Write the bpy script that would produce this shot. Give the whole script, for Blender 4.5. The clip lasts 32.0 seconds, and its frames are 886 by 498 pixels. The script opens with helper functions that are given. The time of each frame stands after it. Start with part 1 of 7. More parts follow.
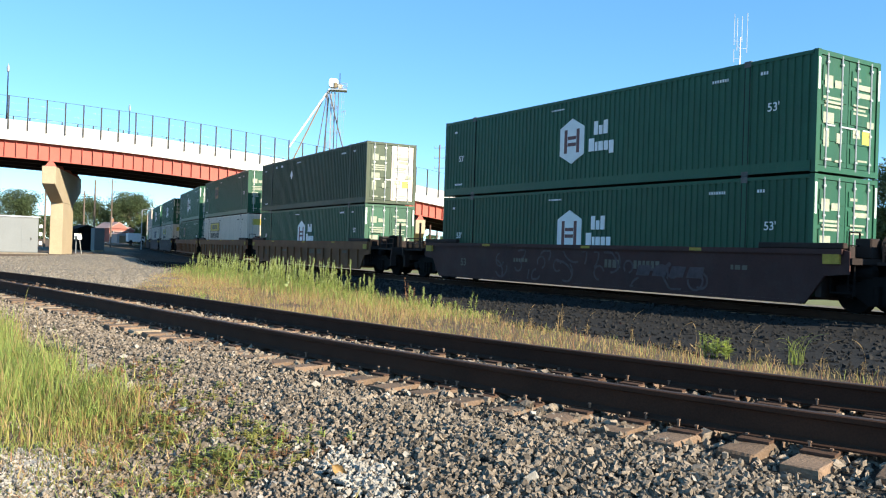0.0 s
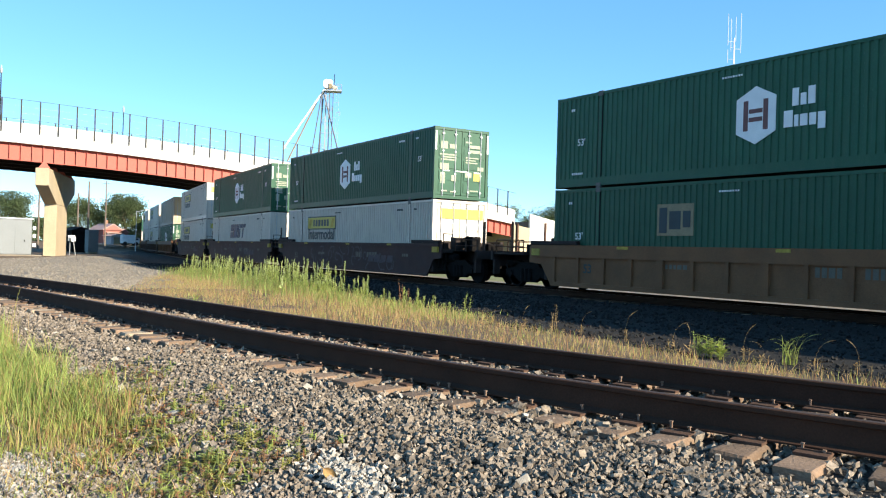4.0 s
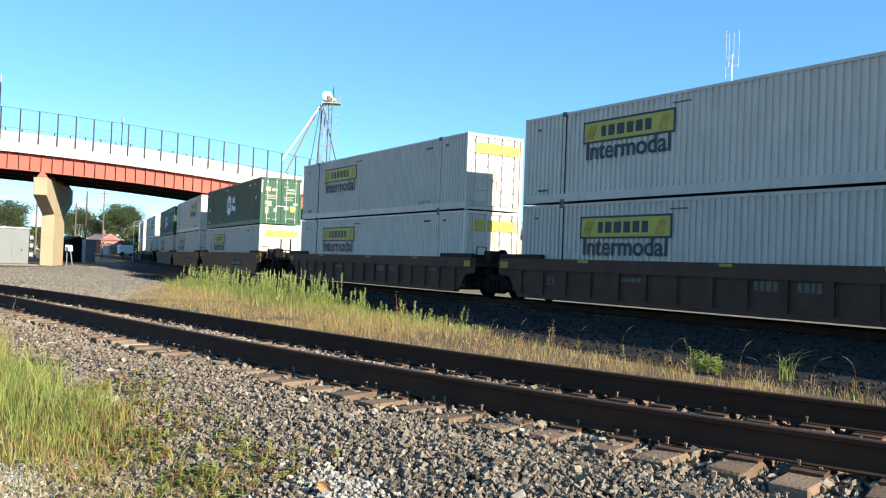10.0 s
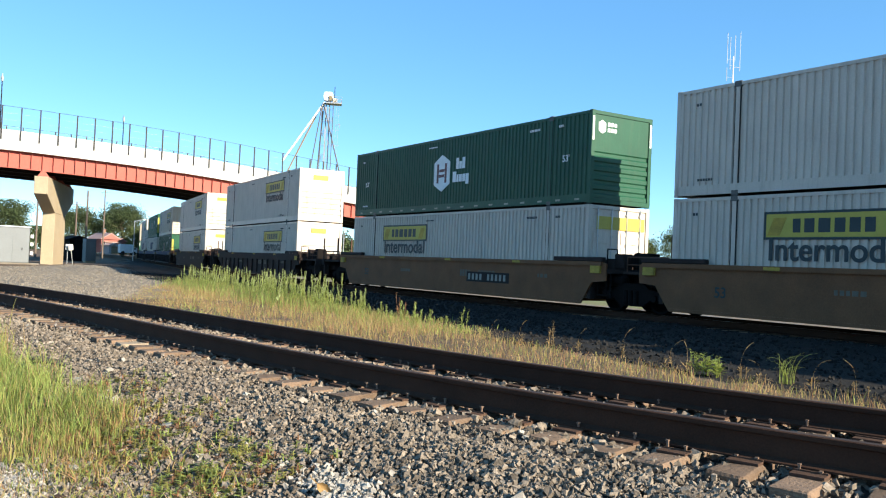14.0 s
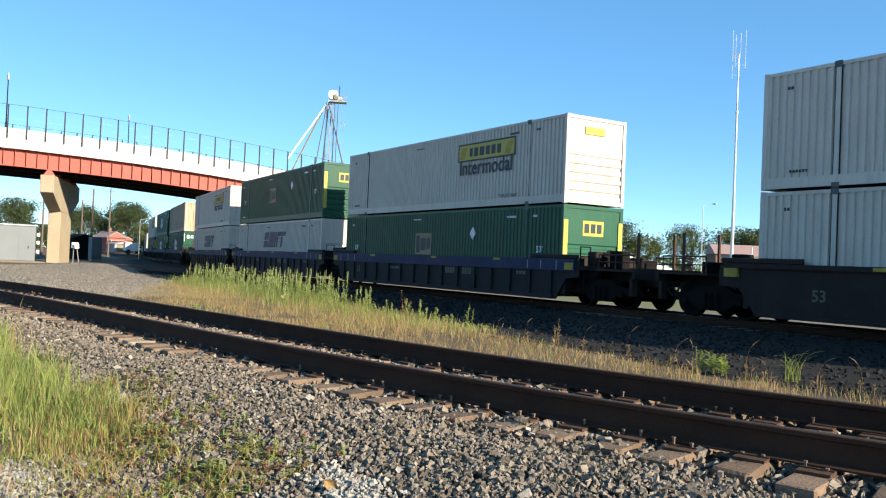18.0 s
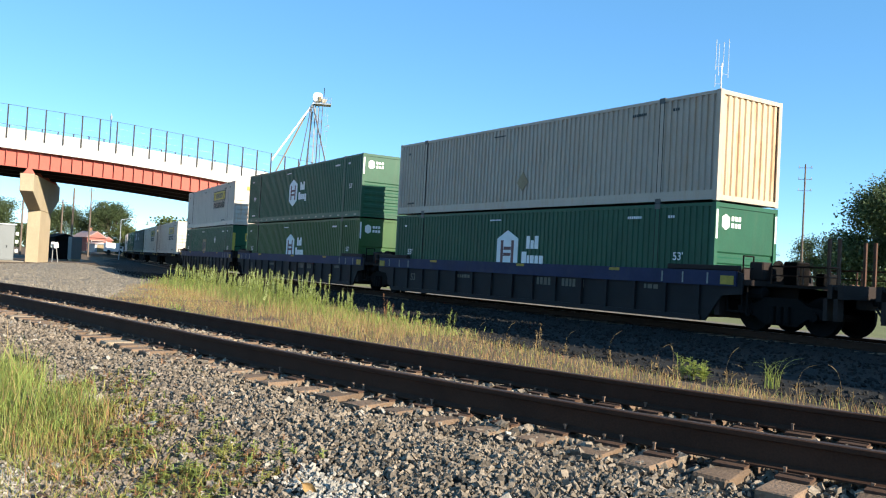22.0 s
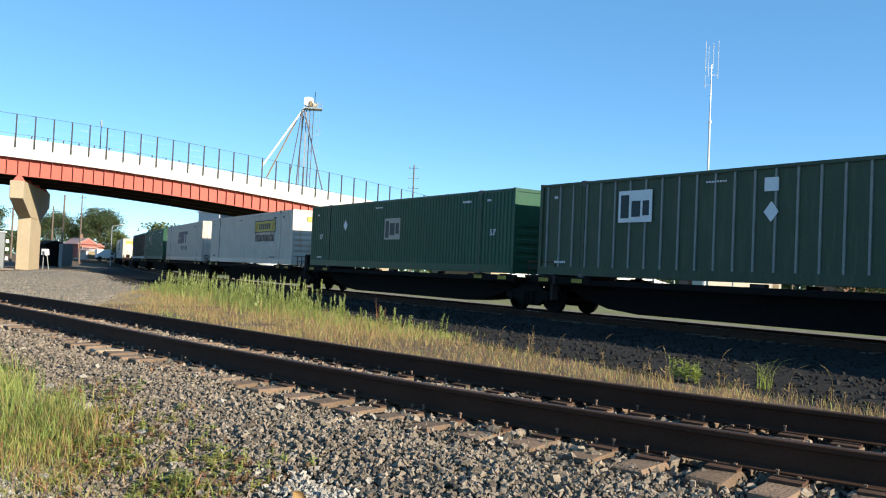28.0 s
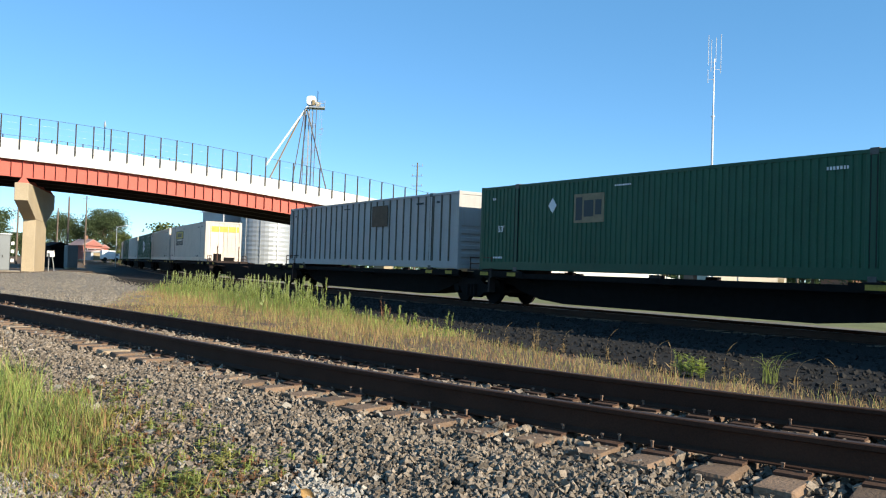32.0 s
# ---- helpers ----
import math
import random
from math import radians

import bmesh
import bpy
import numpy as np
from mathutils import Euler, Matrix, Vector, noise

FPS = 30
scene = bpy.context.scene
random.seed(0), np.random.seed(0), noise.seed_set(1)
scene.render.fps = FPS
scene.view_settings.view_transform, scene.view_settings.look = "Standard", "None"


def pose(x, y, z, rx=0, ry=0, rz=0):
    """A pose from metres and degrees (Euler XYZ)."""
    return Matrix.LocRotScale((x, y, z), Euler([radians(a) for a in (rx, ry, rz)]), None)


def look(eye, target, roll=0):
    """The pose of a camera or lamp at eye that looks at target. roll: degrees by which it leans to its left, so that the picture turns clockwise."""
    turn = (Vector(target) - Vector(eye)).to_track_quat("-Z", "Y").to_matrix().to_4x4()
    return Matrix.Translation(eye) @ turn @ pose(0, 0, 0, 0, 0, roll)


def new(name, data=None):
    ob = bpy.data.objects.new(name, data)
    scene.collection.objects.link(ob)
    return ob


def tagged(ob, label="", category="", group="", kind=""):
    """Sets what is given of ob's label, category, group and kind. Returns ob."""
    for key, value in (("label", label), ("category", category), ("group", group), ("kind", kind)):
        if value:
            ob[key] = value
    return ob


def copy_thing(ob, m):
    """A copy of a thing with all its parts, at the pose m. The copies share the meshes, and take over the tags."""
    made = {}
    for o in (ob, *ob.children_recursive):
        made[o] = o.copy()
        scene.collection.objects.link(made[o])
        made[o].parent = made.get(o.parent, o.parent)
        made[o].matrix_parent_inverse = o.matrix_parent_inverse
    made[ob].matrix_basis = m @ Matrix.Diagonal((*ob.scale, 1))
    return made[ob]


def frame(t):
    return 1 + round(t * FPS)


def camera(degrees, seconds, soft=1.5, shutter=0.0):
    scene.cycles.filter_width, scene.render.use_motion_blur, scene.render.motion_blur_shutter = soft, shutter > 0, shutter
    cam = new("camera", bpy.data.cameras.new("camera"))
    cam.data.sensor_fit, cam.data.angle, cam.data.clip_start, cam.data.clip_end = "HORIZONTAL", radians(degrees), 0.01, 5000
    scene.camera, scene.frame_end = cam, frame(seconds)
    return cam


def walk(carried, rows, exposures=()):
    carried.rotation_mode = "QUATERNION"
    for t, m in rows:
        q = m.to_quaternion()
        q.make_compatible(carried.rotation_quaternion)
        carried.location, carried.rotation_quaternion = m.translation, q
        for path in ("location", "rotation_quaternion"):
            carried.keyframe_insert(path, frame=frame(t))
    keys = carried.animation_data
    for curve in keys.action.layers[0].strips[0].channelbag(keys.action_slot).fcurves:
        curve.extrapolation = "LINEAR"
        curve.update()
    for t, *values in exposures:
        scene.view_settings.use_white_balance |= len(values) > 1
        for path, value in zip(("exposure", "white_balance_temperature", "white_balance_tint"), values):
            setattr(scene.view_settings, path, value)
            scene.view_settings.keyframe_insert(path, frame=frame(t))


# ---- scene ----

# ------------------------------------------------------------------ camera
cam = camera(55.19, 32.0, soft=1.15)


def held(yaw, pitch, roll, x, y, z):
    """A hand-held camera: yaw to the left of +y, pitch up, lean."""
    return (Matrix.Translation((x, y, z)) @ Matrix.Rotation(radians(yaw), 4, "Z")
            @ Matrix.Rotation(radians(90 + pitch), 4, "X") @ Matrix.Rotation(radians(roll), 4, "Z"))


walk(cam, [(t, held(*r)) for t, *r in (
    (0, 57.03, 0.16, 1.85, 0.024, -0.049, 1.122),
    (0.5, 57.00, 0.18, 1.66, 0.011, -0.024, 1.124),
    (1, 56.98, 0.04, 1.53, 0.005, -0.014, 1.128),
    (1.5, 57.01, 0.12, 1.65, 0.005, -0.020, 1.123),
    (2, 57.05, 0.18, 1.59, 0.010, -0.013, 1.129),
    (2.5, 56.95, 0.09, 1.86, 0.006, -0.015, 1.128),
    (3, 56.72, 0.11, 1.57, -0.002, -0.001, 1.133),
    (3.5, 56.62, 0.20, 1.67, 0.007, -0.007, 1.127),
    (5.5, 57.14, 0.29, 1.82, 0.013, -0.008, 1.130),
    (6, 56.96, 0.56, 1.97, 0.039, -0.042, 1.127),
    (6.5, 56.88, 0.90, 1.92, 0.023, -0.029, 1.130),
    (7, 56.71, 1.29, 2.00, 0.028, -0.033, 1.128),
    (7.5, 56.62, 1.19, 2.04, 0.024, -0.019, 1.135),
    (8, 56.74, 1.01, 2.08, 0.017, -0.013, 1.135),
    (8.5, 56.90, 0.66, 2.31, 0.009, -0.021, 1.128),
    (9, 56.98, 0.71, 2.06, 0.014, -0.019, 1.131),
    (9.5, 56.77, 0.97, 2.18, 0.012, -0.017, 1.128),
    (10, 56.57, 1.09, 2.17, 0.009, -0.003, 1.134),
    (10.5, 56.66, 1.22, 2.23, 0.012, -0.011, 1.133),
    (11, 56.66, 1.03, 2.26, 0.007, -0.014, 1.136),
    (11.5, 56.85, 0.97, 2.37, 0.010, -0.027, 1.134),
    (12, 56.91, 0.91, 2.40, 0.016, -0.031, 1.136),
    (12.5, 56.89, 0.98, 2.64, 0.016, -0.029, 1.134),
    (13, 56.95, 1.10, 2.54, 0.016, -0.014, 1.137),
    (13.5, 56.65, 1.35, 2.57, 0.010, -0.011, 1.133),
    (14, 56.60, 1.14, 2.44, 0.004, -0.003, 1.139),
    (14.5, 56.59, 0.98, 2.47, 0.003, -0.011, 1.134),
    (16.5, 56.79, 0.72, 2.27, 0.000, -0.006, 1.133),
    (17, 56.90, 0.86, 2.43, 0.016, -0.032, 1.132),
    (17.5, 56.91, 0.89, 2.48, 0.004, -0.018, 1.135),
    (18, 56.92, 1.01, 2.42, 0.012, -0.021, 1.134),
    (18.5, 56.79, 1.07, 2.82, 0.033, -0.059, 1.129),
    (19, 56.87, 0.98, 2.92, 0.008, -0.019, 1.128),
    (19.5, 56.46, 1.08, 3.57, -0.007, -0.001, 1.129),
    (20, 56.39, 1.00, 3.36, -0.009, 0.003, 1.132),
    (20.5, 56.26, 0.96, 3.08, -0.015, 0.003, 1.132),
    (21, 56.29, 0.96, 2.86, -0.013, 0.005, 1.133),
    (21.5, 56.16, 1.00, 2.90, -0.012, 0.005, 1.133),
    (22, 55.78, 1.35, 3.09, -0.013, -0.000, 1.123),
    (22.5, 55.44, 1.41, 2.77, -0.022, 0.027, 1.135),
    (23, 54.73, 1.57, 2.90, -0.028, 0.039, 1.128),
    (23.5, 54.45, 1.50, 2.96, -0.032, 0.057, 1.133),
    (24, 54.23, 1.44, 2.57, -0.040, 0.064, 1.127),
    (24.5, 54.50, 1.56, 2.59, -0.033, 0.064, 1.135),
    (25, 54.23, 1.78, 2.38, -0.030, 0.067, 1.137),
    (25.5, 54.20, 1.50, 2.55, -0.041, 0.055, 1.133),
    (27.5, 55.11, 1.71, 2.53, -0.031, 0.044, 1.129),
    (28, 55.29, 1.59, 2.52, -0.027, 0.034, 1.135),
    (28.5, 55.37, 1.65, 2.40, -0.025, 0.037, 1.133),
    (29, 55.47, 1.78, 2.38, -0.011, 0.029, 1.137),
    (29.5, 55.41, 1.90, 2.03, 0.000, 0.021, 1.138),
    (30, 55.49, 1.79, 2.05, -0.006, 0.020, 1.134),
    (30.5, 55.68, 1.54, 2.02, -0.009, 0.019, 1.135),
    (31, 55.77, 1.41, 2.13, -0.013, 0.024, 1.130),
    (31.5, 55.78, 1.28, 2.12, -0.008, 0.020, 1.134),
    (32, 55.57, 1.41, 1.92, -0.007, 0.019, 1.135),
)], exposures=((0, 1.26), (1, 1.24), (2, 1.34), (3, 1.36), (6, 1.24), (7, 1.10), (8, 1.02), (9, 1.28), (12, 1.14), (14, 1.22), (17, 0.92), (18, 1.06), (19, 1.28), (20, 1.26), (22, 1.18), (23, 1.38), (24, 1.33), (25, 1.06), (28, 0.98), (32, 0.92)))

# ------------------------------------------------------------------ light
SUN_AZ, SUN_EL = 20.7, 21.6  # degrees from +x towards +y, above the horizon
world = bpy.data.worlds.new("sky")
scene.world = world
world.use_nodes = True
nt = world.node_tree
sky = nt.nodes.new("ShaderNodeTexSky")
sky.sky_type = "NISHITA"
sky.sun_disc = False
sky.sun_elevation = radians(SUN_EL)
sky.sun_rotation = radians(90 - SUN_AZ)
sky.air_density, sky.dust_density, sky.ozone_density = 0.60, 0.07, 1.6
nt.nodes["Background"].inputs["Strength"].default_value = 0.121
hs_ = nt.nodes.new("ShaderNodeHueSaturation")
hs_.inputs["Saturation"].default_value = 1.12
tint = nt.nodes.new("ShaderNodeMix")
tint.data_type, tint.blend_type = "RGBA", "MULTIPLY"
tint.inputs["Factor"].default_value = 1.0
tint.inputs["B"].default_value = (0.87, 1.0, 1.02, 1)
nt.links.new(sky.outputs[0], hs_.inputs["Color"])
nt.links.new(hs_.outputs[0], tint.inputs["A"])
haze = nt.nodes.new("ShaderNodeMix")  # an even blue evens out the horizon's glare
haze.data_type = "RGBA"
haze.inputs["Factor"].default_value = 0.36
haze.inputs["B"].default_value = (0.66, 2.2, 3.95, 1)
nt.links.new(tint.outputs["Result"], haze.inputs["A"])
nt.links.new(haze.outputs["Result"], nt.nodes["Background"].inputs["Color"])
sun = new("sun", bpy.data.lights.new("sun", "SUN"))
sun.data.energy, sun.data.angle, sun.data.color = 5.0, radians(0.53), (1.0, 0.89, 0.71)
a, e = radians(SUN_AZ), radians(SUN_EL)
sun.matrix_world = look((60 * math.cos(a) * math.cos(e), 60 * math.sin(a) * math.cos(e), 60 * math.sin(e)), (0, 0, 0))


# ------------------------------------------------------------------ materials
def mat(name, color, rough=0.6, metal=0.0, scale=6.0, vary=0.25, fine=60.0, bump=0.15, dark=None, dirt=0.0, dirt_color=(0.12, 0.09, 0.06), rand=0.0, streak=0.0, island=0.0, trans=0.0, spec=0.25):
    m = bpy.data.materials.new(name)
    m.use_nodes = True
    t = m.node_tree
    N, Lk = t.nodes, t.links
    b = N["Principled BSDF"]
    b.inputs["Roughness"].default_value = rough
    b.inputs["Metallic"].default_value = metal
    b.inputs["Specular IOR Level"].default_value = spec
    co = N.new("ShaderNodeTexCoord")
    n1 = N.new("ShaderNodeTexNoise")
    n1.inputs["Scale"].default_value = scale
    n1.inputs["Detail"].default_value = 6
    n2 = N.new("ShaderNodeTexNoise")
    n2.inputs["Scale"].default_value = fine
    n2.inputs["Detail"].default_value = 4
    for n in (n1, n2):
        Lk.new(co.outputs["Object"], n.inputs["Vector"])
    mix = N.new("ShaderNodeMix")
    mix.data_type = "RGBA"
    dk = dark or tuple(c * (1 - vary) for c in color)
    lt = tuple(min(1, c * (1 + vary * 0.6)) for c in color)
    mix.inputs["A"].default_value = (*dk, 1)
    mix.inputs["B"].default_value = (*lt, 1)
    add = N.new("ShaderNodeMath")
    add.operation = "MULTIPLY_ADD"
    add.inputs[1].default_value = 0.5
    Lk.new(n2.outputs["Fac"], add.inputs[0])
    half = N.new("ShaderNodeMath")
    half.operation = "MULTIPLY"
    half.inputs[1].default_value = 0.5
    Lk.new(n1.outputs["Fac"], half.inputs[0])
    Lk.new(half.outputs[0], add.inputs[2])
    ramp = N.new("ShaderNodeMapRange")
    ramp.inputs["From Min"].default_value, ramp.inputs["From Max"].default_value = 0.32, 0.68
    Lk.new(add.outputs[0], ramp.inputs["Value"])
    Lk.new(ramp.outputs[0], mix.inputs["Factor"])
    out = mix.outputs["Result"]
    if dirt:
        n3 = N.new("ShaderNodeTexNoise")
        n3.inputs["Scale"].default_value = 1.3
        n3.inputs["Detail"].default_value = 9
        n3.inputs["Roughness"].default_value = 0.7
        if streak:
            mp = N.new("ShaderNodeMapping")
            mp.inputs["Scale"].default_value = (streak, streak, 0.5)
            Lk.new(co.outputs["Object"], mp.inputs["Vector"])
            Lk.new(mp.outputs[0], n3.inputs["Vector"])
        else:
            Lk.new(co.outputs["Object"], n3.inputs["Vector"])
        r3 = N.new("ShaderNodeMapRange")
        r3.inputs["From Min"].default_value, r3.inputs["From Max"].default_value = 0.5, 0.78
        r3.inputs["To Max"].default_value = dirt
        Lk.new(n3.outputs["Fac"], r3.inputs["Value"])
        m3 = N.new("ShaderNodeMix")
        m3.data_type = "RGBA"
        m3.inputs["B"].default_value = (*dirt_color, 1)
        Lk.new(r3.outputs[0], m3.inputs["Factor"])
        Lk.new(out, m3.inputs["A"])
        out = m3.outputs["Result"]
    if rand or island:
        src = N.new("ShaderNodeObjectInfo") if rand else N.new("ShaderNodeNewGeometry")
        hs = N.new("ShaderNodeHueSaturation")
        rr = N.new("ShaderNodeMapRange")
        k = rand or island
        rr.inputs["To Min"].default_value, rr.inputs["To Max"].default_value = 1 - k, 1 + k
        Lk.new(src.outputs["Random"] if rand else src.outputs["Random Per Island"], rr.inputs["Value"])
        Lk.new(rr.outputs[0], hs.inputs["Value"])
        Lk.new(out, hs.inputs["Color"])
        out = hs.outputs["Color"]
    Lk.new(out, b.inputs["Base Color"])
    if bump:
        bp = N.new("ShaderNodeBump")
        bp.inputs["Strength"].default_value = bump
        bp.inputs["Distance"].default_value = 0.02
        Lk.new(n2.outputs["Fac"], bp.inputs["Height"])
        Lk.new(bp.outputs[0], b.inputs["Normal"])
    if trans:
        tr = N.new("ShaderNodeBsdfTranslucent")
        Lk.new(out, tr.inputs["Color"])
        ms = N.new("ShaderNodeMixShader")
        ms.inputs[0].default_value = trans
        Lk.new(b.outputs[0], ms.inputs[1])
        Lk.new(tr.outputs[0], ms.inputs[2])
        Lk.new(ms.outputs[0], N["Material Output"].inputs["Surface"])
    return m


M_GREEN = mat("green_container_paint", (0.014, 0.080, 0.043), 0.45, 0, 1.2, 0.22, 30, 0.05, dirt=0.3, dirt_color=(0.07, 0.10, 0.06), streak=5, rand=0.12)
M_LEAFGREEN = mat("yellowish_green_container_paint", (0.030, 0.088, 0.024), 0.45, 0, 1.2, 0.22, 30, 0.05, dirt=0.3, dirt_color=(0.08, 0.11, 0.04), streak=5)
M_OLIVE = mat("dull_green_container_paint", (0.046, 0.070, 0.042), 0.55, 0, 1.2, 0.25, 30, 0.05, dirt=0.5, dirt_color=(0.13, 0.12, 0.07), streak=5, rand=0.1)
M_WHITE = mat("white_container_paint", (0.56, 0.49, 0.415), 0.45, 0, 1.0, 0.12, 30, 0.05, dirt=0.6, dirt_color=(0.30, 0.26, 0.20), streak=5, rand=0.10)
M_TAN = mat("beige_container_paint", (0.405, 0.345, 0.28), 0.5, 0, 1.0, 0.12, 30, 0.05, dirt=0.55, dirt_color=(0.36, 0.22, 0.11), streak=4, rand=0.05)
M_TANRUST = mat("rust_streaked_beige_paint", (0.52, 0.40, 0.26), 0.6, 0, 1.0, 0.15, 30, 0.05, dirt=0.95, dirt_color=(0.36, 0.13, 0.035), streak=2.6)
M_WHITERUST = mat("rust_streaked_white_paint", (0.52, 0.49, 0.44), 0.5, 0, 1.0, 0.12, 30, 0.05, dirt=0.85, dirt_color=(0.44, 0.22, 0.07), streak=2.2)
M_GREY = mat("grey_container_paint", (0.37, 0.36, 0.345), 0.5, 0, 1.0, 0.12, 30, 0.05, dirt=0.4, dirt_color=(0.25, 0.22, 0.18), streak=4)
M_DARKGAP = mat("dark_rubber", (0.02, 0.02, 0.02), 0.8)
M_CASTING = mat("worn_corner_casting", (0.10, 0.10, 0.095), 0.6, 0.2, 8, 0.4, 40, 0.1)
M_STEEL = mat("galvanised_steel", (0.42, 0.43, 0.43), 0.45, 0.6, 4, 0.2, 40, 0.05)
M_YELLOW = mat("yellow_decal", (0.45, 0.37, 0.07), 0.5, 0, 3, 0.15, 40, 0.0)
M_YELDIRTY = mat("worn_yellow_paint", (0.42, 0.29, 0.05), 0.7, 0, 6, 0.4, 40, 0.0, dirt=0.6, dirt_color=(0.12, 0.09, 0.05))
M_INK = mat("dark_decal", (0.03, 0.045, 0.05), 0.5, 0, 3, 0.2, 40, 0.0)
M_BLUEINK = mat("navy_decal", (0.025, 0.03, 0.07), 0.5, 0, 3, 0.2, 40, 0.0)
M_WDECAL = mat("white_decal", (0.72, 0.73, 0.72), 0.5, 0, 3, 0.12, 40, 0.0)
M_DOORMARK = mat("worn_pale_label", (0.31, 0.33, 0.25), 0.6, 0, 12, 0.45, 60, 0.0, dirt=0.7, dirt_color=(0.08, 0.14, 0.08))
M_GREYDECAL = mat("faded_decal", (0.25, 0.195, 0.115), 0.6, 0, 5, 0.3, 40, 0.0)
M_FAINT = mat("faint_stencil_paint", (0.13, 0.115, 0.09), 0.7, 0, 5, 0.3, 40, 0.0)
M_FADEDMARK = mat("faded_spray_paint", (0.085, 0.06, 0.065), 0.7, 0, 6, 0.5, 40, 0.0)
M_PINK = mat("faded_red_decal", (0.16, 0.075, 0.07), 0.6, 0, 5, 0.3, 40, 0.0)
M_CARBROWN = mat("brown_car_paint", (0.054, 0.023, 0.020), 0.7, 0, 1.5, 0.35, 40, 0.1, dirt=0.5, dirt_color=(0.06, 0.045, 0.042), rand=0.1)
M_CARRUST = mat("rust_brown_car_paint", (0.084, 0.039, 0.023), 0.7, 0, 1.5, 0.35, 40, 0.1, dirt=0.5, dirt_color=(0.045, 0.03, 0.022), rand=0.1)
M_CARTAN = mat("tan_car_paint", (0.185, 0.082, 0.036), 0.7, 0, 1.5, 0.35, 40, 0.1, dirt=0.5, dirt_color=(0.10, 0.055, 0.030), rand=0.1)
M_CARBLUE = mat("blue_car_paint", (0.018, 0.025, 0.070), 0.65, 0, 1.5, 0.35, 40, 0.1, dirt=0.45, dirt_color=(0.07, 0.065, 0.07), rand=0.08)
M_CARDARK = mat("dark_weathered_car_paint", (0.026, 0.016, 0.013), 0.75, 0, 1.5, 0.35, 40, 0.1, dirt=0.5, dirt_color=(0.045, 0.031, 0.026), rand=0.1)
M_IRON = mat("grimy_cast_iron", (0.011, 0.0095, 0.009), 0.85, 0.0, 5, 0.4, 60, 0.2, spec=0.08)
M_TREAD = mat("worn_wheel_steel", (0.28, 0.26, 0.24), 0.35, 0.8, 5, 0.2, 60, 0.05)
M_RAIL = mat("rusty_rail_steel", (0.050, 0.023, 0.013), 0.9, 0.0, 3, 0.4, 80, 0.2)
M_RAILTOP = mat("worn_rail_head", (0.055, 0.036, 0.028), 0.7, 0.1, 4, 0.3, 80, 0.05)
M_TIE = mat("weathered_tie_wood", (0.178, 0.120, 0.080), 0.9, 0, 3, 0.4, 50, 0.5, dirt=0.5, dirt_color=(0.10, 0.06, 0.04), rand=0.3)
M_PLATE = mat("rusty_tie_plate", (0.085, 0.048, 0.032), 0.85, 0.1, 6, 0.4, 60, 0.3)
# near-black bed: the shade in the gaps between stones is its colour
M_BALLAST = mat("gap_shade_ballast_bed", (0.030, 0.026, 0.022), 0.95, 0, 8, 0.5, 60, 0.8)
M_STONE = mat("crushed_grey_stone", (0.216, 0.177, 0.137), 0.95, 0, 9, 0.45, 50, 0.4, island=0.42, spec=0.1)
M_LIME = mat("white_limestone", (0.34, 0.31, 0.265), 0.9, 0, 9, 0.2, 50, 0.4, island=0.25)
M_CONC = mat("weathered_concrete", (0.40, 0.325, 0.22), 0.85, 0, 0.5, 0.15, 8, 0.1, dirt=0.35, dirt_color=(0.33, 0.25, 0.16), streak=2)
M_PARAPET = mat("pale_parapet_concrete", (0.58, 0.56, 0.52), 0.8, 0, 0.4, 0.08, 6, 0.05, dirt=0.2, dirt_color=(0.45, 0.42, 0.36), streak=2)
M_RED = mat("red_girder_paint", (0.42, 0.095, 0.066), 0.55, 0, 0.4, 0.12, 6, 0.03, dirt=0.2, dirt_color=(0.30, 0.06, 0.05), streak=2)
M_SPIKE = mat("worn_spike_steel", (0.21, 0.14, 0.10), 0.6, 0.2, 6, 0.3, 60, 0.1)
M_RIB = mat("faded_rib_paint", (0.25, 0.26, 0.235), 0.6, 0, 3, 0.2, 40, 0.0)
M_BLACK = mat("black_metal", (0.02, 0.02, 0.022), 0.5, 0.3, 4, 0.2, 30, 0.0)


# ------------------------------------------------------------------ mesh helpers
def mesh(name, verts, faces, material, smooth=False):
    me = bpy.data.meshes.new(name)
    me.from_pydata(verts, [], faces)
    mats = material if isinstance(material, (list, tuple)) else [material]
    for m in mats:
        me.materials.append(m)
    if smooth:
        me.shade_smooth()
    me.update()
    return me


def done(bm, name, material, smooth=False):
    me = bpy.data.meshes.new(name)
    bm.normal_update()
    bm.to_mesh(me)
    bm.free()
    mats = material if isinstance(material, (list, tuple)) else [material]
    for m in mats:
        me.materials.append(m)
    if smooth:
        me.shade_smooth()
    return me


def part(name, me, parent, label="", at=None):
    ob = new(name, me)
    ob.parent = parent
    if at is not None:
        ob.matrix_local = at
    if label:
        ob["label"] = label
    return ob


def box(bm, x0, x1, y0, y1, z0, z1, idx=0):
    v = [bm.verts.new(p) for p in ((x0, y0, z0), (x1, y0, z0), (x1, y1, z0), (x0, y1, z0), (x0, y0, z1), (x1, y0, z1), (x1, y1, z1), (x0, y1, z1))]
    for f in ((3, 2, 1, 0), (4, 5, 6, 7), (0, 1, 5, 4), (1, 2, 6, 5), (2, 3, 7, 6), (3, 0, 4, 7)):
        bm.faces.new([v[i] for i in f]).material_index = idx
    return v


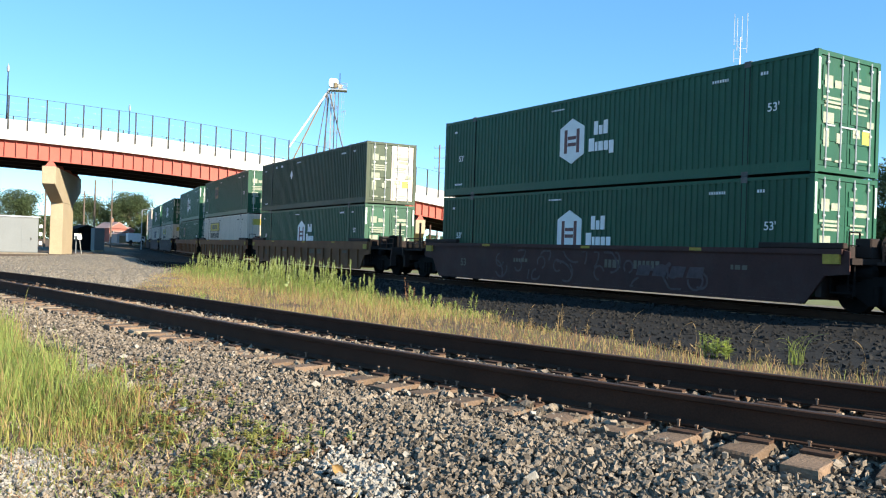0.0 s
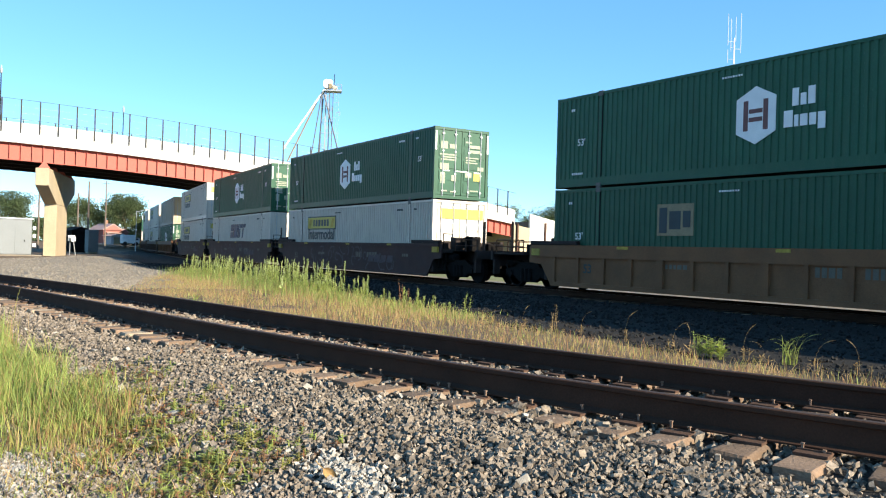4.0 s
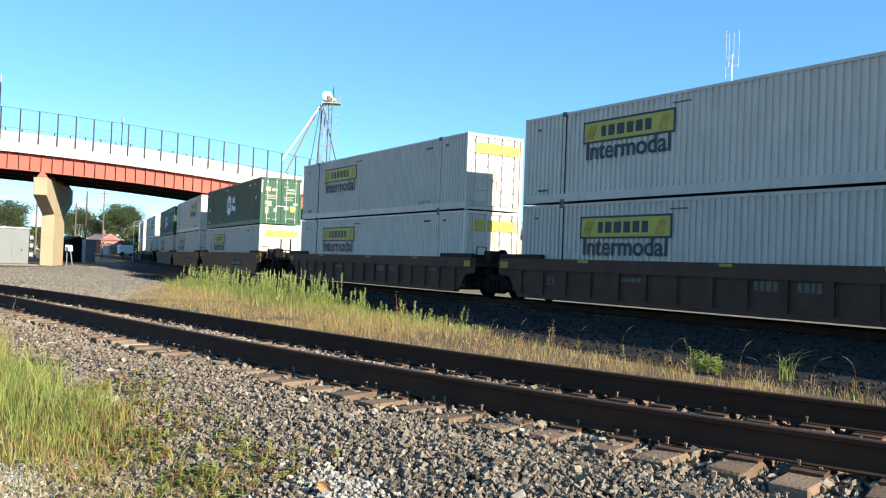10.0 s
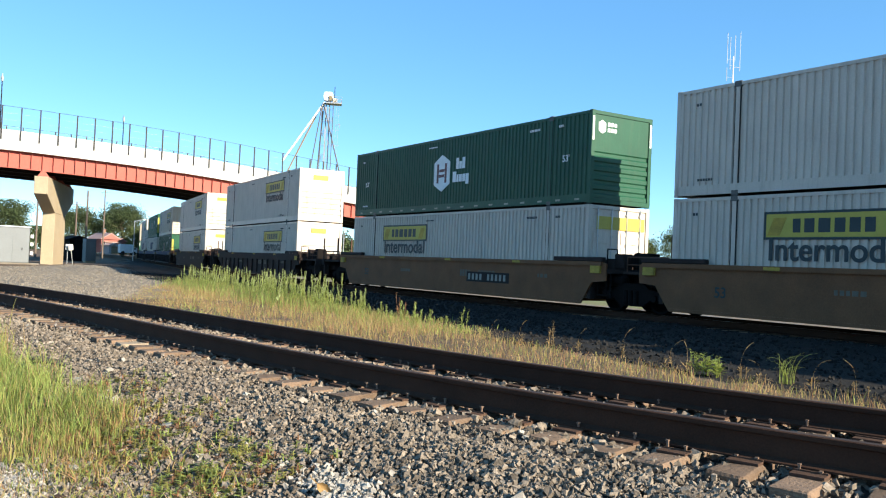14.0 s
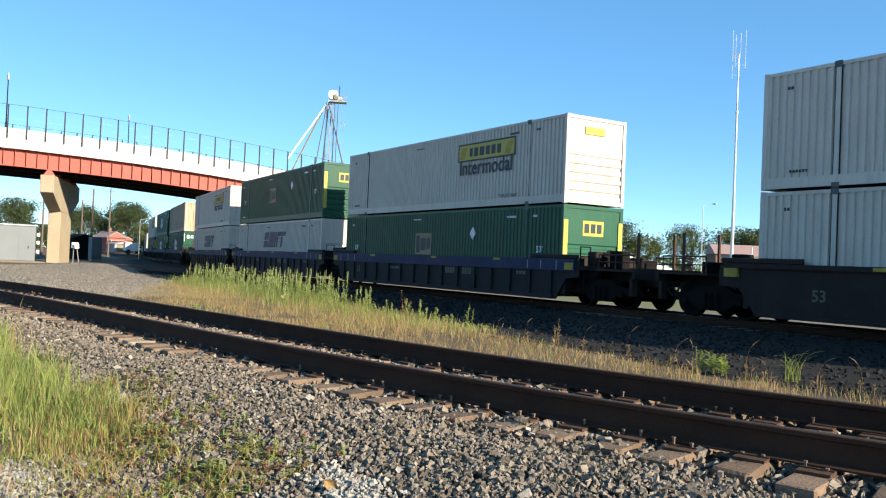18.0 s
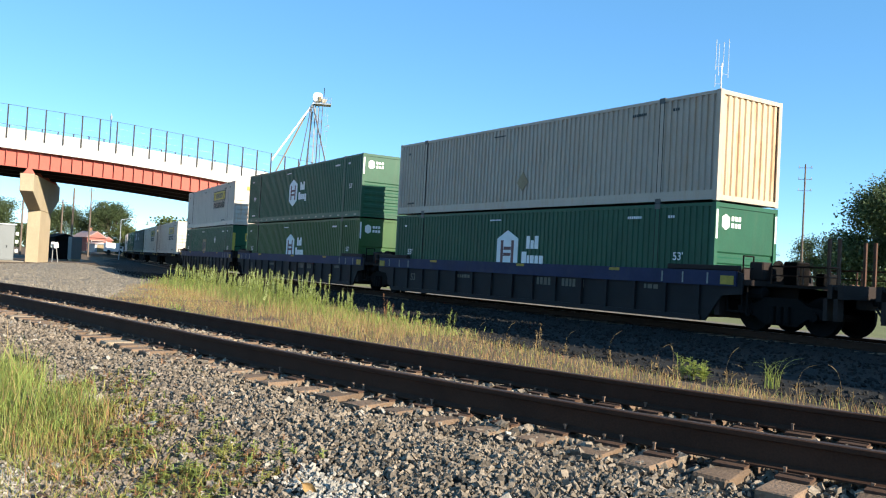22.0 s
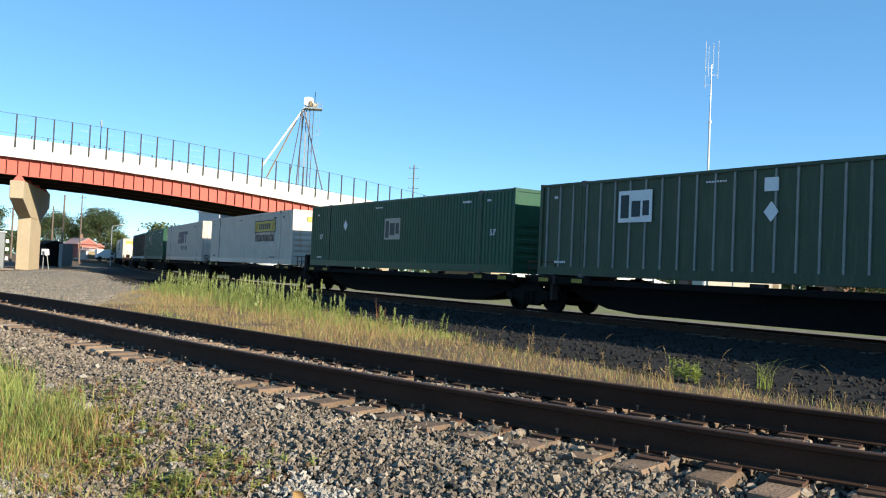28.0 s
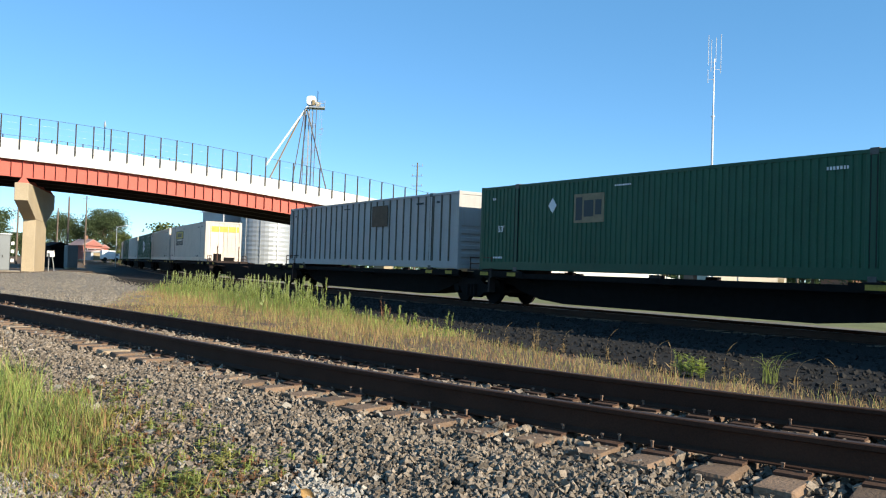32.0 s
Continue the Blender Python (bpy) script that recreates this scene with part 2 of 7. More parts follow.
def prism(bm, pts, axis, a0, a1, idx=0):
    """Extrude a closed outline of 2D points along an axis (0 x, 1 y, 2 z)."""
    def at(p, a):
        q = list(p)
        q.insert(axis, a)
        return q
    lo = [bm.verts.new(at(p, a0)) for p in pts]
    hi = [bm.verts.new(at(p, a1)) for p in pts]
    n = len(pts)
    bm.faces.new(lo[::-1]).material_index = idx
    bm.faces.new(hi).material_index = idx
    for i in range(n):
        bm.faces.new((lo[i], lo[(i + 1) % n], hi[(i + 1) % n], hi[i])).material_index = idx


def rod(bm, p, q, r, n=6, r2=None, idx=0):
    p, q = Vector(p), Vector(q)
    d = (q - p).normalized()
    u = d.orthogonal().normalized()
    w = d.cross(u)
    r2 = r if r2 is None else r2
    lo, hi = [], []
    for i in range(n):
        c = u * math.cos(2 * math.pi * i / n) + w * math.sin(2 * math.pi * i / n)
        lo.append(bm.verts.new(p + c * r))
        hi.append(bm.verts.new(q + c * r2))
    for i in range(n):
        f = bm.faces.new((lo[i], lo[(i + 1) % n], hi[(i + 1) % n], hi[i]))
        f.material_index = idx
    bm.faces.new(lo[::-1]).material_index = idx
    bm.faces.new(hi).material_index = idx


def turned(bm, prof, axis, n=20, idx=0, centre=(0, 0, 0)):
    """Turn a profile of (along, radius) about an axis through centre."""
    rings = []
    for a_, r in prof:
        ring = []
        for i in range(n):
            t = 2 * math.pi * i / n
            p = [r * math.cos(t), r * math.sin(t)]
            p.insert(axis, a_)
            ring.append(bm.verts.new(Vector(p) + Vector(centre)))
        rings.append(ring)
    for r0, r1 in zip(rings, rings[1:]):
        for i in range(n):
            bm.faces.new((r0[i], r0[(i + 1) % n], r1[(i + 1) % n], r1[i])).material_index = idx
    bm.faces.new(rings[0][::-1]).material_index = idx
    bm.faces.new(rings[-1]).material_index = idx


def thing(name, label, category, group="", at=None):
    ob = new(name)
    ob.empty_display_size = 0.5
    if at is not None:
        ob.matrix_world = at
    return tagged(ob, label, category, group)


# ------------------------------------------------------------------ plan: the two tracks
# far track: curvature per metre against the way along it; the train runs on it towards +x
KN = (-300, -170, -130, -100, -70, -40, -15, 15)
KV = (0.00195, 0.00181, 0.00115, -0.00057, 0.00256, 0.00379, 0.00033, 0.0)
FAR_Y = 19.276
STEP = 1.0
S_GRID = np.arange(-760, 260, STEP)
_k = np.where(S_GRID < -420, 0.0, np.interp(S_GRID, KN, KV))
_i0 = int(np.searchsorted(S_GRID, 0))
_th = np.concatenate([[0], np.cumsum((_k[1:] + _k[:-1]) / 2 * STEP)])
_th -= _th[_i0]
_x = np.concatenate([[0], np.cumsum(np.cos((_th[1:] + _th[:-1]) / 2)) * STEP])
_y = np.concatenate([[0], np.cumsum(np.sin((_th[1:] + _th[:-1]) / 2)) * STEP])
_x -= _x[_i0]
_y -= _y[_i0] - FAR_Y


def far_at(s):
    return Vector((float(np.interp(s, S_GRID, _x)), float(np.interp(s, S_GRID, _y)), 0.0))


# near track: centre line y(x); straight on beyond the ends of the polynomial
NEAR_Z = 0.204  # top of its rails


def near_y(x):
    def poly(v):
        return 6.933 + 0.5304 * v + 0.03572 * v * v + 0.0013095 * v ** 3 + 1.577e-5 * v ** 4
    def slope(v):
        return 0.5304 + 0.07144 * v + 0.0039285 * v * v + 6.308e-5 * v ** 3
    if x < -28:
        return poly(-28) + slope(-28) * (x + 28)
    if x > -2.5:
        return poly(-2.5) + slope(-2.5) * (x + 2.5)
    return poly(x)


def near_line(x0, x1, step):
    """Points and unit normals along the near track at even steps."""
    out, x = [], x0
    while x <= x1:
        d = Vector((1, (near_y(x + 0.05) - near_y(x - 0.05)) / 0.1, 0)).normalized()
        out.append((Vector((x, near_y(x), 0)), d, Vector((-d.y, d.x, 0))))
        x += step * d.x
    return out


def near_dist(x, y):
    m = (near_y(x + 0.05) - near_y(x - 0.05)) / 0.1
    return (y - near_y(x)) / math.sqrt(1 + m * m)


_far_xy = [(float(a_), float(b_)) for a_, b_ in zip(_x, _y)]
_far_xs = [p[0] for p in _far_xy]
_far_arr = np.array(_far_xs)


def far_dist(x, y):
    i = min(max(int(np.searchsorted(_far_arr, x)), 1), len(_far_xs) - 1)
    (x0, y0), (x1, y1) = _far_xy[i - 1], _far_xy[i]
    m = (y1 - y0) / (x1 - x0)
    return (y - y0 - m * (x - x0)) / math.sqrt(1 + m * m)


def lerp_table(v, table):
    if v <= table[0][0]:
        return table[0][1]
    for (a0, b0), (a1, b1) in zip(table, table[1:]):
        if v <= a1:
            return b0 + (b1 - b0) * (v - a0) / (a1 - a0)
    return table[-1][1]


BASE = -0.32
NEAR_BED = ((-4.2, -0.62), (-3.0, -0.50), (-1.7, -0.11), (-1.25, -0.062), (-0.7, -0.062), (0.7, -0.062), (1.3, -0.065), (1.7, -0.09), (2.9, -0.26), (4.5, BASE))
FAR_BED = ((-4.6, BASE), (-2.6, -0.30), (-1.7, -0.20), (1.2, -0.20), (1.7, -0.09), (3.6, -0.10), (6, -0.45))


def ground_z(x, y):
    dn, df = near_dist(x, y), far_dist(x, y)
    if dn < 0:
        z = lerp_table(dn, NEAR_BED)
        z += 0.35 * max(0, min(1, (-30 - x) / 20)) * (1 if dn < -1.6 else 0)
    elif df > -3:
        z = lerp_table(df, FAR_BED)
    else:
        z = max(lerp_table(dn, NEAR_BED), lerp_table(df, FAR_BED))
    if df < -6 and x < -95:
        z += 1.25 * min(1, (-95 - x) / 85) * min(1, (-6 - df) / 8)
    z += 0.34 * math.exp(-((x + 69) / 9) ** 2 - ((y - 13) / 3.4) ** 2)  # heaped gravel short of the bridge
    near = max(abs(x + 8), abs(y - 6))
    if near < 40:
        z += 0.02 * noise.noise((x * 1.7, y * 1.7, 0)) + 0.03 * noise.noise((x * 0.4, y * 0.4, 3))
    return z


# ------------------------------------------------------------------ ground
M_DIRT = mat("dry_grassy_dirt", (0.135, 0.095, 0.062), 0.95, 0, 3, 0.45, 40, 0.6)
M_FIELD = mat("dry_field", (0.17, 0.175, 0.07), 0.95, 0, 0.6, 0.35, 12, 0.5)
M_GRAVEL = mat("pale_gravel", (0.20, 0.172, 0.135), 0.95, 0, 2, 0.3, 45, 0.6)
# dark gravel, with the train's shade also put into its colour
M_FARBED = mat("shade_dark_gravel_bed", (0.0165, 0.0148, 0.0132), 0.95, 0, 3, 0.35, 50, 0.7)
M_CHIPS = mat("limestone_chippings", (0.37, 0.345, 0.31), 0.95, 0, 7, 0.35, 60, 0.7)


def spaced(fine0, fine1, step, far, grow=1.35):
    v = list(np.arange(fine0, fine1 + step / 2, step))
    d, a_ = step, fine0
    while a_ > -far:
        d *= grow
        a_ -= d
        v.insert(0, a_)
    d, b_ = step, fine1
    while b_ < far:
        d *= grow
        b_ += d
        v.append(b_)
    return v


DARK_EDGE = ((-110, -5.3), (-79, -6.4), (-58, -7.7), (-44, -8.1), (-24, -7.6), (-17, -8.0), (-10, -9.2), (4, -9.4))  # near edge of the dark bed, set where the train's shade ends


def build_ground():
    xs, ys = spaced(-84, 6, 0.4, 2500), spaced(-3, 27, 0.3, 2500)
    verts = [(x, y, ground_z(x, y)) for x in xs for y in ys]
    n = len(ys)
    faces, zone = [], []
    for i in range(len(xs) - 1):
        for j in range(n - 1):
            faces.append((i * n + j, (i + 1) * n + j, (i + 1) * n + j + 1, i * n + j + 1))
            x, y = (xs[i] + xs[i + 1]) / 2, (ys[j] + ys[j + 1]) / 2
            w = noise.noise((x * 0.9, y * 0.9, 7)) * 0.5
            dn, df = near_dist(x, y) + w, far_dist(x, y) + w
            if dn < -3.0:
                k = 4 if x > -14 else 2 if x > -40 else 3
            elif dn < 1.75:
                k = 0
            elif df > 5.5:
                k = 1
            elif df > 1.7:
                k = 3
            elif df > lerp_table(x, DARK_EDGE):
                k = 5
            elif x < -70 - 6 * w:
                k = 2
            elif x < -28 - 4 * w:
                k = 3
            else:
                k = 2
            zone.append(k)
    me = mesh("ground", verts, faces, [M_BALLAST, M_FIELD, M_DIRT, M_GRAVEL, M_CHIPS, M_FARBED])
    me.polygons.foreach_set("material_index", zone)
    me.shade_smooth()
    tagged(new("ground", me), "gravel, ballast and dry grass beside the railway", "ground", kind="structure")


build_ground()


def rail_profile():
    # head, web and foot of a heavy rail, foot at 0, top at 0.185
    return [(-0.066, 0), (0.066, 0), (0.066, 0.012), (0.012, 0.035), (0.009, 0.14), (0.037, 0.15), (0.037, 0.178), (0.03, 0.185), (-0.03, 0.185), (-0.037, 0.178), (-0.037, 0.15), (-0.009, 0.14), (-0.012, 0.035), (-0.066, 0.012)]


def tall(prof, h):
    """The rail's outline with a deeper web."""
    return [(a_, b_ if b_ < 0.1 else b_ + h) for a_, b_ in prof]


def sweep(points, prof, z):
    """Sweep a (side, up) outline along (point, normal) pairs."""
    n = len(prof)
    verts, faces = [], []
    for p, nrm in points:
        for a_, b_ in prof:
            verts.append((p.x + nrm.x * a_, p.y + nrm.y * a_, z + b_))
    for i in range(len(points) - 1):
        for j in range(n):
            k = (j + 1) % n
            faces.append((i * n + j, i * n + k, (i + 1) * n + k, (i + 1) * n + j))
    faces.append(tuple(range(n))[::-1])
    faces.append(tuple((len(points) - 1) * n + j for j in range(n)))
    return verts, faces


M_NEWTIE = mat("pale_tie_wood", (0.33, 0.255, 0.175), 0.9, 0, 3, 0.3, 50, 0.4, dirt=0.4, dirt_color=(0.20, 0.12, 0.08))
TIE_STEP = 0.42


def build_near_track():
    root = thing("railway_track", "rusty unused railway track on weathered wooden ties", "track")
    tagged(root, kind="structure")
    line = near_line(-75, 14, 0.4)
    z = NEAR_Z - 0.203
    for side in (-0.78, 0.78):
        pts = [(p + nrm * side, nrm) for p, d, nrm in line]
        v, f = sweep(pts, tall(rail_profile(), 0.018), z)
        me = mesh("rail", v, f, [M_RAIL, M_RAILTOP])
        n = 14
        for i, poly in enumerate(me.polygons):
            if i % n == 7 and i < (len(pts) - 1) * n:
                poly.material_index = 1
        part("rail", me, root, "rusty steel rail")
    # ties, plates and spikes
    rnd = random.Random(4)
    tie_meshes = []
    for k in range(4):
        bm = bmesh.new()
        bmesh.ops.create_cube(bm, size=1)
        bmesh.ops.scale(bm, vec=(0.23, 2.6, 0.17), verts=bm.verts)
        bmesh.ops.bevel(bm, geom=bm.edges[:], offset=0.012, segments=1, affect="EDGES")
        bmesh.ops.subdivide_edges(bm, edges=[e_ for e_ in bm.edges if abs(e_.verts[0].co.y - e_.verts[1].co.y) > 1], cuts=6)
        for vtx in bm.verts:
            vtx.co += Vector((rnd.uniform(-1, 1), rnd.uniform(-1, 1), rnd.uniform(-1, 1))) * 0.008
        tie_meshes.append(done(bm, "tie", M_TIE))
    new_tie = tie_meshes[0].copy()
    new_tie.materials[0] = M_NEWTIE
    bm = bmesh.new()
    box(bm, -0.1, 0.1, -0.19, 0.19, 0, 0.016)
    for s in (-1, 1):
        box(bm, -0.1, 0.1, s * 0.082, s * 0.10, 0.016, 0.026)
    plate_me = done(bm, "tie_plate", M_PLATE)
    bm = bmesh.new()
    box(bm, -0.007, 0.007, -0.007, 0.007, 0, 0.088)
    box(bm, -0.010, 0.010, -0.015, 0.009, 0.086, 0.096)
    spike_me = done(bm, "spike", M_SPIKE)
    for p, d, nrm in near_line(-44, 6, TIE_STEP):
        a_ = math.atan2(d.y, d.x) + rnd.uniform(-0.025, 0.025)
        m = Matrix.Translation((p.x + rnd.uniform(-0.03, 0.03), p.y + rnd.uniform(-0.04, 0.04), z - 0.105 + rnd.uniform(-0.012, 0.006))) @ Matrix.Rotation(a_, 4, "Z")
        t = part("tie", rnd.choice(tie_meshes) if rnd.random() < 0.88 else new_tie, root, at=m)
        if p.x < -24:
            continue
        for side in (-0.78, 0.78):
            pl = part("tie_plate", plate_me, root, at=m @ Matrix.Translation((0, side, 0.087)))
            for sx, sy in ((-0.07, -0.088), (0.07, 0.088), (0.06, -0.088), (-0.06, 0.088)):
                if rnd.random() < 0.85:
                    part("spike", spike_me, root, at=m @ Matrix.Translation((sx, side + sy, 0.03 + rnd.uniform(-0.01, 0.035))) @ Matrix.Rotation(rnd.uniform(-0.12, 0.12), 4, "X") @ Matrix.Rotation(0 if sy < 0 else math.pi, 4, "Z"))


build_near_track()


def build_far_track():
    root = thing("main_line_track", "main line railway track in the shade of the train", "track")
    tagged(root, kind="structure")
    pts = []
    for s in np.arange(-330, 60, 2.0):
        p, q = far_at(s - 0.5), far_at(s + 0.5)
        d = (q - p).normalized()
        pts.append(((p + q) / 2, Vector((-d.y, d.x, 0))))
    for side in (-0.7525, 0.7525):
        v, f = sweep([(p + nrm * side, nrm) for p, nrm in pts], rail_profile(), -0.185)
        me = mesh("rail", v, f, [M_RAIL, M_TREAD])
        for i, poly in enumerate(me.polygons):
            if i % 14 == 7:
                poly.material_index = 1
        part("rail", me, root, "polished steel rail")
    verts, faces = [], []
    rnd = random.Random(9)
    s = -110
    while s < 40:
        p, q = far_at(s - 0.1), far_at(s + 0.1)
        d = (q - p).normalized()
        nrm = Vector((-d.y, d.x, 0))
        c = (p + q) / 2
        b = len(verts)
        for zz in (-0.36, -0.195):
            for a_, w in ((-0.11, -1.3), (0.11, -1.3), (0.11, 1.3), (-0.11, 1.3)):
                v = c + d * a_ + nrm * w
                verts.append((v.x, v.y, zz))
        for f in ((4, 5, 6, 7), (0, 1, 5, 4), (1, 2, 6, 5), (2, 3, 7, 6), (3, 0, 4, 7)):
            faces.append(tuple(b + i for i in f))
        s += 0.53
    tagged(part("ties", mesh("ties", verts, faces, M_TIE), root, "dark wooden ties"), kind="stuff")


build_far_track()


# ------------------------------------------------------------------ containers
L, H, W = 16.154, 2.896, 2.591
HALF = L / 2


def side_wall(s, m):
    """One corrugated long wall of a 53-foot container; s is -1 for the near side."""
    bm = bmesh.new()
    z0, z1, y = 0.27, H - 0.09, W / 2 - 0.012
    pitch, flat, slope, depth = 0.204, 0.086, 0.018, 0.030 if m in (M_GREEN, M_LEAFGREEN) else 0.043
    xs = []
    x = -HALF + 0.12
    while x + pitch < HALF - 0.10:
        xs += [(x, 0), (x + flat, 0), (x + flat + slope, depth), (x + pitch - slope, depth)]
        x += pitch
    xs.append((HALF - 0.12, 0))
    lo = [bm.verts.new((a_, s * (y - b_), z0)) for a_, b_ in xs]
    hi = [bm.verts.new((a_, s * (y - b_), z1)) for a_, b_ in xs]
    for i in range(len(xs) - 1):
        q = (lo[i], lo[i + 1], hi[i + 1], hi[i])
        bm.faces.new(q if s < 0 else q[::-1])
    return done(bm, "side_wall", m)


def roof_sheet(m):
    bm = bmesh.new()
    y = W / 2 - 0.012
    prev, k, x = None, 0, -HALF + 0.08
    while x < HALF - 0.06:
        zz = H - 0.045 + (0.02 if k % 2 else 0)
        row = [bm.verts.new((x, -y, zz)), bm.verts.new((x, y, zz))]
        if prev:
            bm.faces.new((prev[0], row[0], row[1], prev[1]))
        prev = row
        x += 0.28
        k += 1
    return done(bm, "roof", m)


def frame_mesh(name, m):
    """Corner posts, top and bottom rails, castings and the posts at the 40-foot marks."""
    bm = bmesh.new()
    y = W / 2
    for s in (-1, 1):
        box(bm, -HALF + 0.1, HALF - 0.1, s * y - 0.06 if s > 0 else -y, s * y if s > 0 else -y + 0.06, H - 0.10, H - 0.015)
        box(bm, -HALF + 0.1, HALF - 0.1, s * y - 0.05 if s > 0 else -y, s * y if s > 0 else -y + 0.05, 0.03, 0.285)
        for x in (-HALF, HALF - 0.13):
            box(bm, x, x + 0.13, s * y - 0.13 if s > 0 else -y, s * y if s > 0 else -y + 0.13, 0, H)
        for x in (-6.1, 6.1):
            yy = s * (y - 0.004)
            box(bm, x - 0.06, x + 0.06, min(yy, yy - s * 0.07), max(yy, yy - s * 0.07), 0.02, H - 0.01)
            for q in (-0.085, 0.065):
                yy = s * (y - 0.008)
                box(bm, x + q, x + q + 0.02, min(yy, yy - s * 0.03), max(yy, yy - s * 0.03), 0.29, H - 0.105, 2)
            yy = s * (y + 0.006)
            box(bm, x - 0.10, x + 0.10, min(yy, yy - s * 0.12), max(yy, yy - s * 0.12), H - 0.14, H + 0.012, 1)
            box(bm, x - 0.10, x + 0.10, min(yy, yy - s * 0.12), max(yy, yy - s * 0.12), -0.012, 0.11, 1)
    for x in (-HALF, HALF - 0.1):
        box(bm, x, x + 0.1, -y + 0.13, y - 0.13, H - 0.12, H - 0.01)
        box(bm, x, x + 0.1, -y + 0.13, y - 0.13, 0.02, 0.16)
    bmesh.ops.recalc_face_normals(bm, faces=bm.faces)
    return done(bm, name, [m, M_CASTING, M_DARKGAP])


def door_mesh(name, m, s):
    """One door leaf with pressed panels; s is the side it hangs on."""
    bm = bmesh.new()
    y0, y1 = (0.012, W / 2 - 0.135) if s > 0 else (-W / 2 + 0.135, -0.012)
    box(bm, HALF - 0.07, HALF - 0.035, y0, y1, 0.18, H - 0.13)
    for i in range(5):
        z = 0.30 + i * 0.47
        box(bm, HALF - 0.036, HALF - 0.012, y0 + 0.09, y1 - 0.09, z, z + 0.36)
    return done(bm, name, m)


def lock_rod_mesh():
    bm = bmesh.new()
    rod(bm, (0, 0, 0.10), (0, 0, H - 0.06), 0.022, 6)
    for z in (0.3, 1.0, 1.9, 2.6):
        box(bm, -0.03, 0.025, -0.045, 0.045, z, z + 0.05)
    box(bm, -0.01, 0.02, 0, 0.32, 1.12, 1.16)
    return done(bm, "lock_rod", M_STEEL)


def front_mesh(name, m):
    bm = bmesh.new()
    prof = []
    z = 0.17
    x0 = HALF - 0.03
    while z < 1.62:
        prof += [(x0, z), (x0, z + 0.12), (x0 - 0.035, z + 0.16), (x0 - 0.035, z + 0.25)]
        z += 0.29
    prof += [(x0, z), (x0, H - 0.12), (x0 - 0.06, H - 0.12), (x0 - 0.06, 0.17)]
    lo = [bm.verts.new((a_, -W / 2 + 0.13, b_)) for a_, b_ in prof]
    hi = [bm.verts.new((a_, W / 2 - 0.13, b_)) for a_, b_ in prof]
    n = len(prof)
    for i in range(n):
        bm.faces.new((lo[i], hi[i], hi[(i + 1) % n], lo[(i + 1) % n]))
    bmesh.ops.recalc_face_normals(bm, faces=bm.faces)
    return done(bm, name, m)


def upright_front():
    """An end wall with upright corrugation, streaked with rust."""
    bm = bmesh.new()
    prof, y = [], -W / 2 + 0.13
    while y < W / 2 - 0.3:
        prof += [(HALF - 0.03, y), (HALF - 0.03, y + 0.1), (HALF - 0.07, y + 0.13), (HALF - 0.07, y + 0.21)]
        y += 0.24
    prof += [(HALF - 0.03, W / 2 - 0.13), (HALF - 0.09, W / 2 - 0.13), (HALF - 0.09, -W / 2 + 0.13)]
    prism(bm, prof, 2, 0.16, H - 0.12)
    bmesh.ops.recalc_face_normals(bm, faces=bm.faces)
    return done(bm, "end_wall", M_TANRUST)


SIDE_Y = -W / 2 - 0.004  # decals lie just proud of the near wall


def flat_shapes(name, polys, m, thick=0.006):
    """Outlines given in (x, z) on the near wall, as thin film with real edges."""
    bm = bmesh.new()
    for pts in polys:
        lo = [bm.verts.new((a_, SIDE_Y, b_)) for a_, b_ in pts]
        hi = [bm.verts.new((a_, SIDE_Y + thick + 0.01, b_)) for a_, b_ in pts]
        n = len(pts)
        bm.faces.new(lo)
        for i in range(n):
            bm.faces.new((lo[i], hi[i], hi[(i + 1) % n], lo[(i + 1) % n]))
    bmesh.ops.recalc_face_normals(bm, faces=bm.faces)
    return done(bm, name, m)


def rect(x0, x1, z0, z1, lean=0.0):
    return [(x0, z0), (x1, z0), (x1 + lean, z1), (x0 + lean, z1)]


def text_mesh(body, size, m, bold=0.0):
    cu = bpy.data.curves.new("words", "FONT")
    cu.body, cu.size, cu.extrude, cu.offset = body, size, 0.003, bold
    cu.align_x, cu.align_y = "CENTER", "BOTTOM"
    ob = bpy.data.objects.new("words", cu)
    scene.collection.objects.link(ob)
    bpy.context.view_layer.update()
    me = bpy.data.meshes.new_from_object(ob.evaluated_get(bpy.context.evaluated_depsgraph_get()))
    bpy.data.objects.remove(ob)
    me.materials.clear()
    me.materials.append(m)
    return me


ON_SIDE = Matrix.Rotation(radians(90), 4, "X")


def small_marks(seed, m, row):
    """Stencilled numbers too small to read: rows of short bars."""
    r = random.Random(seed)
    polys = []
    for x0, n, z, h in row:
        x = x0
        for _ in range(n):
            w = r.uniform(0.035, 0.06)
            polys.append(rect(x, x + w, z, z + h))
            x += w + 0.035
    return flat_shapes("stencilling", polys, m)


def hexagon(cx, cz, w, h):
    return [(cx - w / 2, cz - h * 0.3), (cx, cz - h / 2), (cx + w / 2, cz - h * 0.3), (cx + w / 2, cz + h * 0.3), (cx, cz + h / 2), (cx - w / 2, cz + h * 0.3)]


def word_blocks(x, z, widths, h, lean=0.0, gap=0.07):
    out = []
    for w in widths:
        out.append(rect(x, x + w, z, z + h, lean))
        x += w + gap
    return out


CACHE = {}


def cached(key, make):
    if key not in CACHE:
        CACHE[key] = make()
    return CACHE[key]


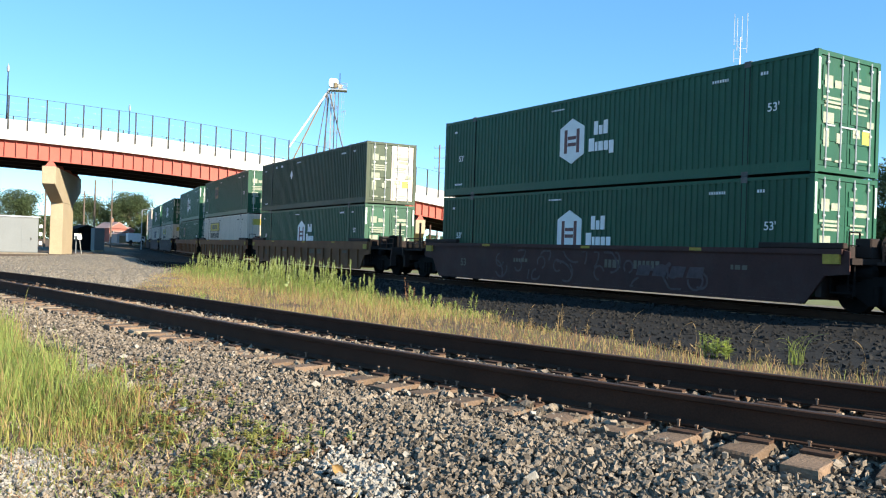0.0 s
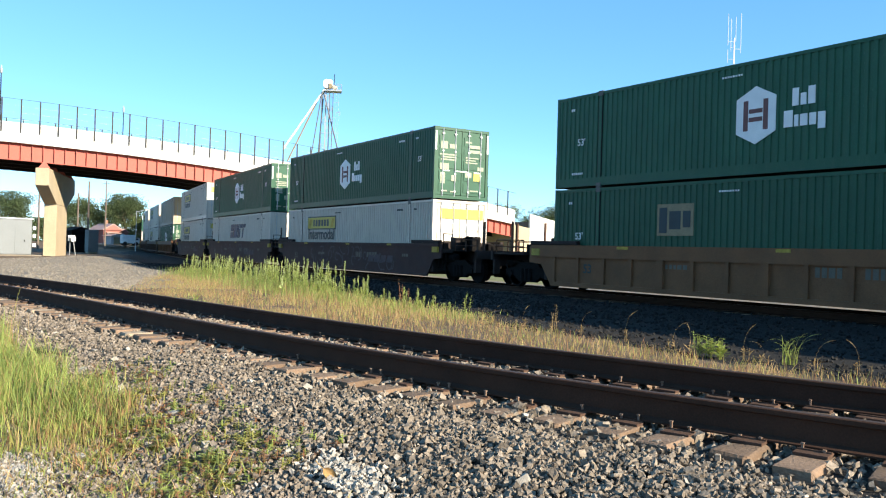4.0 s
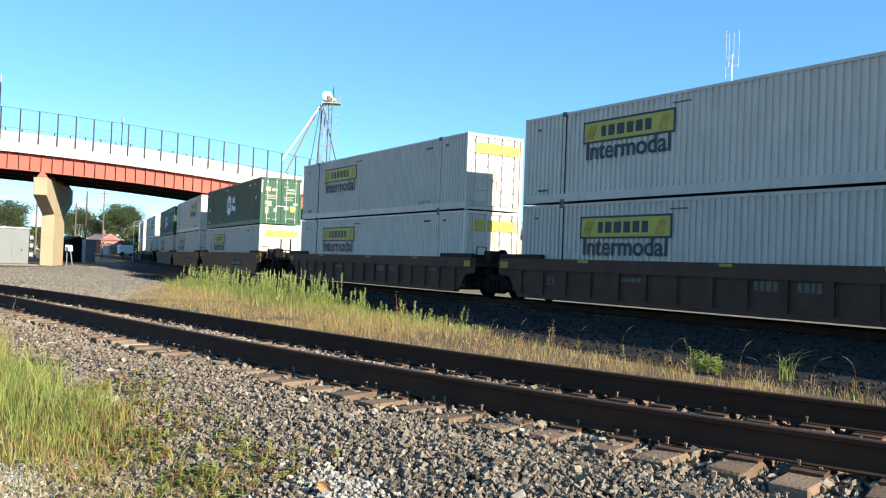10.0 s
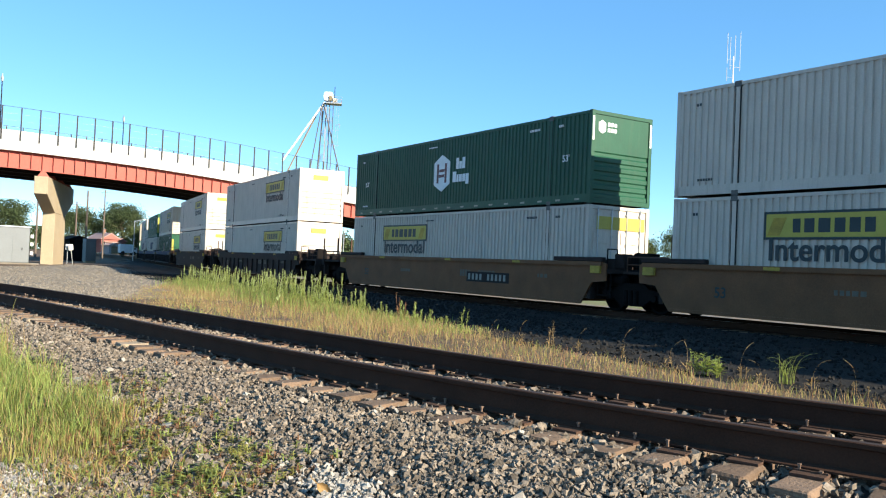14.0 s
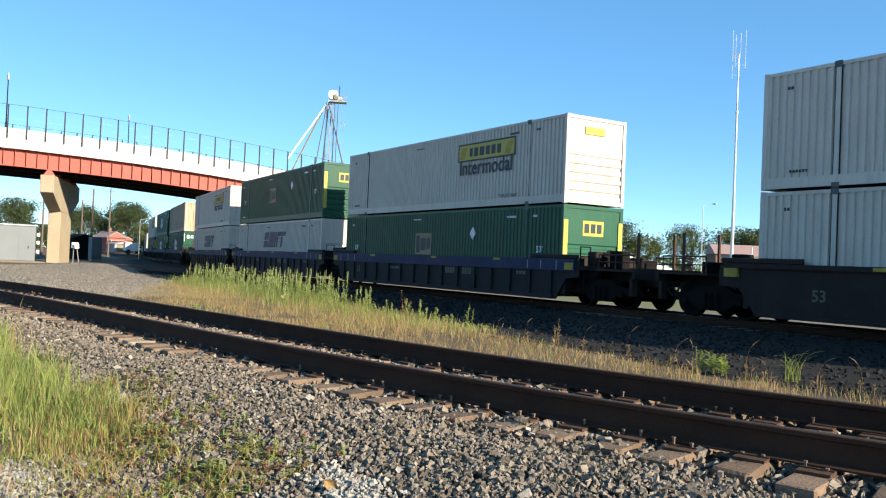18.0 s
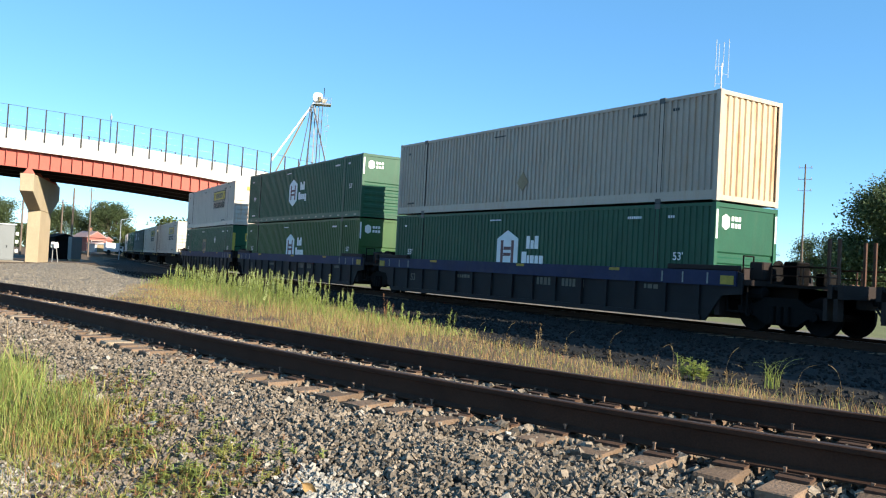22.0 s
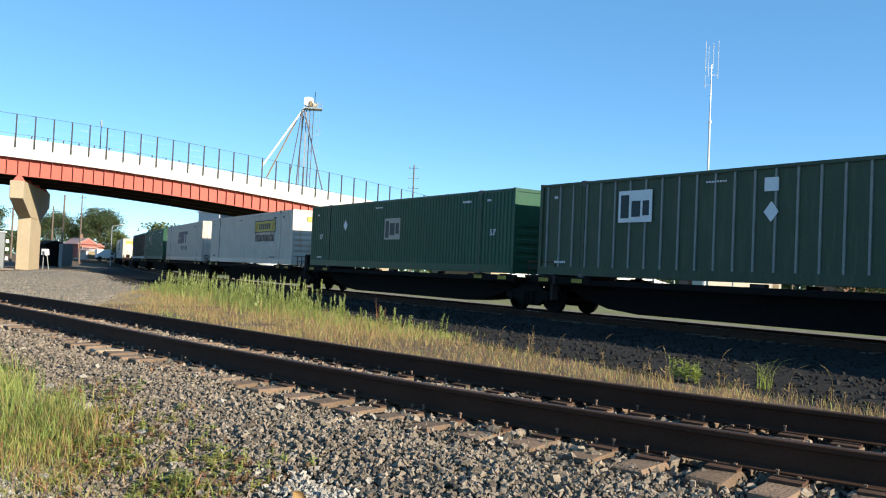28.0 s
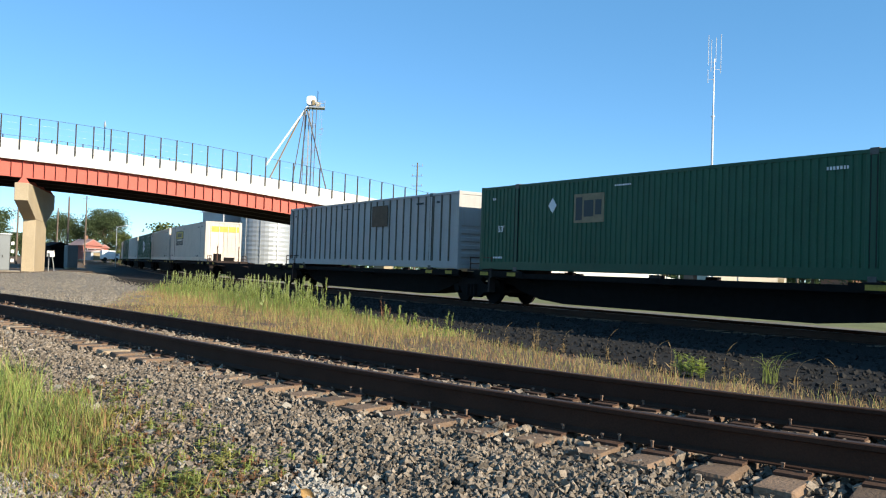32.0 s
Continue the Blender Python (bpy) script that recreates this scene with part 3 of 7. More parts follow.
M_TANPANEL = mat("pale_tan_decal", (0.42, 0.38, 0.30), 0.6, 0, 5, 0.2, 40, 0.0)
PAINT = dict(hub=M_GREEN, leaf=M_LEAFGREEN, emp=M_GREEN, empb=M_GREEN, olive=M_OLIVE, jb=M_WHITE, swift=M_WHITE, tan=M_TAN, grey=M_GREY, plain=M_WHITE)
WORDS = dict(
    hub="dark green corrugated shipping container with white hexagon emblem",
    leaf="yellowish green corrugated shipping container with white hexagon emblem",
    empb="green corrugated shipping container with pale square emblem",
    emp="green corrugated shipping container with square faded emblem",
    olive="dull green shipping container with wide outside ribs",
    jb="white corrugated shipping container with yellow sign band",
    swift="white corrugated shipping container with slanted navy emblem",
    tan="dirty beige corrugated shipping container, rusty at the end",
    grey="pale grey shipping container with wide dark ribs",
    plain="plain white corrugated shipping container")
TEMPLATES = {}


def container(style, end):
    """A 53-foot container, base at z 0, doors ('D') or ribbed front ('F') towards +x."""
    if (style, end) in TEMPLATES:
        return copy_thing(TEMPLATES[style, end], Matrix())
    m = PAINT[style]
    c = thing("shipping_container", WORDS[style] + (", doors shut" if end == "D" else ""), "container", "containers on the train")
    TEMPLATES[style, end] = c
    wide = style == "grey" or (style == "olive" and end == "F")
    rib = M_RIB if style == "olive" else M_FAINT
    for s in (-1, 1):
        if wide:
            yy = s * (W / 2 - 0.062)
            wl = part("side_wall", cached(("flat", m.name, s), lambda: done_box("side_wall", (-HALF + 0.1, HALF - 0.1, yy - 0.01, yy + 0.01, 0.17, H - 0.09), m)), c)
            y0, y1 = sorted((s * (W / 2 - 0.052), s * (W / 2 - 0.012)))
            rb = cached(("rib", rib.name, s), lambda: done_box("rib", (-0.028, 0.028, y0, y1, 0.18, H - 0.1), rib))
            for i in range(27):
                part("rib", rb, wl, at=Matrix.Translation((-7.73 + 0.582 * i, 0, 0)))
        else:
            part("side_wall", cached(("wall", m.name, s), lambda: side_wall(s, m)), c)
    part("roof", cached(("roof", m.name), lambda: roof_sheet(m)), c)
    part("floor", cached(("cfloor",), lambda: done_box("floor", (-HALF + 0.1, HALF - 0.1, -W / 2 + 0.06, W / 2 - 0.06, 0.08, 0.16), M_CARDARK)), c)
    part("frame", cached(("frame", m.name), lambda: frame_mesh("frame", m)), c)
    if end == "D":
        for s in (-1, 1):
            dm = M_WHITE if style == "olive" and s > 0 else M_TANRUST if style == "tan" else m
            d = part("door", cached(("door", dm.name, s), lambda: door_mesh("door", dm, s)), c)
            if style in ("hub", "emp", "empb", "olive"):
                pale = M_DOORMARK
                rows_ = ((0.10, 2.32, 0.30, 0.07, pale), (0.30, 2.12, 0.5, 0.13, pale), (0.30, 1.93, 0.55, 0.12, pale), (0.12, 1.70, 0.62, 0.05, pale), (0.12, 1.60, 0.5, 0.05, pale), (0.12, 1.50, 0.58, 0.05, pale), (0.7, 1.22, 0.3, 0.16, pale), (0.12, 0.92, 0.30, 0.22, pale), (0.52, 0.80, 0.34, 0.34, M_YELLOW), (0.35, 0.36, 0.4, 0.05, pale)) if s > 0 else (
                    (0.62, 2.02, 0.32, 0.3, pale), (0.2, 2.05, 0.34, 0.18, pale), (0.2, 1.76, 0.78, 0.06, pale), (0.2, 1.66, 0.7, 0.06, pale), (0.2, 1.56, 0.74, 0.06, pale), (0.55, 1.18, 0.42, 0.26, pale), (0.72, 0.62, 0.22, 0.44, pale), (0.2, 0.74, 0.22, 0.24, pale), (0.6, 0.30, 0.3, 0.06, pale), (0.2, 0.28, 0.26, 0.05, pale))
                for k, (ya, za, wa, ha, ym) in enumerate(rows_):
                    y0 = (ya + 0.06) * s
                    part("door_label", cached(("dl", s, k), lambda: done_box("door_label", (HALF - 0.034, HALF - 0.006, min(y0, y0 + s * wa), max(y0, y0 + s * wa), za, za + ha), ym)), d, "worn yellow label" if ym is M_YELLOW else "worn pale label")
            for yy in (0.22, 0.80):
                part("lock_rod", cached("rod", lock_rod_mesh), d, at=Matrix.Translation((HALF - 0.005, s * (0.1 + yy), 0)) @ (Matrix() if s < 0 else Matrix.Rotation(math.pi, 4, "Z") @ Matrix.Translation((0.0, 0, 0))))
    else:
        part("end_wall", cached(("front", style), lambda: upright_front() if style == "tan" else front_mesh("end_wall", M_WHITERUST if style == "jb" else m)), c)
    rows = ((5.0, 7, H - 0.40, 0.075), (6.5, 3, H - 0.40, 0.075), (-7.3, 6, 0.40, 0.065), (-7.4, 2, H - 0.48, 0.075), (-1.6, 8, H - 0.34, 0.045))

    def pieces(name, polys, m_, label, drop=0.0):
        """Each outline is a part of its own on the near wall."""
        for k, pts in enumerate(polys):
            o_ = part(name, cached((style, end, name, k), lambda: flat_shapes(name, [pts], m_)), c, label)
            o_.location.y = -drop
    if style in ("hub", "leaf"):
        for y0 in (-W / 2 + 0.03, W / 2 - 0.10):
            part("corner_strip", cached(("cstrip", y0), lambda: done_box("corner_strip", (HALF - 0.02, HALF + 0.006, y0, y0 + 0.07, 1.95, 2.7), M_WDECAL)), c, "white corner strip")
        ex = -0.55
        pieces("emblem", [hexagon(ex, 1.5, 1.15, 1.45)], M_WDECAL, "white hexagon")
        pieces("emblem_bar", [rect(ex - 0.36, ex - 0.22, 1.12, 1.88), rect(ex + 0.22, ex + 0.36, 1.12, 1.88), rect(ex - 0.2, ex + 0.2, 1.55, 1.66), rect(ex - 0.2, ex + 0.2, 1.34, 1.45)], M_PINK, "faded red bar", 0.004)
        caps = [(1.02, 0.17, 1.60, 0.42), (1.24, 0.15, 1.60, 0.28), (1.44, 0.18, 1.60, 0.42), (0.80, 0.24, 1.10, 0.40), (1.08, 0.11, 1.10, 0.28), (1.24, 0.19, 1.10, 0.28), (1.48, 0.17, 1.10, 0.28), (1.70, 0.19, 0.99, 0.39)]
        pieces("emblem_block", [rect(ex + a_, ex + a_ + w, z, z + h) for a_, w, z, h in caps], M_WDECAL, "white block")
        marks, z53 = M_WDECAL, (6.9, 1.5 if end == "D" else 1.3)
        if end == "F":
            pieces("reflective_strip", [rect(-7.5 + 0.93 * k, -7.27 + 0.93 * k, 0.10, 0.16) for k in range(17)], M_DOORMARK, "small pale reflective strip")

            def corner():
                bm = bmesh.new()
                prism(bm, hexagon(-0.85, 2.4, 0.3, 0.42), 0, HALF - 0.032, HALF - 0.022)
                return done(bm, "corner_emblem", M_WDECAL)
            part("corner_emblem", cached("corner", corner), c, "small white hexagon")
            for k in range(3):
                for z in (2.44, 2.26):
                    part("corner_block", cached(("cblock", k, z), lambda: done_box("corner_block", (HALF - 0.032, HALF - 0.022, -0.62 + 0.14 * k, -0.52 + 0.14 * k, z, z + 0.12), M_WDECAL)), c, "small white block")
    elif style in ("emp", "empb"):
        q_ = (-2.66 if end == "D" else -0.1) if style == "empb" else -3.05 if end == "D" else -0.75
        zq = (0.1 if end == "D" else -0.2) if style == "empb" else (-0.28 if end == "F" else 0.0)
        pieces("emblem", [rect(q_ - 0.64, q_ + 0.64, 1.42 + zq, 2.3 + zq)], M_TANPANEL if style == "empb" and end == "F" else M_GREYDECAL, "faded tan square panel")
        pieces("emblem_bar", [rect(q_ + a_, q_ + b_, z0, z1) for a_, b_, z0, z1 in ((-0.56, -0.28, 1.5 + zq, 2.2 + zq), (-0.2, 0.2, 1.6 + zq, 2.1 + zq), (0.28, 0.54, 1.65 + zq, 2.1 + zq))], M_INK, "dark bar", 0.004)
        dx = (-4.4 if end == "F" else -4.3) if style == "empb" else 2.86 if end == "F" else -6.0
        if style == "emp" and end == "F":
            for y0 in (-W / 2 + 0.02, W / 2 - 0.2):
                part("end_strip", cached(("estrip", y0), lambda: done_box("end_strip", (HALF - 0.02, HALF + 0.008, y0, y0 + 0.18, 0.5, 2.4), M_YELLOW)), c, "yellow corner strip")
            part("end_panel", cached("epanel", lambda: done_box("end_panel", (HALF - 0.032, HALF - 0.018, -0.45, 0.45, 1.9, 2.4), M_YELLOW)), c, "yellow panel with dark bars")
            for k in range(3):
                part("end_bar", cached(("ebar", k), lambda: done_box("end_bar", (HALF - 0.02, HALF - 0.012, -0.38 + 0.27 * k, -0.18 + 0.27 * k, 2.0, 2.3), M_INK)), c, "dark bar")
        if end == "F" or style == "empb":
            dz = (1.9 if end == "F" else 2.1) if style == "empb" else 1.98
            pieces("hazard_diamond", [[(dx - 0.19, dz), (dx, dz - 0.24), (dx + 0.19, dz), (dx, dz + 0.24)]], M_WDECAL, "white diamond plate")
        marks, z53 = M_WDECAL, (6.9, 1.25)
    elif style == "jb":
        x0 = -3.35 if end == "D" else 3.5
        pieces("sign_band", [rect(x0 - 1.8, x0 + 1.8, 1.80, 2.42)], M_YELLOW, "yellow sign band")
        pieces("sign_frame", [rect(x0 - 1.84, x0 + 1.84, 2.39, 2.45), rect(x0 - 1.84, x0 + 1.84, 1.77, 1.83), rect(x0 - 1.84, x0 - 1.78, 1.83, 2.39), rect(x0 + 1.78, x0 + 1.84, 1.83, 2.39)], M_INK, "thin dark sign frame", 0.004)
        pieces("sign_block", word_blocks(x0 - 1.05, 1.94, (0.2, 0.26, 0.3, 0.26, 0.26, 0.24), 0.33, 0.0, 0.1), M_INK, "dark block", 0.004)
        pieces("sign_scroll", [rect(x0 - 1.75, x0 - 1.4, 1.87, 2.3, 0.18), rect(x0 + 1.2, x0 + 1.5, 1.87, 2.3, 0.18)], M_YELDIRTY, "faded scroll shape", 0.003)
        part("lettering", cached("intermodal", lambda: text_mesh("Intermodal", 0.78, M_INK, 0.013)), c, "dark green lettering", at=Matrix.Translation((x0, SIDE_Y - 0.002, 1.12)) @ ON_SIDE)
        y_ = part("end_band", cached(("jbend", end), lambda: done_box("end_band", (HALF - 0.03, HALF + 0.002, -W / 2 + 0.35 if end == "D" else -0.5, W / 2 - 0.2 if end == "D" else 0.35, 2.15 if end == "D" else 2.3, 2.55), M_YELLOW)), c, "yellow band on the end")
        marks, z53 = M_INK, None
    elif style == "swift":
        pieces("emblem_block", [[(1.08 * p - 0.03, q + 0.08) for p, q in ((x, z0), (x + w, z0), (x + w + k, z1), (x + k, z1))] for x, w, z0, z1, k in ((-2.05, 0.78, 1.28, 1.66, 0.12), (-1.93, 0.78, 1.74, 2.2, 0.15), (-1.15, 0.92, 1.28, 2.2, 0.3), (-0.1, 0.22, 1.28, 2.2, 0.3), (0.25, 0.22, 1.28, 1.9, 0.2), (0.5, 0.55, 1.95, 2.2, 0.08), (1.05, 0.24, 1.28, 1.9, 0.2), (1.15, 0.75, 1.95, 2.2, 0.08))], M_BLUEINK, "slanted navy block")
        if end == "D":
            pieces("reflective_strip", [rect(-7.6 + 0.84 * k, -7.34 + 0.84 * k, 0.12, 0.17) for k in range(19)], M_BLUEINK, "small dark reflective strip")
            part("lettering", cached("swiftinter", lambda: text_mesh("INTERMODAL", 0.45, M_INK)), c, "dark lettering", at=Matrix.Translation((0.7, SIDE_Y - 0.002, 0.76)) @ ON_SIDE)
        marks, z53 = M_INK, None
    elif style == "olive":
        if end == "F":
            pieces("emblem", [rect(-4.65, -3.4, 1.6, 2.5)], M_WDECAL, "faded white square panel")
            pieces("emblem_bar", [rect(-4.56, -4.25, 1.72, 2.38), rect(-4.15, -3.82, 1.75, 2.2), rect(-3.74, -3.5, 1.78, 2.2)], M_INK, "dark bar", 0.004)
        dx, dz = (-2.5, 1.95) if end == "D" else (0.32, 1.75)
        pieces("hazard_diamond", [[(dx - 0.2, dz), (dx, dz - 0.25), (dx + 0.2, dz), (dx, dz + 0.25)]], M_WDECAL, "white diamond plate")
        pieces("white_plate", [rect(-5.35, -5.15, 2.5, 2.62), rect(-4.35, -4.1, 2.5, 2.62)] if end == "D" else [rect(0.12, 0.5, 2.25, 2.58)], M_WDECAL, "white plate")
        marks, z53 = M_WDECAL, None
    elif style == "grey":
        part("emblem", cached("greysq", lambda: flat_shapes("emblem", [rect(1.2, 2.6, 1.7, 2.6)], M_TIE)), c, "brown weathered square")
        marks, z53 = M_INK, None
    elif style == "tan":
        part("emblem", cached("tanmark", lambda: flat_shapes("emblem", [[(-0.2, 0.9), (0.1, 0.6), (0.4, 0.9), (0.1, 1.25)]], M_GREYDECAL)), c, "grey diamond mark")
        marks, z53 = M_INK, None
    else:
        marks, z53 = M_INK, None
    tagged(part("stencilling", cached(("marks", marks.name), lambda: small_marks(3, marks, rows)), c), kind="stuff")
    if z53:
        part("length_mark", cached("53", lambda: text_mesh("53'", 0.30, M_WDECAL, 0.003)), c, "white length mark", at=Matrix.Translation((z53[0], SIDE_Y - 0.002, z53[1])) @ ON_SIDE)
        part("length_mark", CACHE["53"], c, "white length mark", at=Matrix.Translation((-6.9, SIDE_Y - 0.002, 1.25)) @ ON_SIDE)
    if marks is M_INK and style in ("jb", "plain"):
        part("lift_mark", cached("toplift", lambda: text_mesh("TOP LIFT ONLY", 0.15, M_INK)), c, "dark lettering", at=Matrix.Translation((5.0, SIDE_Y - 0.002, 0.30)) @ ON_SIDE)
    return c


def done_box(name, b, m):
    bm = bmesh.new()
    box(bm, *b)
    return done(bm, name, m)


# ------------------------------------------------------------------ rail cars
def well_side(kind, s, m):
    """One long side of a well car; s is -1 for the near side."""
    bm = bmesh.new()
    y0, y1 = (1.40, 1.46) if s > 0 else (-1.46, -1.40)
    out = [(-8.0, 0.17), (8.0, 0.17), (8.5, 0.84), (9.1, 0.9), (9.1, 1.40), (8.9, 1.462), (-8.9, 1.462), (-9.1, 1.40), (-9.1, 0.9), (-8.5, 0.84)]
    prism(bm, out, 1, y0, y1)
    o0, o1 = (1.46, 1.53) if s > 0 else (-1.53, -1.46)
    box(bm, -8.95, 8.95, o0, o1, 1.08 if kind == "ribbed" else 1.34, 1.462, 1)
    if kind == "ribbed":
        box(bm, -7.9, 7.9, o0, o1, 0.165, 0.30)
        for i in range(15):
            x = -7.8 + 15.6 * i / 14
            k = 0.12 if i in (4, 7, 10) else 0.05
            box(bm, x - k, x + k, o0 - (0.02 if i in (4, 7, 10) and s < 0 else 0), o1, 0.30, 1.08)
    else:
        box(bm, -7.95, 7.95, o0 + (0.04 if s < 0 else 0), o1 - (0 if s < 0 else 0.04), 0.165, 0.25)
    bmesh.ops.recalc_face_normals(bm, faces=bm.faces)
    return bm


def done_slant():
    bm = bmesh.new()
    prism(bm, rect(0, 0.5, 0.62, 0.92, 0.12), 1, -1.472, -1.455)
    bmesh.ops.recalc_face_normals(bm, faces=bm.faces)
    return done(bm, "emblem_block", M_FADEDMARK)


def scrawl():
    """Overlapping looping strokes of spray paint along the sill."""
    r = random.Random(17)
    bm = bmesh.new()
    for k in range(26):
        x, z = -4.2 + 0.36 * k + r.uniform(-0.1, 0.1), r.uniform(0.55, 0.95)
        a_, turn = r.uniform(0, 6.28), r.uniform(-0.7, 0.7)
        prev = None
        for i in range(9):
            w = 0.035
            n = (-math.sin(a_) * w, math.cos(a_) * w)
            y = -1.462 - 0.0006 * k
            cur = [bm.verts.new((x + n[0], y, z + n[1])), bm.verts.new((x - n[0], y, z - n[1]))]
            if prev:
                bm.faces.new((prev[0], prev[1], cur[1], cur[0]))
            prev = cur
            x, z = x + 0.12 * math.cos(a_), min(1.25, max(0.3, z + 0.12 * math.sin(a_)))
            a_ += turn
    return done(bm, "graffiti", M_FADEDMARK)


def build_car(kind, paint, accent, label):
    """A well car unit for one stack; centre at 0, rail top at z 0."""
    c = thing("well_car", label, "rail car", "cars of the train")
    key = (kind, paint.name, accent.name)
    for s in (-1, 1):
        part("side_sill", cached(("sill", s, *key), lambda: done(well_side(kind, s, paint), "side_sill", [paint, accent])), c)

    def end_rail():
        bm = bmesh.new()
        box(bm, 6.75, 9.0, -1.535, -1.36, 1.466, 1.60)
        bmesh.ops.bevel(bm, geom=bm.edges[:], offset=0.02, segments=1, affect="EDGES")
        return done(bm, "end_rail", M_CARDARK)
    for a_ in (0, math.pi):
        for dx in (0, -15.75):
            part("end_rail", cached("end_rail", end_rail), c, "dark raised rail on the sill", at=Matrix.Rotation(a_, 4, "Z") @ Matrix.Translation((dx, 0, 0)))

    def floor():
        bm = bmesh.new()
        for x in (-7.4, -4.6, -1.6, 1.6, 4.6, 7.4):
            box(bm, x - 0.25, x + 0.25, -1.42, 1.42, 0.24, 0.34)
        for s in (-1, 1):
            box(bm, -7.5, 7.5, s * 1.3 - 0.12, s * 1.3 + 0.12, 0.24, 0.34)
        return done(bm, "well_floor", paint)
    part("well_floor", cached(("floor", *key), floor), c)

    def platform():
        bm = bmesh.new()
        prism(bm, [(8.3, -1.42), (9.15, -1.42), (9.62, -0.45), (9.62, 0.45), (9.15, 1.42), (8.3, 1.42)], 2, 1.12, 1.26)
        box(bm, 8.25, 8.4, -1.4, 1.4, 0.34, 1.55)
        box(bm, 8.4, 9.9, -0.35, 0.35, 0.72, 1.12)
        for s in (-1, 1):
            box(bm, 8.35, 8.75, s * 1.15 - 0.22, s * 1.15 + 0.22, 1.26, 1.50)
        return done(bm, "end_platform", M_CARDARK)
    me = cached(("plat", *key), platform)
    for a_ in (0, math.pi):
        e_ = part("end_platform", me, c, at=Matrix.Rotation(a_, 4, "Z"))

    def rail():
        bm = bmesh.new()
        for y in (-1.32, -0.92):
            rod(bm, (9.0, y, 0.5), (9.0, y, 1.86), 0.02, 6)
        for z in (0.65, 0.95, 1.25, 1.55, 1.85):
            rod(bm, (9.0, -1.32, z), (9.0, -0.92, z), 0.018, 5)
        return done(bm, "ladder", M_IRON)

    def stand():
        bm = bmesh.new()
        box(bm, 9.25, 9.35, -0.5, -0.38, 1.26, 1.62)
        return done(bm, "brake_stand", M_IRON)

    def brake_wheel():
        bm = bmesh.new()
        turned(bm, [(9.36, 0.26), (9.39, 0.27), (9.40, 0.20), (9.38, 0.19)], 0, 16, centre=(0, -0.44, 1.52))
        return done(bm, "brake_wheel", M_IRON)
    for a_ in (0, math.pi):
        part("ladder", cached("ladder", rail), c, at=Matrix.Rotation(a_, 4, "Z"))
    bs = part("brake_stand", cached("stand", stand), c)
    part("brake_wheel", cached("bwheel", brake_wheel), bs)
    def reservoir():
        bm = bmesh.new()
        turned(bm, [(-0.5, 0.08), (-0.46, 0.17), (0.46, 0.17), (0.5, 0.08)], 0, 12, centre=(8.95, -0.95, 0.93))
        rod(bm, (8.4, -0.6, 0.8), (9.8, -0.6, 0.55), 0.04, 5)
        rod(bm, (8.5, -1.2, 1.1), (8.5, -1.2, 0.45), 0.03, 5)
        rod(bm, (9.1, -1.25, 1.12), (9.1, -1.25, 0.4), 0.03, 5)
        rod(bm, (8.5, -1.22, 0.46), (9.1, -1.22, 0.46), 0.03, 5)
        return done(bm, "air_reservoir", M_IRON)

    def valve_box():
        bm = bmesh.new()
        box(bm, 8.9, 9.3, -0.95, -0.55, 1.26, 1.72)
        bmesh.ops.bevel(bm, geom=bm.edges[:], offset=0.03, segments=1, affect="EDGES")
        return done(bm, "valve_box", M_CARDARK)
    for a_ in (0, math.pi):
        part("air_reservoir", cached("reservoir", reservoir), c, "grimy air reservoir with brake rods", at=Matrix.Rotation(a_, 4, "Z"))
    part("valve_box", cached("valve", valve_box), c, "dark brake valve box")


    for k, b_ in enumerate(((-5.0, -4.55, -1.54, -1.52, 1.36, 1.44), (0.3, 0.7, -1.54, -1.52, 1.36, 1.44), (4.6, 5.0, -1.54, -1.52, 1.36, 1.44), (8.5, 8.9, -1.545, -1.45, 1.12, 1.34), (-8.9, -8.5, -1.545, -1.45, 1.12, 1.34))):
        part("reflector_plate", cached(("refl", k), lambda: done_box("reflector_plate", b_, M_YELDIRTY)), c, "worn yellow reflector plate")

    def marks():
        rnd = random.Random(11)
        pl = []
        for x0, n, z, h in ((1.3, 4, 0.80, 0.24), (2.5, 6, 0.80, 0.24), (-3.2, 5, 0.85, 0.12), (5.9, 3, 0.9, 0.12)):
            x = x0
            for _ in range(n):
                w = rnd.uniform(0.08, 0.16)
                pl.append(rect(x, x + w, z, z + h))
                x += w + 0.05
        return flat_shapes("stencilling", pl, M_FAINT)
    b = tagged(part("stencilling", cached("carmarks", marks), c, "faded white stencilling"), kind="stuff")
    b.location.y = -0.166
    if kind == "smooth" and paint is M_CARTAN:
        pl = part("mark_panel", cached("dpanel", lambda: done_box("mark_panel", (1.75, 4.35, -1.467, -1.455, 0.62, 0.98), M_CARDARK)), c, "dark panel with pale bars")
        for k in range(10):
            if k != 4:
                x = 1.86 + 0.24 * k
                part("bar", cached("dbar", lambda: done_box("bar", (0, 0.13, -1.472, -1.462, 0.69, 0.91), M_RIB)), pl, at=Matrix.Translation((x, 0, 0)))
    if kind == "smooth" and paint is M_CARBROWN:
        for k in range(4):
            part("emblem_block", cached("slantblock", lambda: done_slant()), c, "faded slanted block", at=Matrix.Translation((2.6 + 0.62 * k, 0, 0)))
        tagged(part("graffiti", cached("graffiti", scrawl), c, "faded grey-violet graffiti scrawl"), kind="stuff")
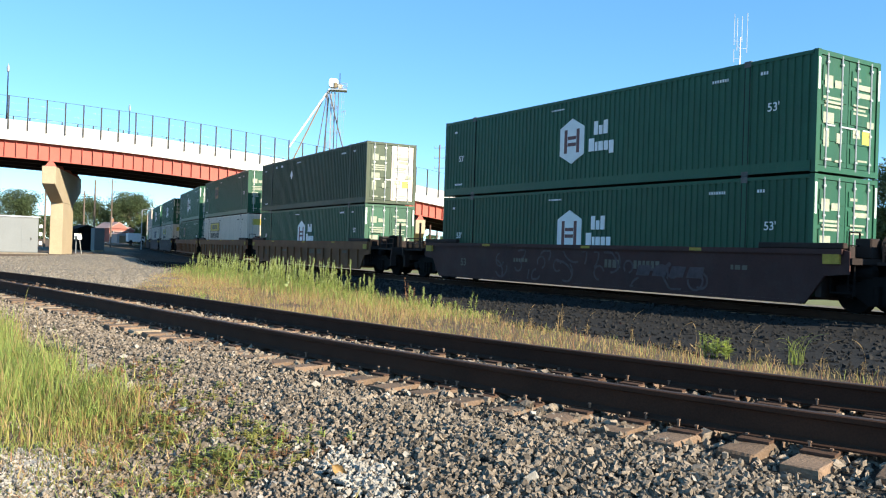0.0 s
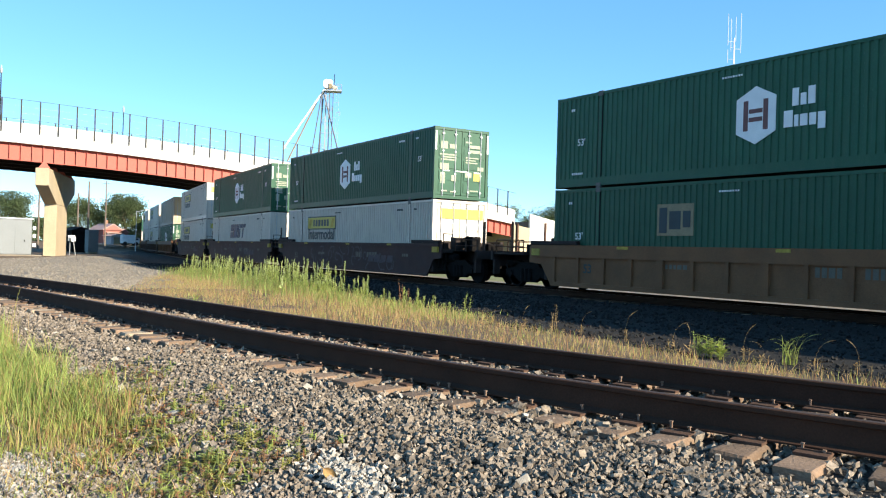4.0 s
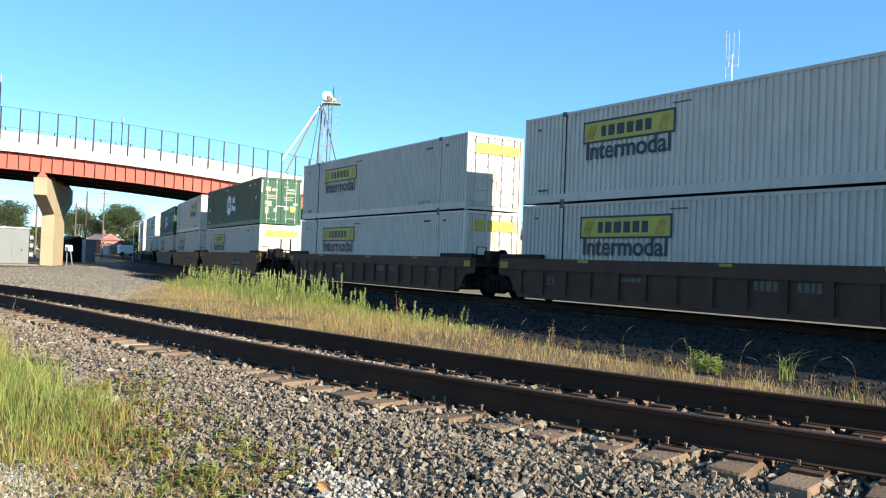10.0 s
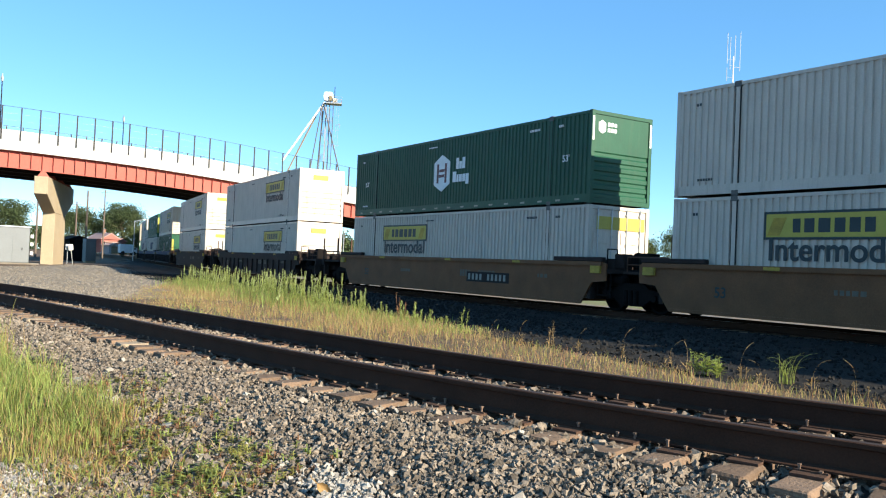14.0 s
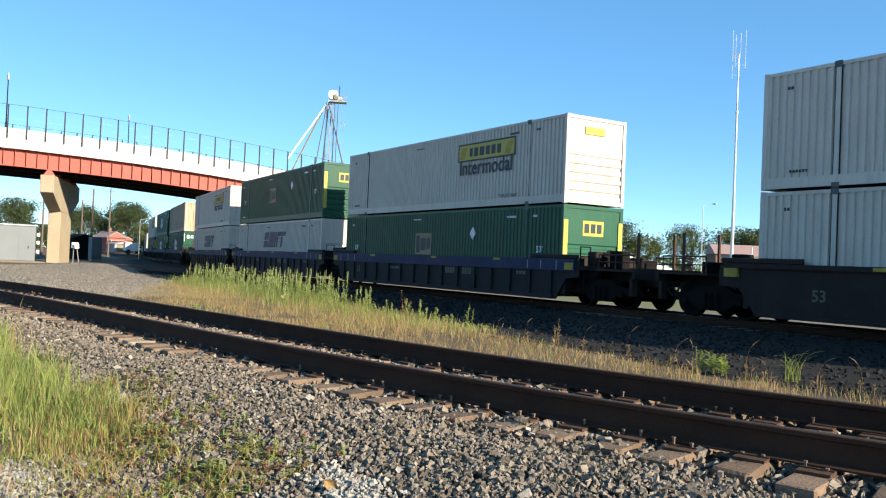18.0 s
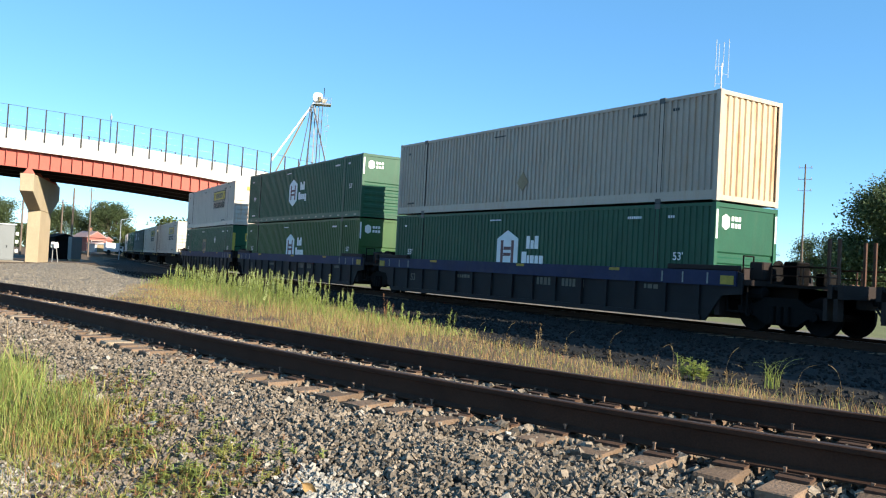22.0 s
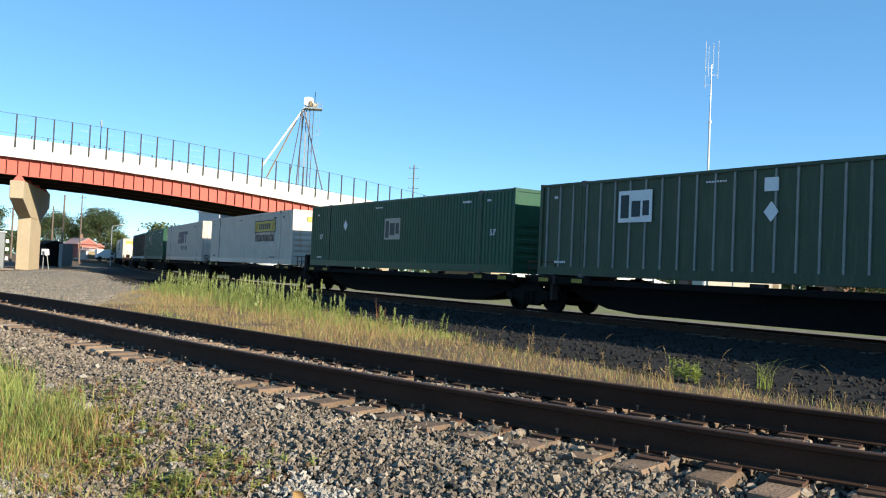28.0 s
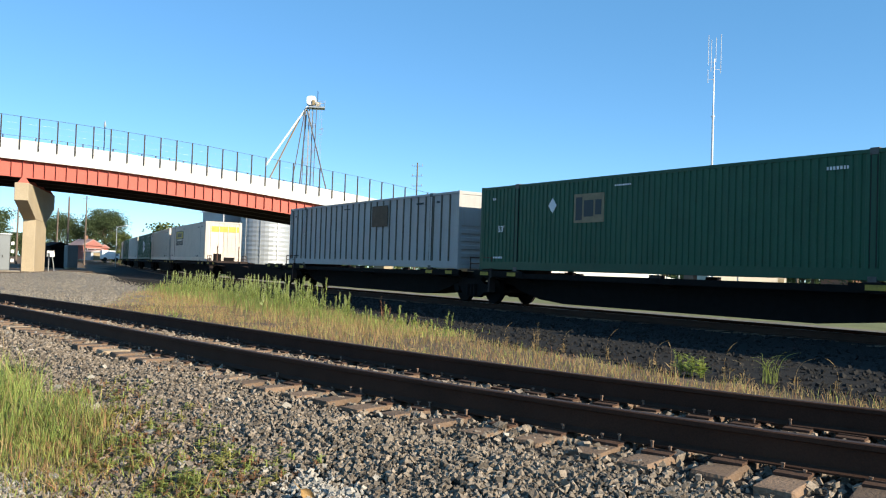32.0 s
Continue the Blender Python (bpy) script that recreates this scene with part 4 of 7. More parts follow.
    if accent is M_CARBLUE:
        for x in (-8.1, -7.3, -6.6, 6.6, 7.3, 8.1):
            part("divider", cached("divider", lambda: done_box("divider", (-0.02, 0.02, -1.545, -1.52, 1.12, 1.40), M_RIB)), c, "thin white divider", at=Matrix.Translation((x, 0, 0)))
    part("length_mark", cached(("car53", paint is M_CARTAN), lambda: text_mesh("53", 0.38, M_INK if paint is M_CARTAN else M_FAINT, 0.006)), c, "faded length mark", at=Matrix.Translation((-6.3, -1.463 if kind != "ribbed" else -1.465, 0.55)) @ ON_SIDE)
    return c


def build_spine(label):
    """A low spine car platform for one container."""
    c = thing("spine_car", label, "rail car", "cars of the train")

    def beam():
        bm = bmesh.new()
        prism(bm, [(-8.7, 0.85), (-7.3, 0.78), (-6.6, 0.5), (-5.6, 0.26), (-4.4, 0.16), (4.4, 0.16), (5.6, 0.26), (6.6, 0.5), (7.3, 0.78), (8.7, 0.85), (8.7, 1.08), (-8.7, 1.08)], 1, -0.6, 0.6)
        return done(bm, "spine_beam", M_IRON)
    part("spine_beam", cached("spine", beam), c)

    def arm():
        bm = bmesh.new()
        prism(bm, [(-1.3, 0.97), (-1.3, 1.10), (1.3, 1.10), (1.3, 0.97), (0.38, 0.8), (-0.38, 0.8)], 0, -0.16, 0.16)
        for s in (-1, 1):
            box(bm, -0.2, 0.2, s * 1.2 - 0.1, s * 1.2 + 0.1, 1.10, 1.19)
        return done(bm, "cross_arm", M_CARDARK)
    for x in (-7.6, -6.1, 0.0, 6.1, 7.6):
        part("cross_arm", cached("arm", arm), c, at=Matrix.Translation((x, 0, 0)))

    def edge():
        bm = bmesh.new()
        box(bm, -8.3, 8.3, -1.36, -1.28, 0.94, 1.10)
        for x0, x1 in ((-8.3, -5.6), (5.6, 8.3)):
            box(bm, x0, x1, -1.38, -1.25, 0.98, 1.16)
        return done(bm, "walkway", M_IRON)
    for a_ in (0, math.pi):
        part("walkway", cached("edge", edge), c, at=Matrix.Rotation(a_, 4, "Z"))

    for x in (-7.9, -6.4, 6.0, 7.4):
        part("reflector_plate", cached("splate", lambda: done_box("reflector_plate", (0, 0.45, -1.392, -1.37, 1.0, 1.12), M_YELDIRTY)), c, "worn yellow reflector plate", at=Matrix.Translation((x, 0, 0)))
    return c


def bogie():
    """A two-axle truck; centre at 0, rail top at z 0."""
    if "bogie" in TEMPLATES:
        return copy_thing(TEMPLATES["bogie"], Matrix())
    c = thing("rail_truck", "grimy two-axle rail truck under the cars", "truck", "trucks of the train")
    TEMPLATES["bogie"] = c

    def wheel():
        bm = bmesh.new()
        turned(bm, [(-0.07, 0.445), (0.05, 0.46), (0.055, 0.485), (0.075, 0.485), (0.08, 0.42), (0.03, 0.38), (0.02, 0.16), (0.06, 0.13), (0.06, 0.02)][::-1] + [], 1, 24)
        for f in bm.faces:
            f.material_index = 0
        bmesh.ops.recalc_face_normals(bm, faces=bm.faces)
        return done(bm, "wheel", [M_IRON, M_TREAD])

    def outer_face():
        bm = bmesh.new()
        turned(bm, [(-0.07, 0.445), (-0.075, 0.38), (-0.03, 0.36), (-0.03, 0.17), (-0.08, 0.14), (-0.08, 0.01)], 1, 24)
        bmesh.ops.recalc_face_normals(bm, faces=bm.faces)
        return done(bm, "wheel_face", M_IRON)
    for x in (-0.89, 0.89):
        def axle():
            bm = bmesh.new()
            rod(bm, (0, -1.1, 0), (0, 1.1, 0), 0.085, 10)
            return done(bm, "axle", M_IRON)
        part("axle", cached("axle", axle), c, at=Matrix.Translation((x, 0, 0.46)))
        for s in (-1, 1):
            w = part("wheel", cached("wheel", wheel), c, at=Matrix.Translation((x, s * 0.745, 0.46)) @ (Matrix() if s < 0 else Matrix.Rotation(math.pi, 4, "Z")))
            part("wheel_face", cached("wface", outer_face), w)

    def frame_side():
        bm = bmesh.new()
        prism(bm, [(-1.2, 0.42), (-1.2, 0.62), (-0.7, 0.70), (-0.45, 0.86), (0.45, 0.86), (0.7, 0.70), (1.2, 0.62), (1.2, 0.42), (0.72, 0.40), (0.42, 0.20), (-0.42, 0.20), (-0.72, 0.40)], 1, -0.07, 0.07)
        for x in (-0.89, 0.89):
            turned(bm, [(-0.13, 0.04), (-0.13, 0.11), (0.07, 0.13), (0.07, 0.02)], 1, 12, centre=(x, 0, 0.46))
        for x in (-0.2, 0.0, 0.2):
            turned(bm, [(0.24, 0.03), (0.24, 0.075), (0.66, 0.075), (0.66, 0.03)], 2, 8, centre=(x, -0.1, 0))
        bmesh.ops.recalc_face_normals(bm, faces=bm.faces)
        return done(bm, "side_frame", M_IRON)
    for s in (-1, 1):
        part("side_frame", cached("sframe", frame_side), c, at=Matrix.Translation((0, s * 1.0, 0)) @ (Matrix() if s < 0 else Matrix.Rotation(math.pi, 4, "Z")))

    def bolster():
        bm = bmesh.new()
        box(bm, -0.22, 0.22, -1.05, 1.05, 0.5, 0.74)
        turned(bm, [(0.74, 0.1), (0.74, 0.32), (0.80, 0.32), (0.80, 0.1)], 2, 14)
        return done(bm, "bolster", M_IRON)
    part("bolster", cached("bolster", bolster), c)

    def beam():
        bm = bmesh.new()
        box(bm, -0.05, 0.05, -0.95, 0.95, 0.30, 0.42)
        for y in (-0.72, 0.72):
            box(bm, -0.09, 0.02, y - 0.12, y + 0.12, 0.25, 0.55)
        for y in (-0.35, 0.35):
            rod(bm, (0, y, 0.4), (0.1, y, 0.85), 0.03, 5)
        return done(bm, "brake_beam", M_IRON)
    for x, a_ in ((-0.34, 0), (0.34, math.pi)):
        part("brake_beam", cached("bbeam", beam), c, at=Matrix.Translation((x, 0, 0)) @ Matrix.Rotation(a_, 4, "Z"))
    return c


def coupler():
    if "coupler" in TEMPLATES:
        return copy_thing(TEMPLATES["coupler"], Matrix())
    c = thing("coupler", "dark coupler with hanging air hoses between two cars", "coupler", "couplers of the train")
    TEMPLATES["coupler"] = c

    def bar():
        bm = bmesh.new()
        box(bm, -1.1, -0.18, -0.09, 0.09, 0.80, 0.98)
        box(bm, 0.18, 1.1, -0.09, 0.09, 0.80, 0.98)
        box(bm, -0.22, 0.22, -0.19, 0.19, 0.74, 1.04)
        bmesh.ops.bevel(bm, geom=bm.edges[:], offset=0.02, segments=1, affect="EDGES")
        return done(bm, "drawbar", M_IRON)
    part("drawbar", cached("drawbar", bar), c)

    def hose(s):
        bm = bmesh.new()
        pts = [(s * (0.24 - 0.24 * t), -0.2, 0.76 - 0.26 * math.sin(t * math.pi / 2)) for t in (0, 0.25, 0.5, 0.75, 1)]
        for p, q in zip(pts, pts[1:]):
            rod(bm, p, q, 0.028, 6)
        return done(bm, "air_hose", M_DARKGAP)
    for s in (-1, 1):
        part("air_hose", cached(("hose", s), lambda: hose(s)), c)
    return c


# ------------------------------------------------------------------ the train: (place of the stack's front end, upper box, lower box)
def run(t):
    """How far the train has come at t seconds."""
    return 17.325 * t - 0.00625 * t * t + 0.000224 * t ** 3


TRAIN = (
    (-11.9, "hub D", "hub D", "brown"),
    (-35.0, "olive D", "hub D", "tan"), (-54.6, "emp D", "jb D", "tan"), (-74.0, "hub D", "emp D", "tan"),
    (-97.6, "hub D", "jb D", "brown"), (-117.1, "hub D", "swift D", "brown"), (-136.3, "jb D", "jb D", "brown"),
    (-159.9, "tan D", "hub D", "tan"), (-179.2, "jb D", "jb D", "rust"), (-198.8, "jb D", "jb D", "rust"),
    (-222.5, "hub D", "jb D", "smooth"), (-241.7, "jb F", "jb D", "smooth"), (-261.2, "hub F", "jb D", "smooth"),
    (-284.7, "jb F", "jb F", "dark"), (-308.3, "jb F", "jb F", "darksmooth"),
    (-331.8, "jb F", "emp F", "blue"), (-351.1, "emp F", "swift F", "blue"), (-370.6, "jb F", "swift F", "blue"),
    (-394.6, "tan F", "hub F", "blue"), (-414.1, "hub F", "leaf F", "blue"), (-433.6, "jb F", "emp F", "blue"),
    (-454.9, "jb F", "", "spine"), (-472.3, "jb F", "", "spine"), (-489.6, "olive F", "", "spine"), (-507.0, "empb F", "", "spine"),
    (-525.6, "jb F", "", "spine"), (-544.5, "swift D", "", "spine"), (-563.2, "empb D", "", "spine"), (-580.7, "grey F", "", "spine"),
    (-598.0, "", "", "spine"), (-615.2, "jb D", "", "spine"), (-632.6, "plain D", "", "spine"), (-650.0, "hub D", "", "spine"),
    (-667.4, "plain D", "", "spine"), (-684.8, "emp D", "", "spine"), (-702.2, "jb D", "", "spine"))
M_CARNAVY = mat("navy_car_paint", (0.0165, 0.0145, 0.0155), 0.7, 0, 1.5, 0.35, 40, 0.1, dirt=0.5, dirt_color=(0.02, 0.019, 0.019), rand=0.1)
CARS = dict(
    brown=("smooth", M_CARBROWN, M_CARBROWN, "dark purple-brown smooth-sided well car, weathered"),
    tan=("ribbed", M_CARTAN, M_CARTAN, "tan-brown rib-sided well car, weathered"),
    rust=("ribbed", M_CARRUST, M_CARRUST, "dark rust-brown rib-sided well car, weathered"),
    smooth=("smooth", M_CARTAN, M_CARTAN, "tan-brown smooth-sided well car, weathered"),
    dark=("ribbed", M_CARDARK, M_CARDARK, "dark red-brown rib-sided well car, weathered"),
    darksmooth=("smooth", M_CARDARK, M_CARDARK, "dark grey-brown smooth-sided well car, weathered"),
    blue=("ribbed", M_CARNAVY, M_CARBLUE, "dark rib-sided well car with a blue top sill"))
ROLLING = []  # (thing, way along the track at 0 s, half length of its chord, height)


def car_end(car, reach, way, low):
    """The platform over the outer truck of a set; reach: from the car's middle to the coupler's."""
    x0, x1 = (8.72 if low else 9.64), reach - 0.48
    key = round(reach, 2)

    def deck():
        bm = bmesh.new()
        box(bm, x0, x1 + 0.1, -0.33, 0.33, 0.70, 1.10)
        box(bm, x0, x1, -1.28, 1.28, 1.12, 1.19)
        box(bm, x1, x1 + 0.12, -1.34, 1.34, 0.92, 1.24)
        for y in (-1.2, 1.2):
            box(bm, x1 - 0.1, x1, y - 0.12, y + 0.12, 0.42, 0.92)
        return done(bm, "outer_platform", M_CARDARK)
    turn = Matrix.Rotation(0 if way > 0 else math.pi, 4, "Z")
    d = part("outer_platform", cached(("deck", low, key), deck), car, "dark end platform over the truck", at=turn)
    post = cached("endpost", lambda: done_box("post", (-0.035, 0.035, -0.03, 0.03, 1.19, 2.3), M_CARRUST))
    for y in (-0.75, 0.75):
        part("post", post, d, at=Matrix.Translation((x1 - 0.35, y, 0)))

    def rail(y):
        bm = bmesh.new()
        for x in (x0 + 0.1, (x0 + x1) / 2, x1 - 0.05):
            rod(bm, (x, y, 1.19), (x, y, 1.62), 0.022, 5)
        rod(bm, (x0 + 0.1, y, 1.62), (x1 - 0.05, y, 1.62), 0.024, 5)
        rod(bm, (x0 + 0.1, y, 1.4), (x1 - 0.05, y, 1.4), 0.018, 5)
        return done(bm, "railing", M_CARRUST)
    for y in (-1.22, 1.22):
        part("railing", cached(("endrail", low, key, y), lambda: rail(y)), d, "rusty pipe railing")

    def gear():
        bm = bmesh.new()
        box(bm, x0 + 0.15, x0 + 0.55, -0.85, -0.35, 1.19, 1.75)
        box(bm, x0 + 0.6, x0 + 0.85, -0.2, 0.5, 1.19, 1.5)
        bmesh.ops.bevel(bm, geom=bm.edges[:], offset=0.03, segments=1, affect="EDGES")
        return done(bm, "brake_housing", M_IRON)
    part("brake_housing", cached(("endgear", low, key), gear), d, "grimy brake housing")


def build_train():
    for i, (u, up, low, car) in enumerate(TRAIN):
        mid = u - HALF
        if car == "spine":
            ROLLING.append((cached_copy(("spine",), lambda: build_spine("dark low spine car carrying one container" )), mid, HALF, 0.0))
            base = 1.19
        else:
            ROLLING.append((cached_copy(car, lambda: build_car(*CARS[car])), mid, HALF, 0.0))
            base = 3.276
        if up:
            ROLLING.append((container(*up.split()), mid, HALF, base))
        if low:
            ROLLING.append((container(*low.split()), mid, HALF, 0.345))
        # trucks and couplers
        nxt = TRAIN[i + 1][0] - HALF if i + 1 < len(TRAIN) else mid - 19.4
        gap = mid - nxt
        car_ = ROLLING[-(1 + bool(up) + bool(low))][0]
        if i == 0:
            ROLLING.append((bogie(), mid + 9.75, 0.89, 0.0))
            car_end(car_, 11.85, 1, car == "spine")
        elif TRAIN[i - 1][0] - u >= 20:
            car_end(car_, (TRAIN[i - 1][0] - u) / 2, 1, car == "spine")
        if gap < 20:
            ROLLING.append((bogie(), (mid + nxt) / 2, 0.89, 0.0))
        else:
            car_end(car_, gap / 2, -1, car == "spine")
            ROLLING.append((bogie(), mid - gap / 2 + 2.1, 0.89, 0.0))
            ROLLING.append((bogie(), nxt + gap / 2 - 2.1, 0.89, 0.0))
            ROLLING.append((coupler(), (mid + nxt) / 2, 0.5, 0.0))


def cached_copy(key, make):
    if key in TEMPLATES:
        return copy_thing(TEMPLATES[key], Matrix())
    TEMPLATES[key] = make()
    return TEMPLATES[key]


build_train()


# ------------------------------------------------------------------ bridge
M_UNDER = mat("dark_deck_concrete", (0.12, 0.105, 0.09), 0.9, 0, 0.6, 0.3, 8, 0.1)
B0, BD = Vector((-83.1, 9.35, 0)), Vector((0.0175, 0.99985, 0))  # foot of the near face, its way
BN = Vector((-0.99985, 0.0175, 0))  # across the deck, away from the tracks' near side
DECK = 13.4
RISE = ((-60, 0.0), (-30, 0.45), (-10, 0.68), (0, 0.61), (4.8, 0.48), (9.3, 0.32), (13.9, 0.06), (18.4, -0.25), (22.8, -0.63), (27.4, -1.04), (31.8, -1.45), (36, -1.85), (43, -2.65), (56, -4.4), (70, -6.9), (90, -10.4))


def bridge_point(l, across, z):
    p = B0 + BD * l + BN * across
    return (p.x, p.y, z + lerp_table(l, RISE))


def bridge_strip(name, l0, l1, step, outline, m, parent, label=""):
    """Sweep an (across, z) outline along the bridge."""
    ls = list(np.arange(l0, l1 + 0.01, step))
    n = len(outline)
    verts = [bridge_point(l, a_, z) for l in ls for a_, z in outline]
    faces = []
    for i in range(len(ls) - 1):
        for j in range(n):
            k = (j + 1) % n
            faces.append((i * n + j, (i + 1) * n + j, (i + 1) * n + k, i * n + k))
    faces += [tuple(range(n)), tuple((len(ls) - 1) * n + j for j in range(n))[::-1]]
    return part(name, mesh(name, verts, faces, m), parent, label)


def build_bridge():
    b = thing("road_bridge", "red-girder road bridge with pale parapet and fence over the railway", "bridge")
    for k, ac in enumerate((0.55, 4.6, 8.7, 12.8)):
        o = [(ac - 0.22, 7.55), (ac + 0.22, 7.55), (ac + 0.22, 7.6), (ac + 0.02, 7.6), (ac + 0.02, 9.0), (ac + 0.22, 9.0), (ac + 0.22, 9.05), (ac - 0.22, 9.05), (ac - 0.22, 9.0), (ac - 0.02, 9.0), (ac - 0.02, 7.6), (ac - 0.22, 7.6)]
        # inner girders get a dark colour in place of the deck's shade
        gd = bridge_strip("girder", -45, 55, 2.5, o, M_RED if k == 0 else M_CARDARK, b, "red painted steel girder" if k == 0 else "steel girder coloured dark brown for the shade under the deck")
        if k == 0:
            st = done_box("stiffener", (-0.02, 0.02, -0.09, 0.09, 7.6, 9.0), M_RED)
            for l in np.arange(-44.19, 54.5, 0.91):
                p = bridge_point(l, ac - 0.11, 0)
                part("stiffener", st, gd, at=Matrix.Translation(p) @ Matrix.Rotation(math.atan2(BD.y, BD.x), 4, "Z"))
    bridge_strip("deck_slab", -45, 55, 2.5, [(0.05, 9.052), (DECK - 0.05, 9.052), (DECK - 0.05, 9.3), (0.05, 9.3)], M_UNDER, b, "concrete deck slab")
    bridge_strip("parapet", -45, 55, 2.5, [(0.0, 9.08), (0.28, 9.1), (0.28, 10.55), (0.22, 10.85), (0.0, 10.85)], M_PARAPET, b, "pale concrete parapet")
    bridge_strip("parapet", -45, 55, 2.5, [(DECK - 0.28, 9.02), (DECK, 8.98), (DECK, 10.85), (DECK - 0.22, 10.85), (DECK - 0.28, 10.55)], M_PARAPET, b, "pale concrete parapet")
    # fence: posts on the outer face, one top rail, thin mesh wires
    post = done_box("fence_post", (-0.055, 0.055, -0.05, 0.05, -0.02, 2.95), M_BLACK)
    rot = Matrix.Rotation(math.atan2(BD.y, BD.x), 4, "Z")
    for ac in (-0.04, DECK + 0.04):
        l = -39.5
        while l < 55:
            p = bridge_point(l, ac, 9.98)
            part("fence_post", post, b, at=Matrix.Translation(p) @ rot)
            l += 1.53
    for ac in (-0.04, DECK + 0.04):
        bridge_strip("fence_rail", -41, 55, 1.5, [(ac - 0.015, 12.89), (ac + 0.015, 12.89), (ac + 0.015, 12.92), (ac - 0.015, 12.92)], M_BLACK, b)
    verts, faces = [], []
    for ac in (-0.04, DECK + 0.04):
        for z in np.arange(11.1, 12.85, 0.6):
            for l in np.arange(-40, 54, 4.0):
                i0 = len(verts)
                for la in (l, l + 4.0):
                    for dz in (0, 0.004):
                        verts.append(bridge_point(la, ac, z + dz))
                faces.append((i0, i0 + 2, i0 + 3, i0 + 1))
    tagged(part("fence_mesh", mesh("fence_mesh", verts, faces, M_STEEL), b, "thin wire fence mesh"), kind="stuff")
    build_pier(b, (-82.89, 11.44, 0), 0.0)
    bridge_strip("abutment", 54.9, 57.4, 2.5, [(0.02, -1.0), (DECK - 0.02, -1.0), (DECK - 0.02, 9.06), (0.02, 9.06)], M_CONC, b, "tan concrete abutment")
    for a0 in (0.0, DECK - 0.3):
        bridge_strip("approach_wall", 57.4, 89.9, 2.5, [(a0, -1.0), (a0 + 0.3, -1.0), (a0 + 0.3, 10.85), (a0, 10.85)], M_PARAPET, b, "pale concrete wall of the approach")
    bridge_strip("approach_fill", 57.4, 89.9, 2.5, [(0.3, -1.0), (DECK - 0.3, -1.0), (DECK - 0.3, 9.9), (0.3, 9.9)], M_UNDER, b, "road deck on the approach")
    build_pier(b, (-82.0, 50.0, 0), -3.0)
    # lamp posts on the deck
    for l, ac in ((-1.35, 0.4), (11.5, DECK - 0.4)):
        lamp = thing("street_lamp", "black lantern lamp post on the bridge parapet", "street lamp", "bridge lamps", Matrix.Translation(bridge_point(l, ac, 10.85)))
        bm = bmesh.new()
        rod(bm, (0, 0, 0), (0, 0, 0.6), 0.10, 8, 0.07)
        rod(bm, (0, 0, 0.6), (0, 0, 4.2), 0.06, 8, 0.045)
        part("pole", done(bm, "pole", M_BLACK), lamp)
        bm = bmesh.new()
        turned(bm, [(4.2, 0.05), (4.25, 0.10), (4.55, 0.13), (4.7, 0.08), (4.95, 0.015)], 2, 10)
        part("lantern", done(bm, "lantern", M_STEEL), lamp, "pale glass lantern")


PIER_AXIS = Vector((-0.951, 0.309, 0))  # the piers stand nearly parallel to the tracks


def build_pier(b, foot, r):
    """Hammerhead pier: a stem and a cap whose arms rise outwards; foot is the middle of the near arm's end."""
    side = Vector((-PIER_AXIS.y, PIER_AXIS.x, 0))

    def slab(name, out, half, label):
        bm = bmesh.new()
        lo, hi = [], []
        for a_, z in out:
            zz = z + (r if z > 4 else 0)
            for k, lst in ((-half, lo), (half, hi)):
                p = Vector(foot) + PIER_AXIS * a_ + side * k
                lst.append(bm.verts.new((p.x, p.y, zz)))
        n = len(out)
        bm.faces.new(lo[::-1])
        bm.faces.new(hi)
        for i in range(n):
            bm.faces.new((lo[i], lo[(i + 1) % n], hi[(i + 1) % n], hi[i]))
        bmesh.ops.recalc_face_normals(bm, faces=bm.faces)
        bmesh.ops.bevel(bm, geom=bm.edges[:], offset=0.03, segments=1, affect="EDGES")
        return part(name, done(bm, name, M_CONC), b, label)
    slab("pier_stem", [(4.5, -1.0), (10.5, -1.0), (10.5, 4.55), (4.5, 4.55)], 0.545, "tan concrete pier stem")
    slab("pier_cap", [(4.5, 4.55), (10.5, 4.55), (15.0, 6.1), (15.0, 7.6), (0, 7.6), (0, 6.05)], 0.565, "tan concrete hammerhead cap")
    for a_ in (0.75, 5.2, 9.7, 14.2):
        p = Vector(foot) + PIER_AXIS * a_
        bm = bmesh.new()
        prism(bm, [(-0.5, 0), (0.5, 0), (0.16, 0.50), (-0.16, 0.50)], 1, -0.3, 0.3)
        part("bearing", done(bm, "bearing", M_RED), b, "red painted bearing", at=Matrix.Translation((p.x, p.y, 7.6 + r)) @ Matrix.Rotation(math.atan2(BD.y, BD.x), 4, "Z"))


build_bridge()


# ------------------------------------------------------------------ loose stones
def ico():
    """A blocky eight-cornered stone, in triangles."""
    v = np.array([(x, y, z) for x in (-0.62, 0.62) for y in (-0.62, 0.62) for z in (-0.62, 0.62)])
    f = np.array([(0, 1, 3), (0, 3, 2), (4, 6, 7), (4, 7, 5), (0, 4, 5), (0, 5, 1), (2, 3, 7), (2, 7, 6), (0, 2, 6), (0, 6, 4), (1, 5, 7), (1, 7, 3)])
    return v, f


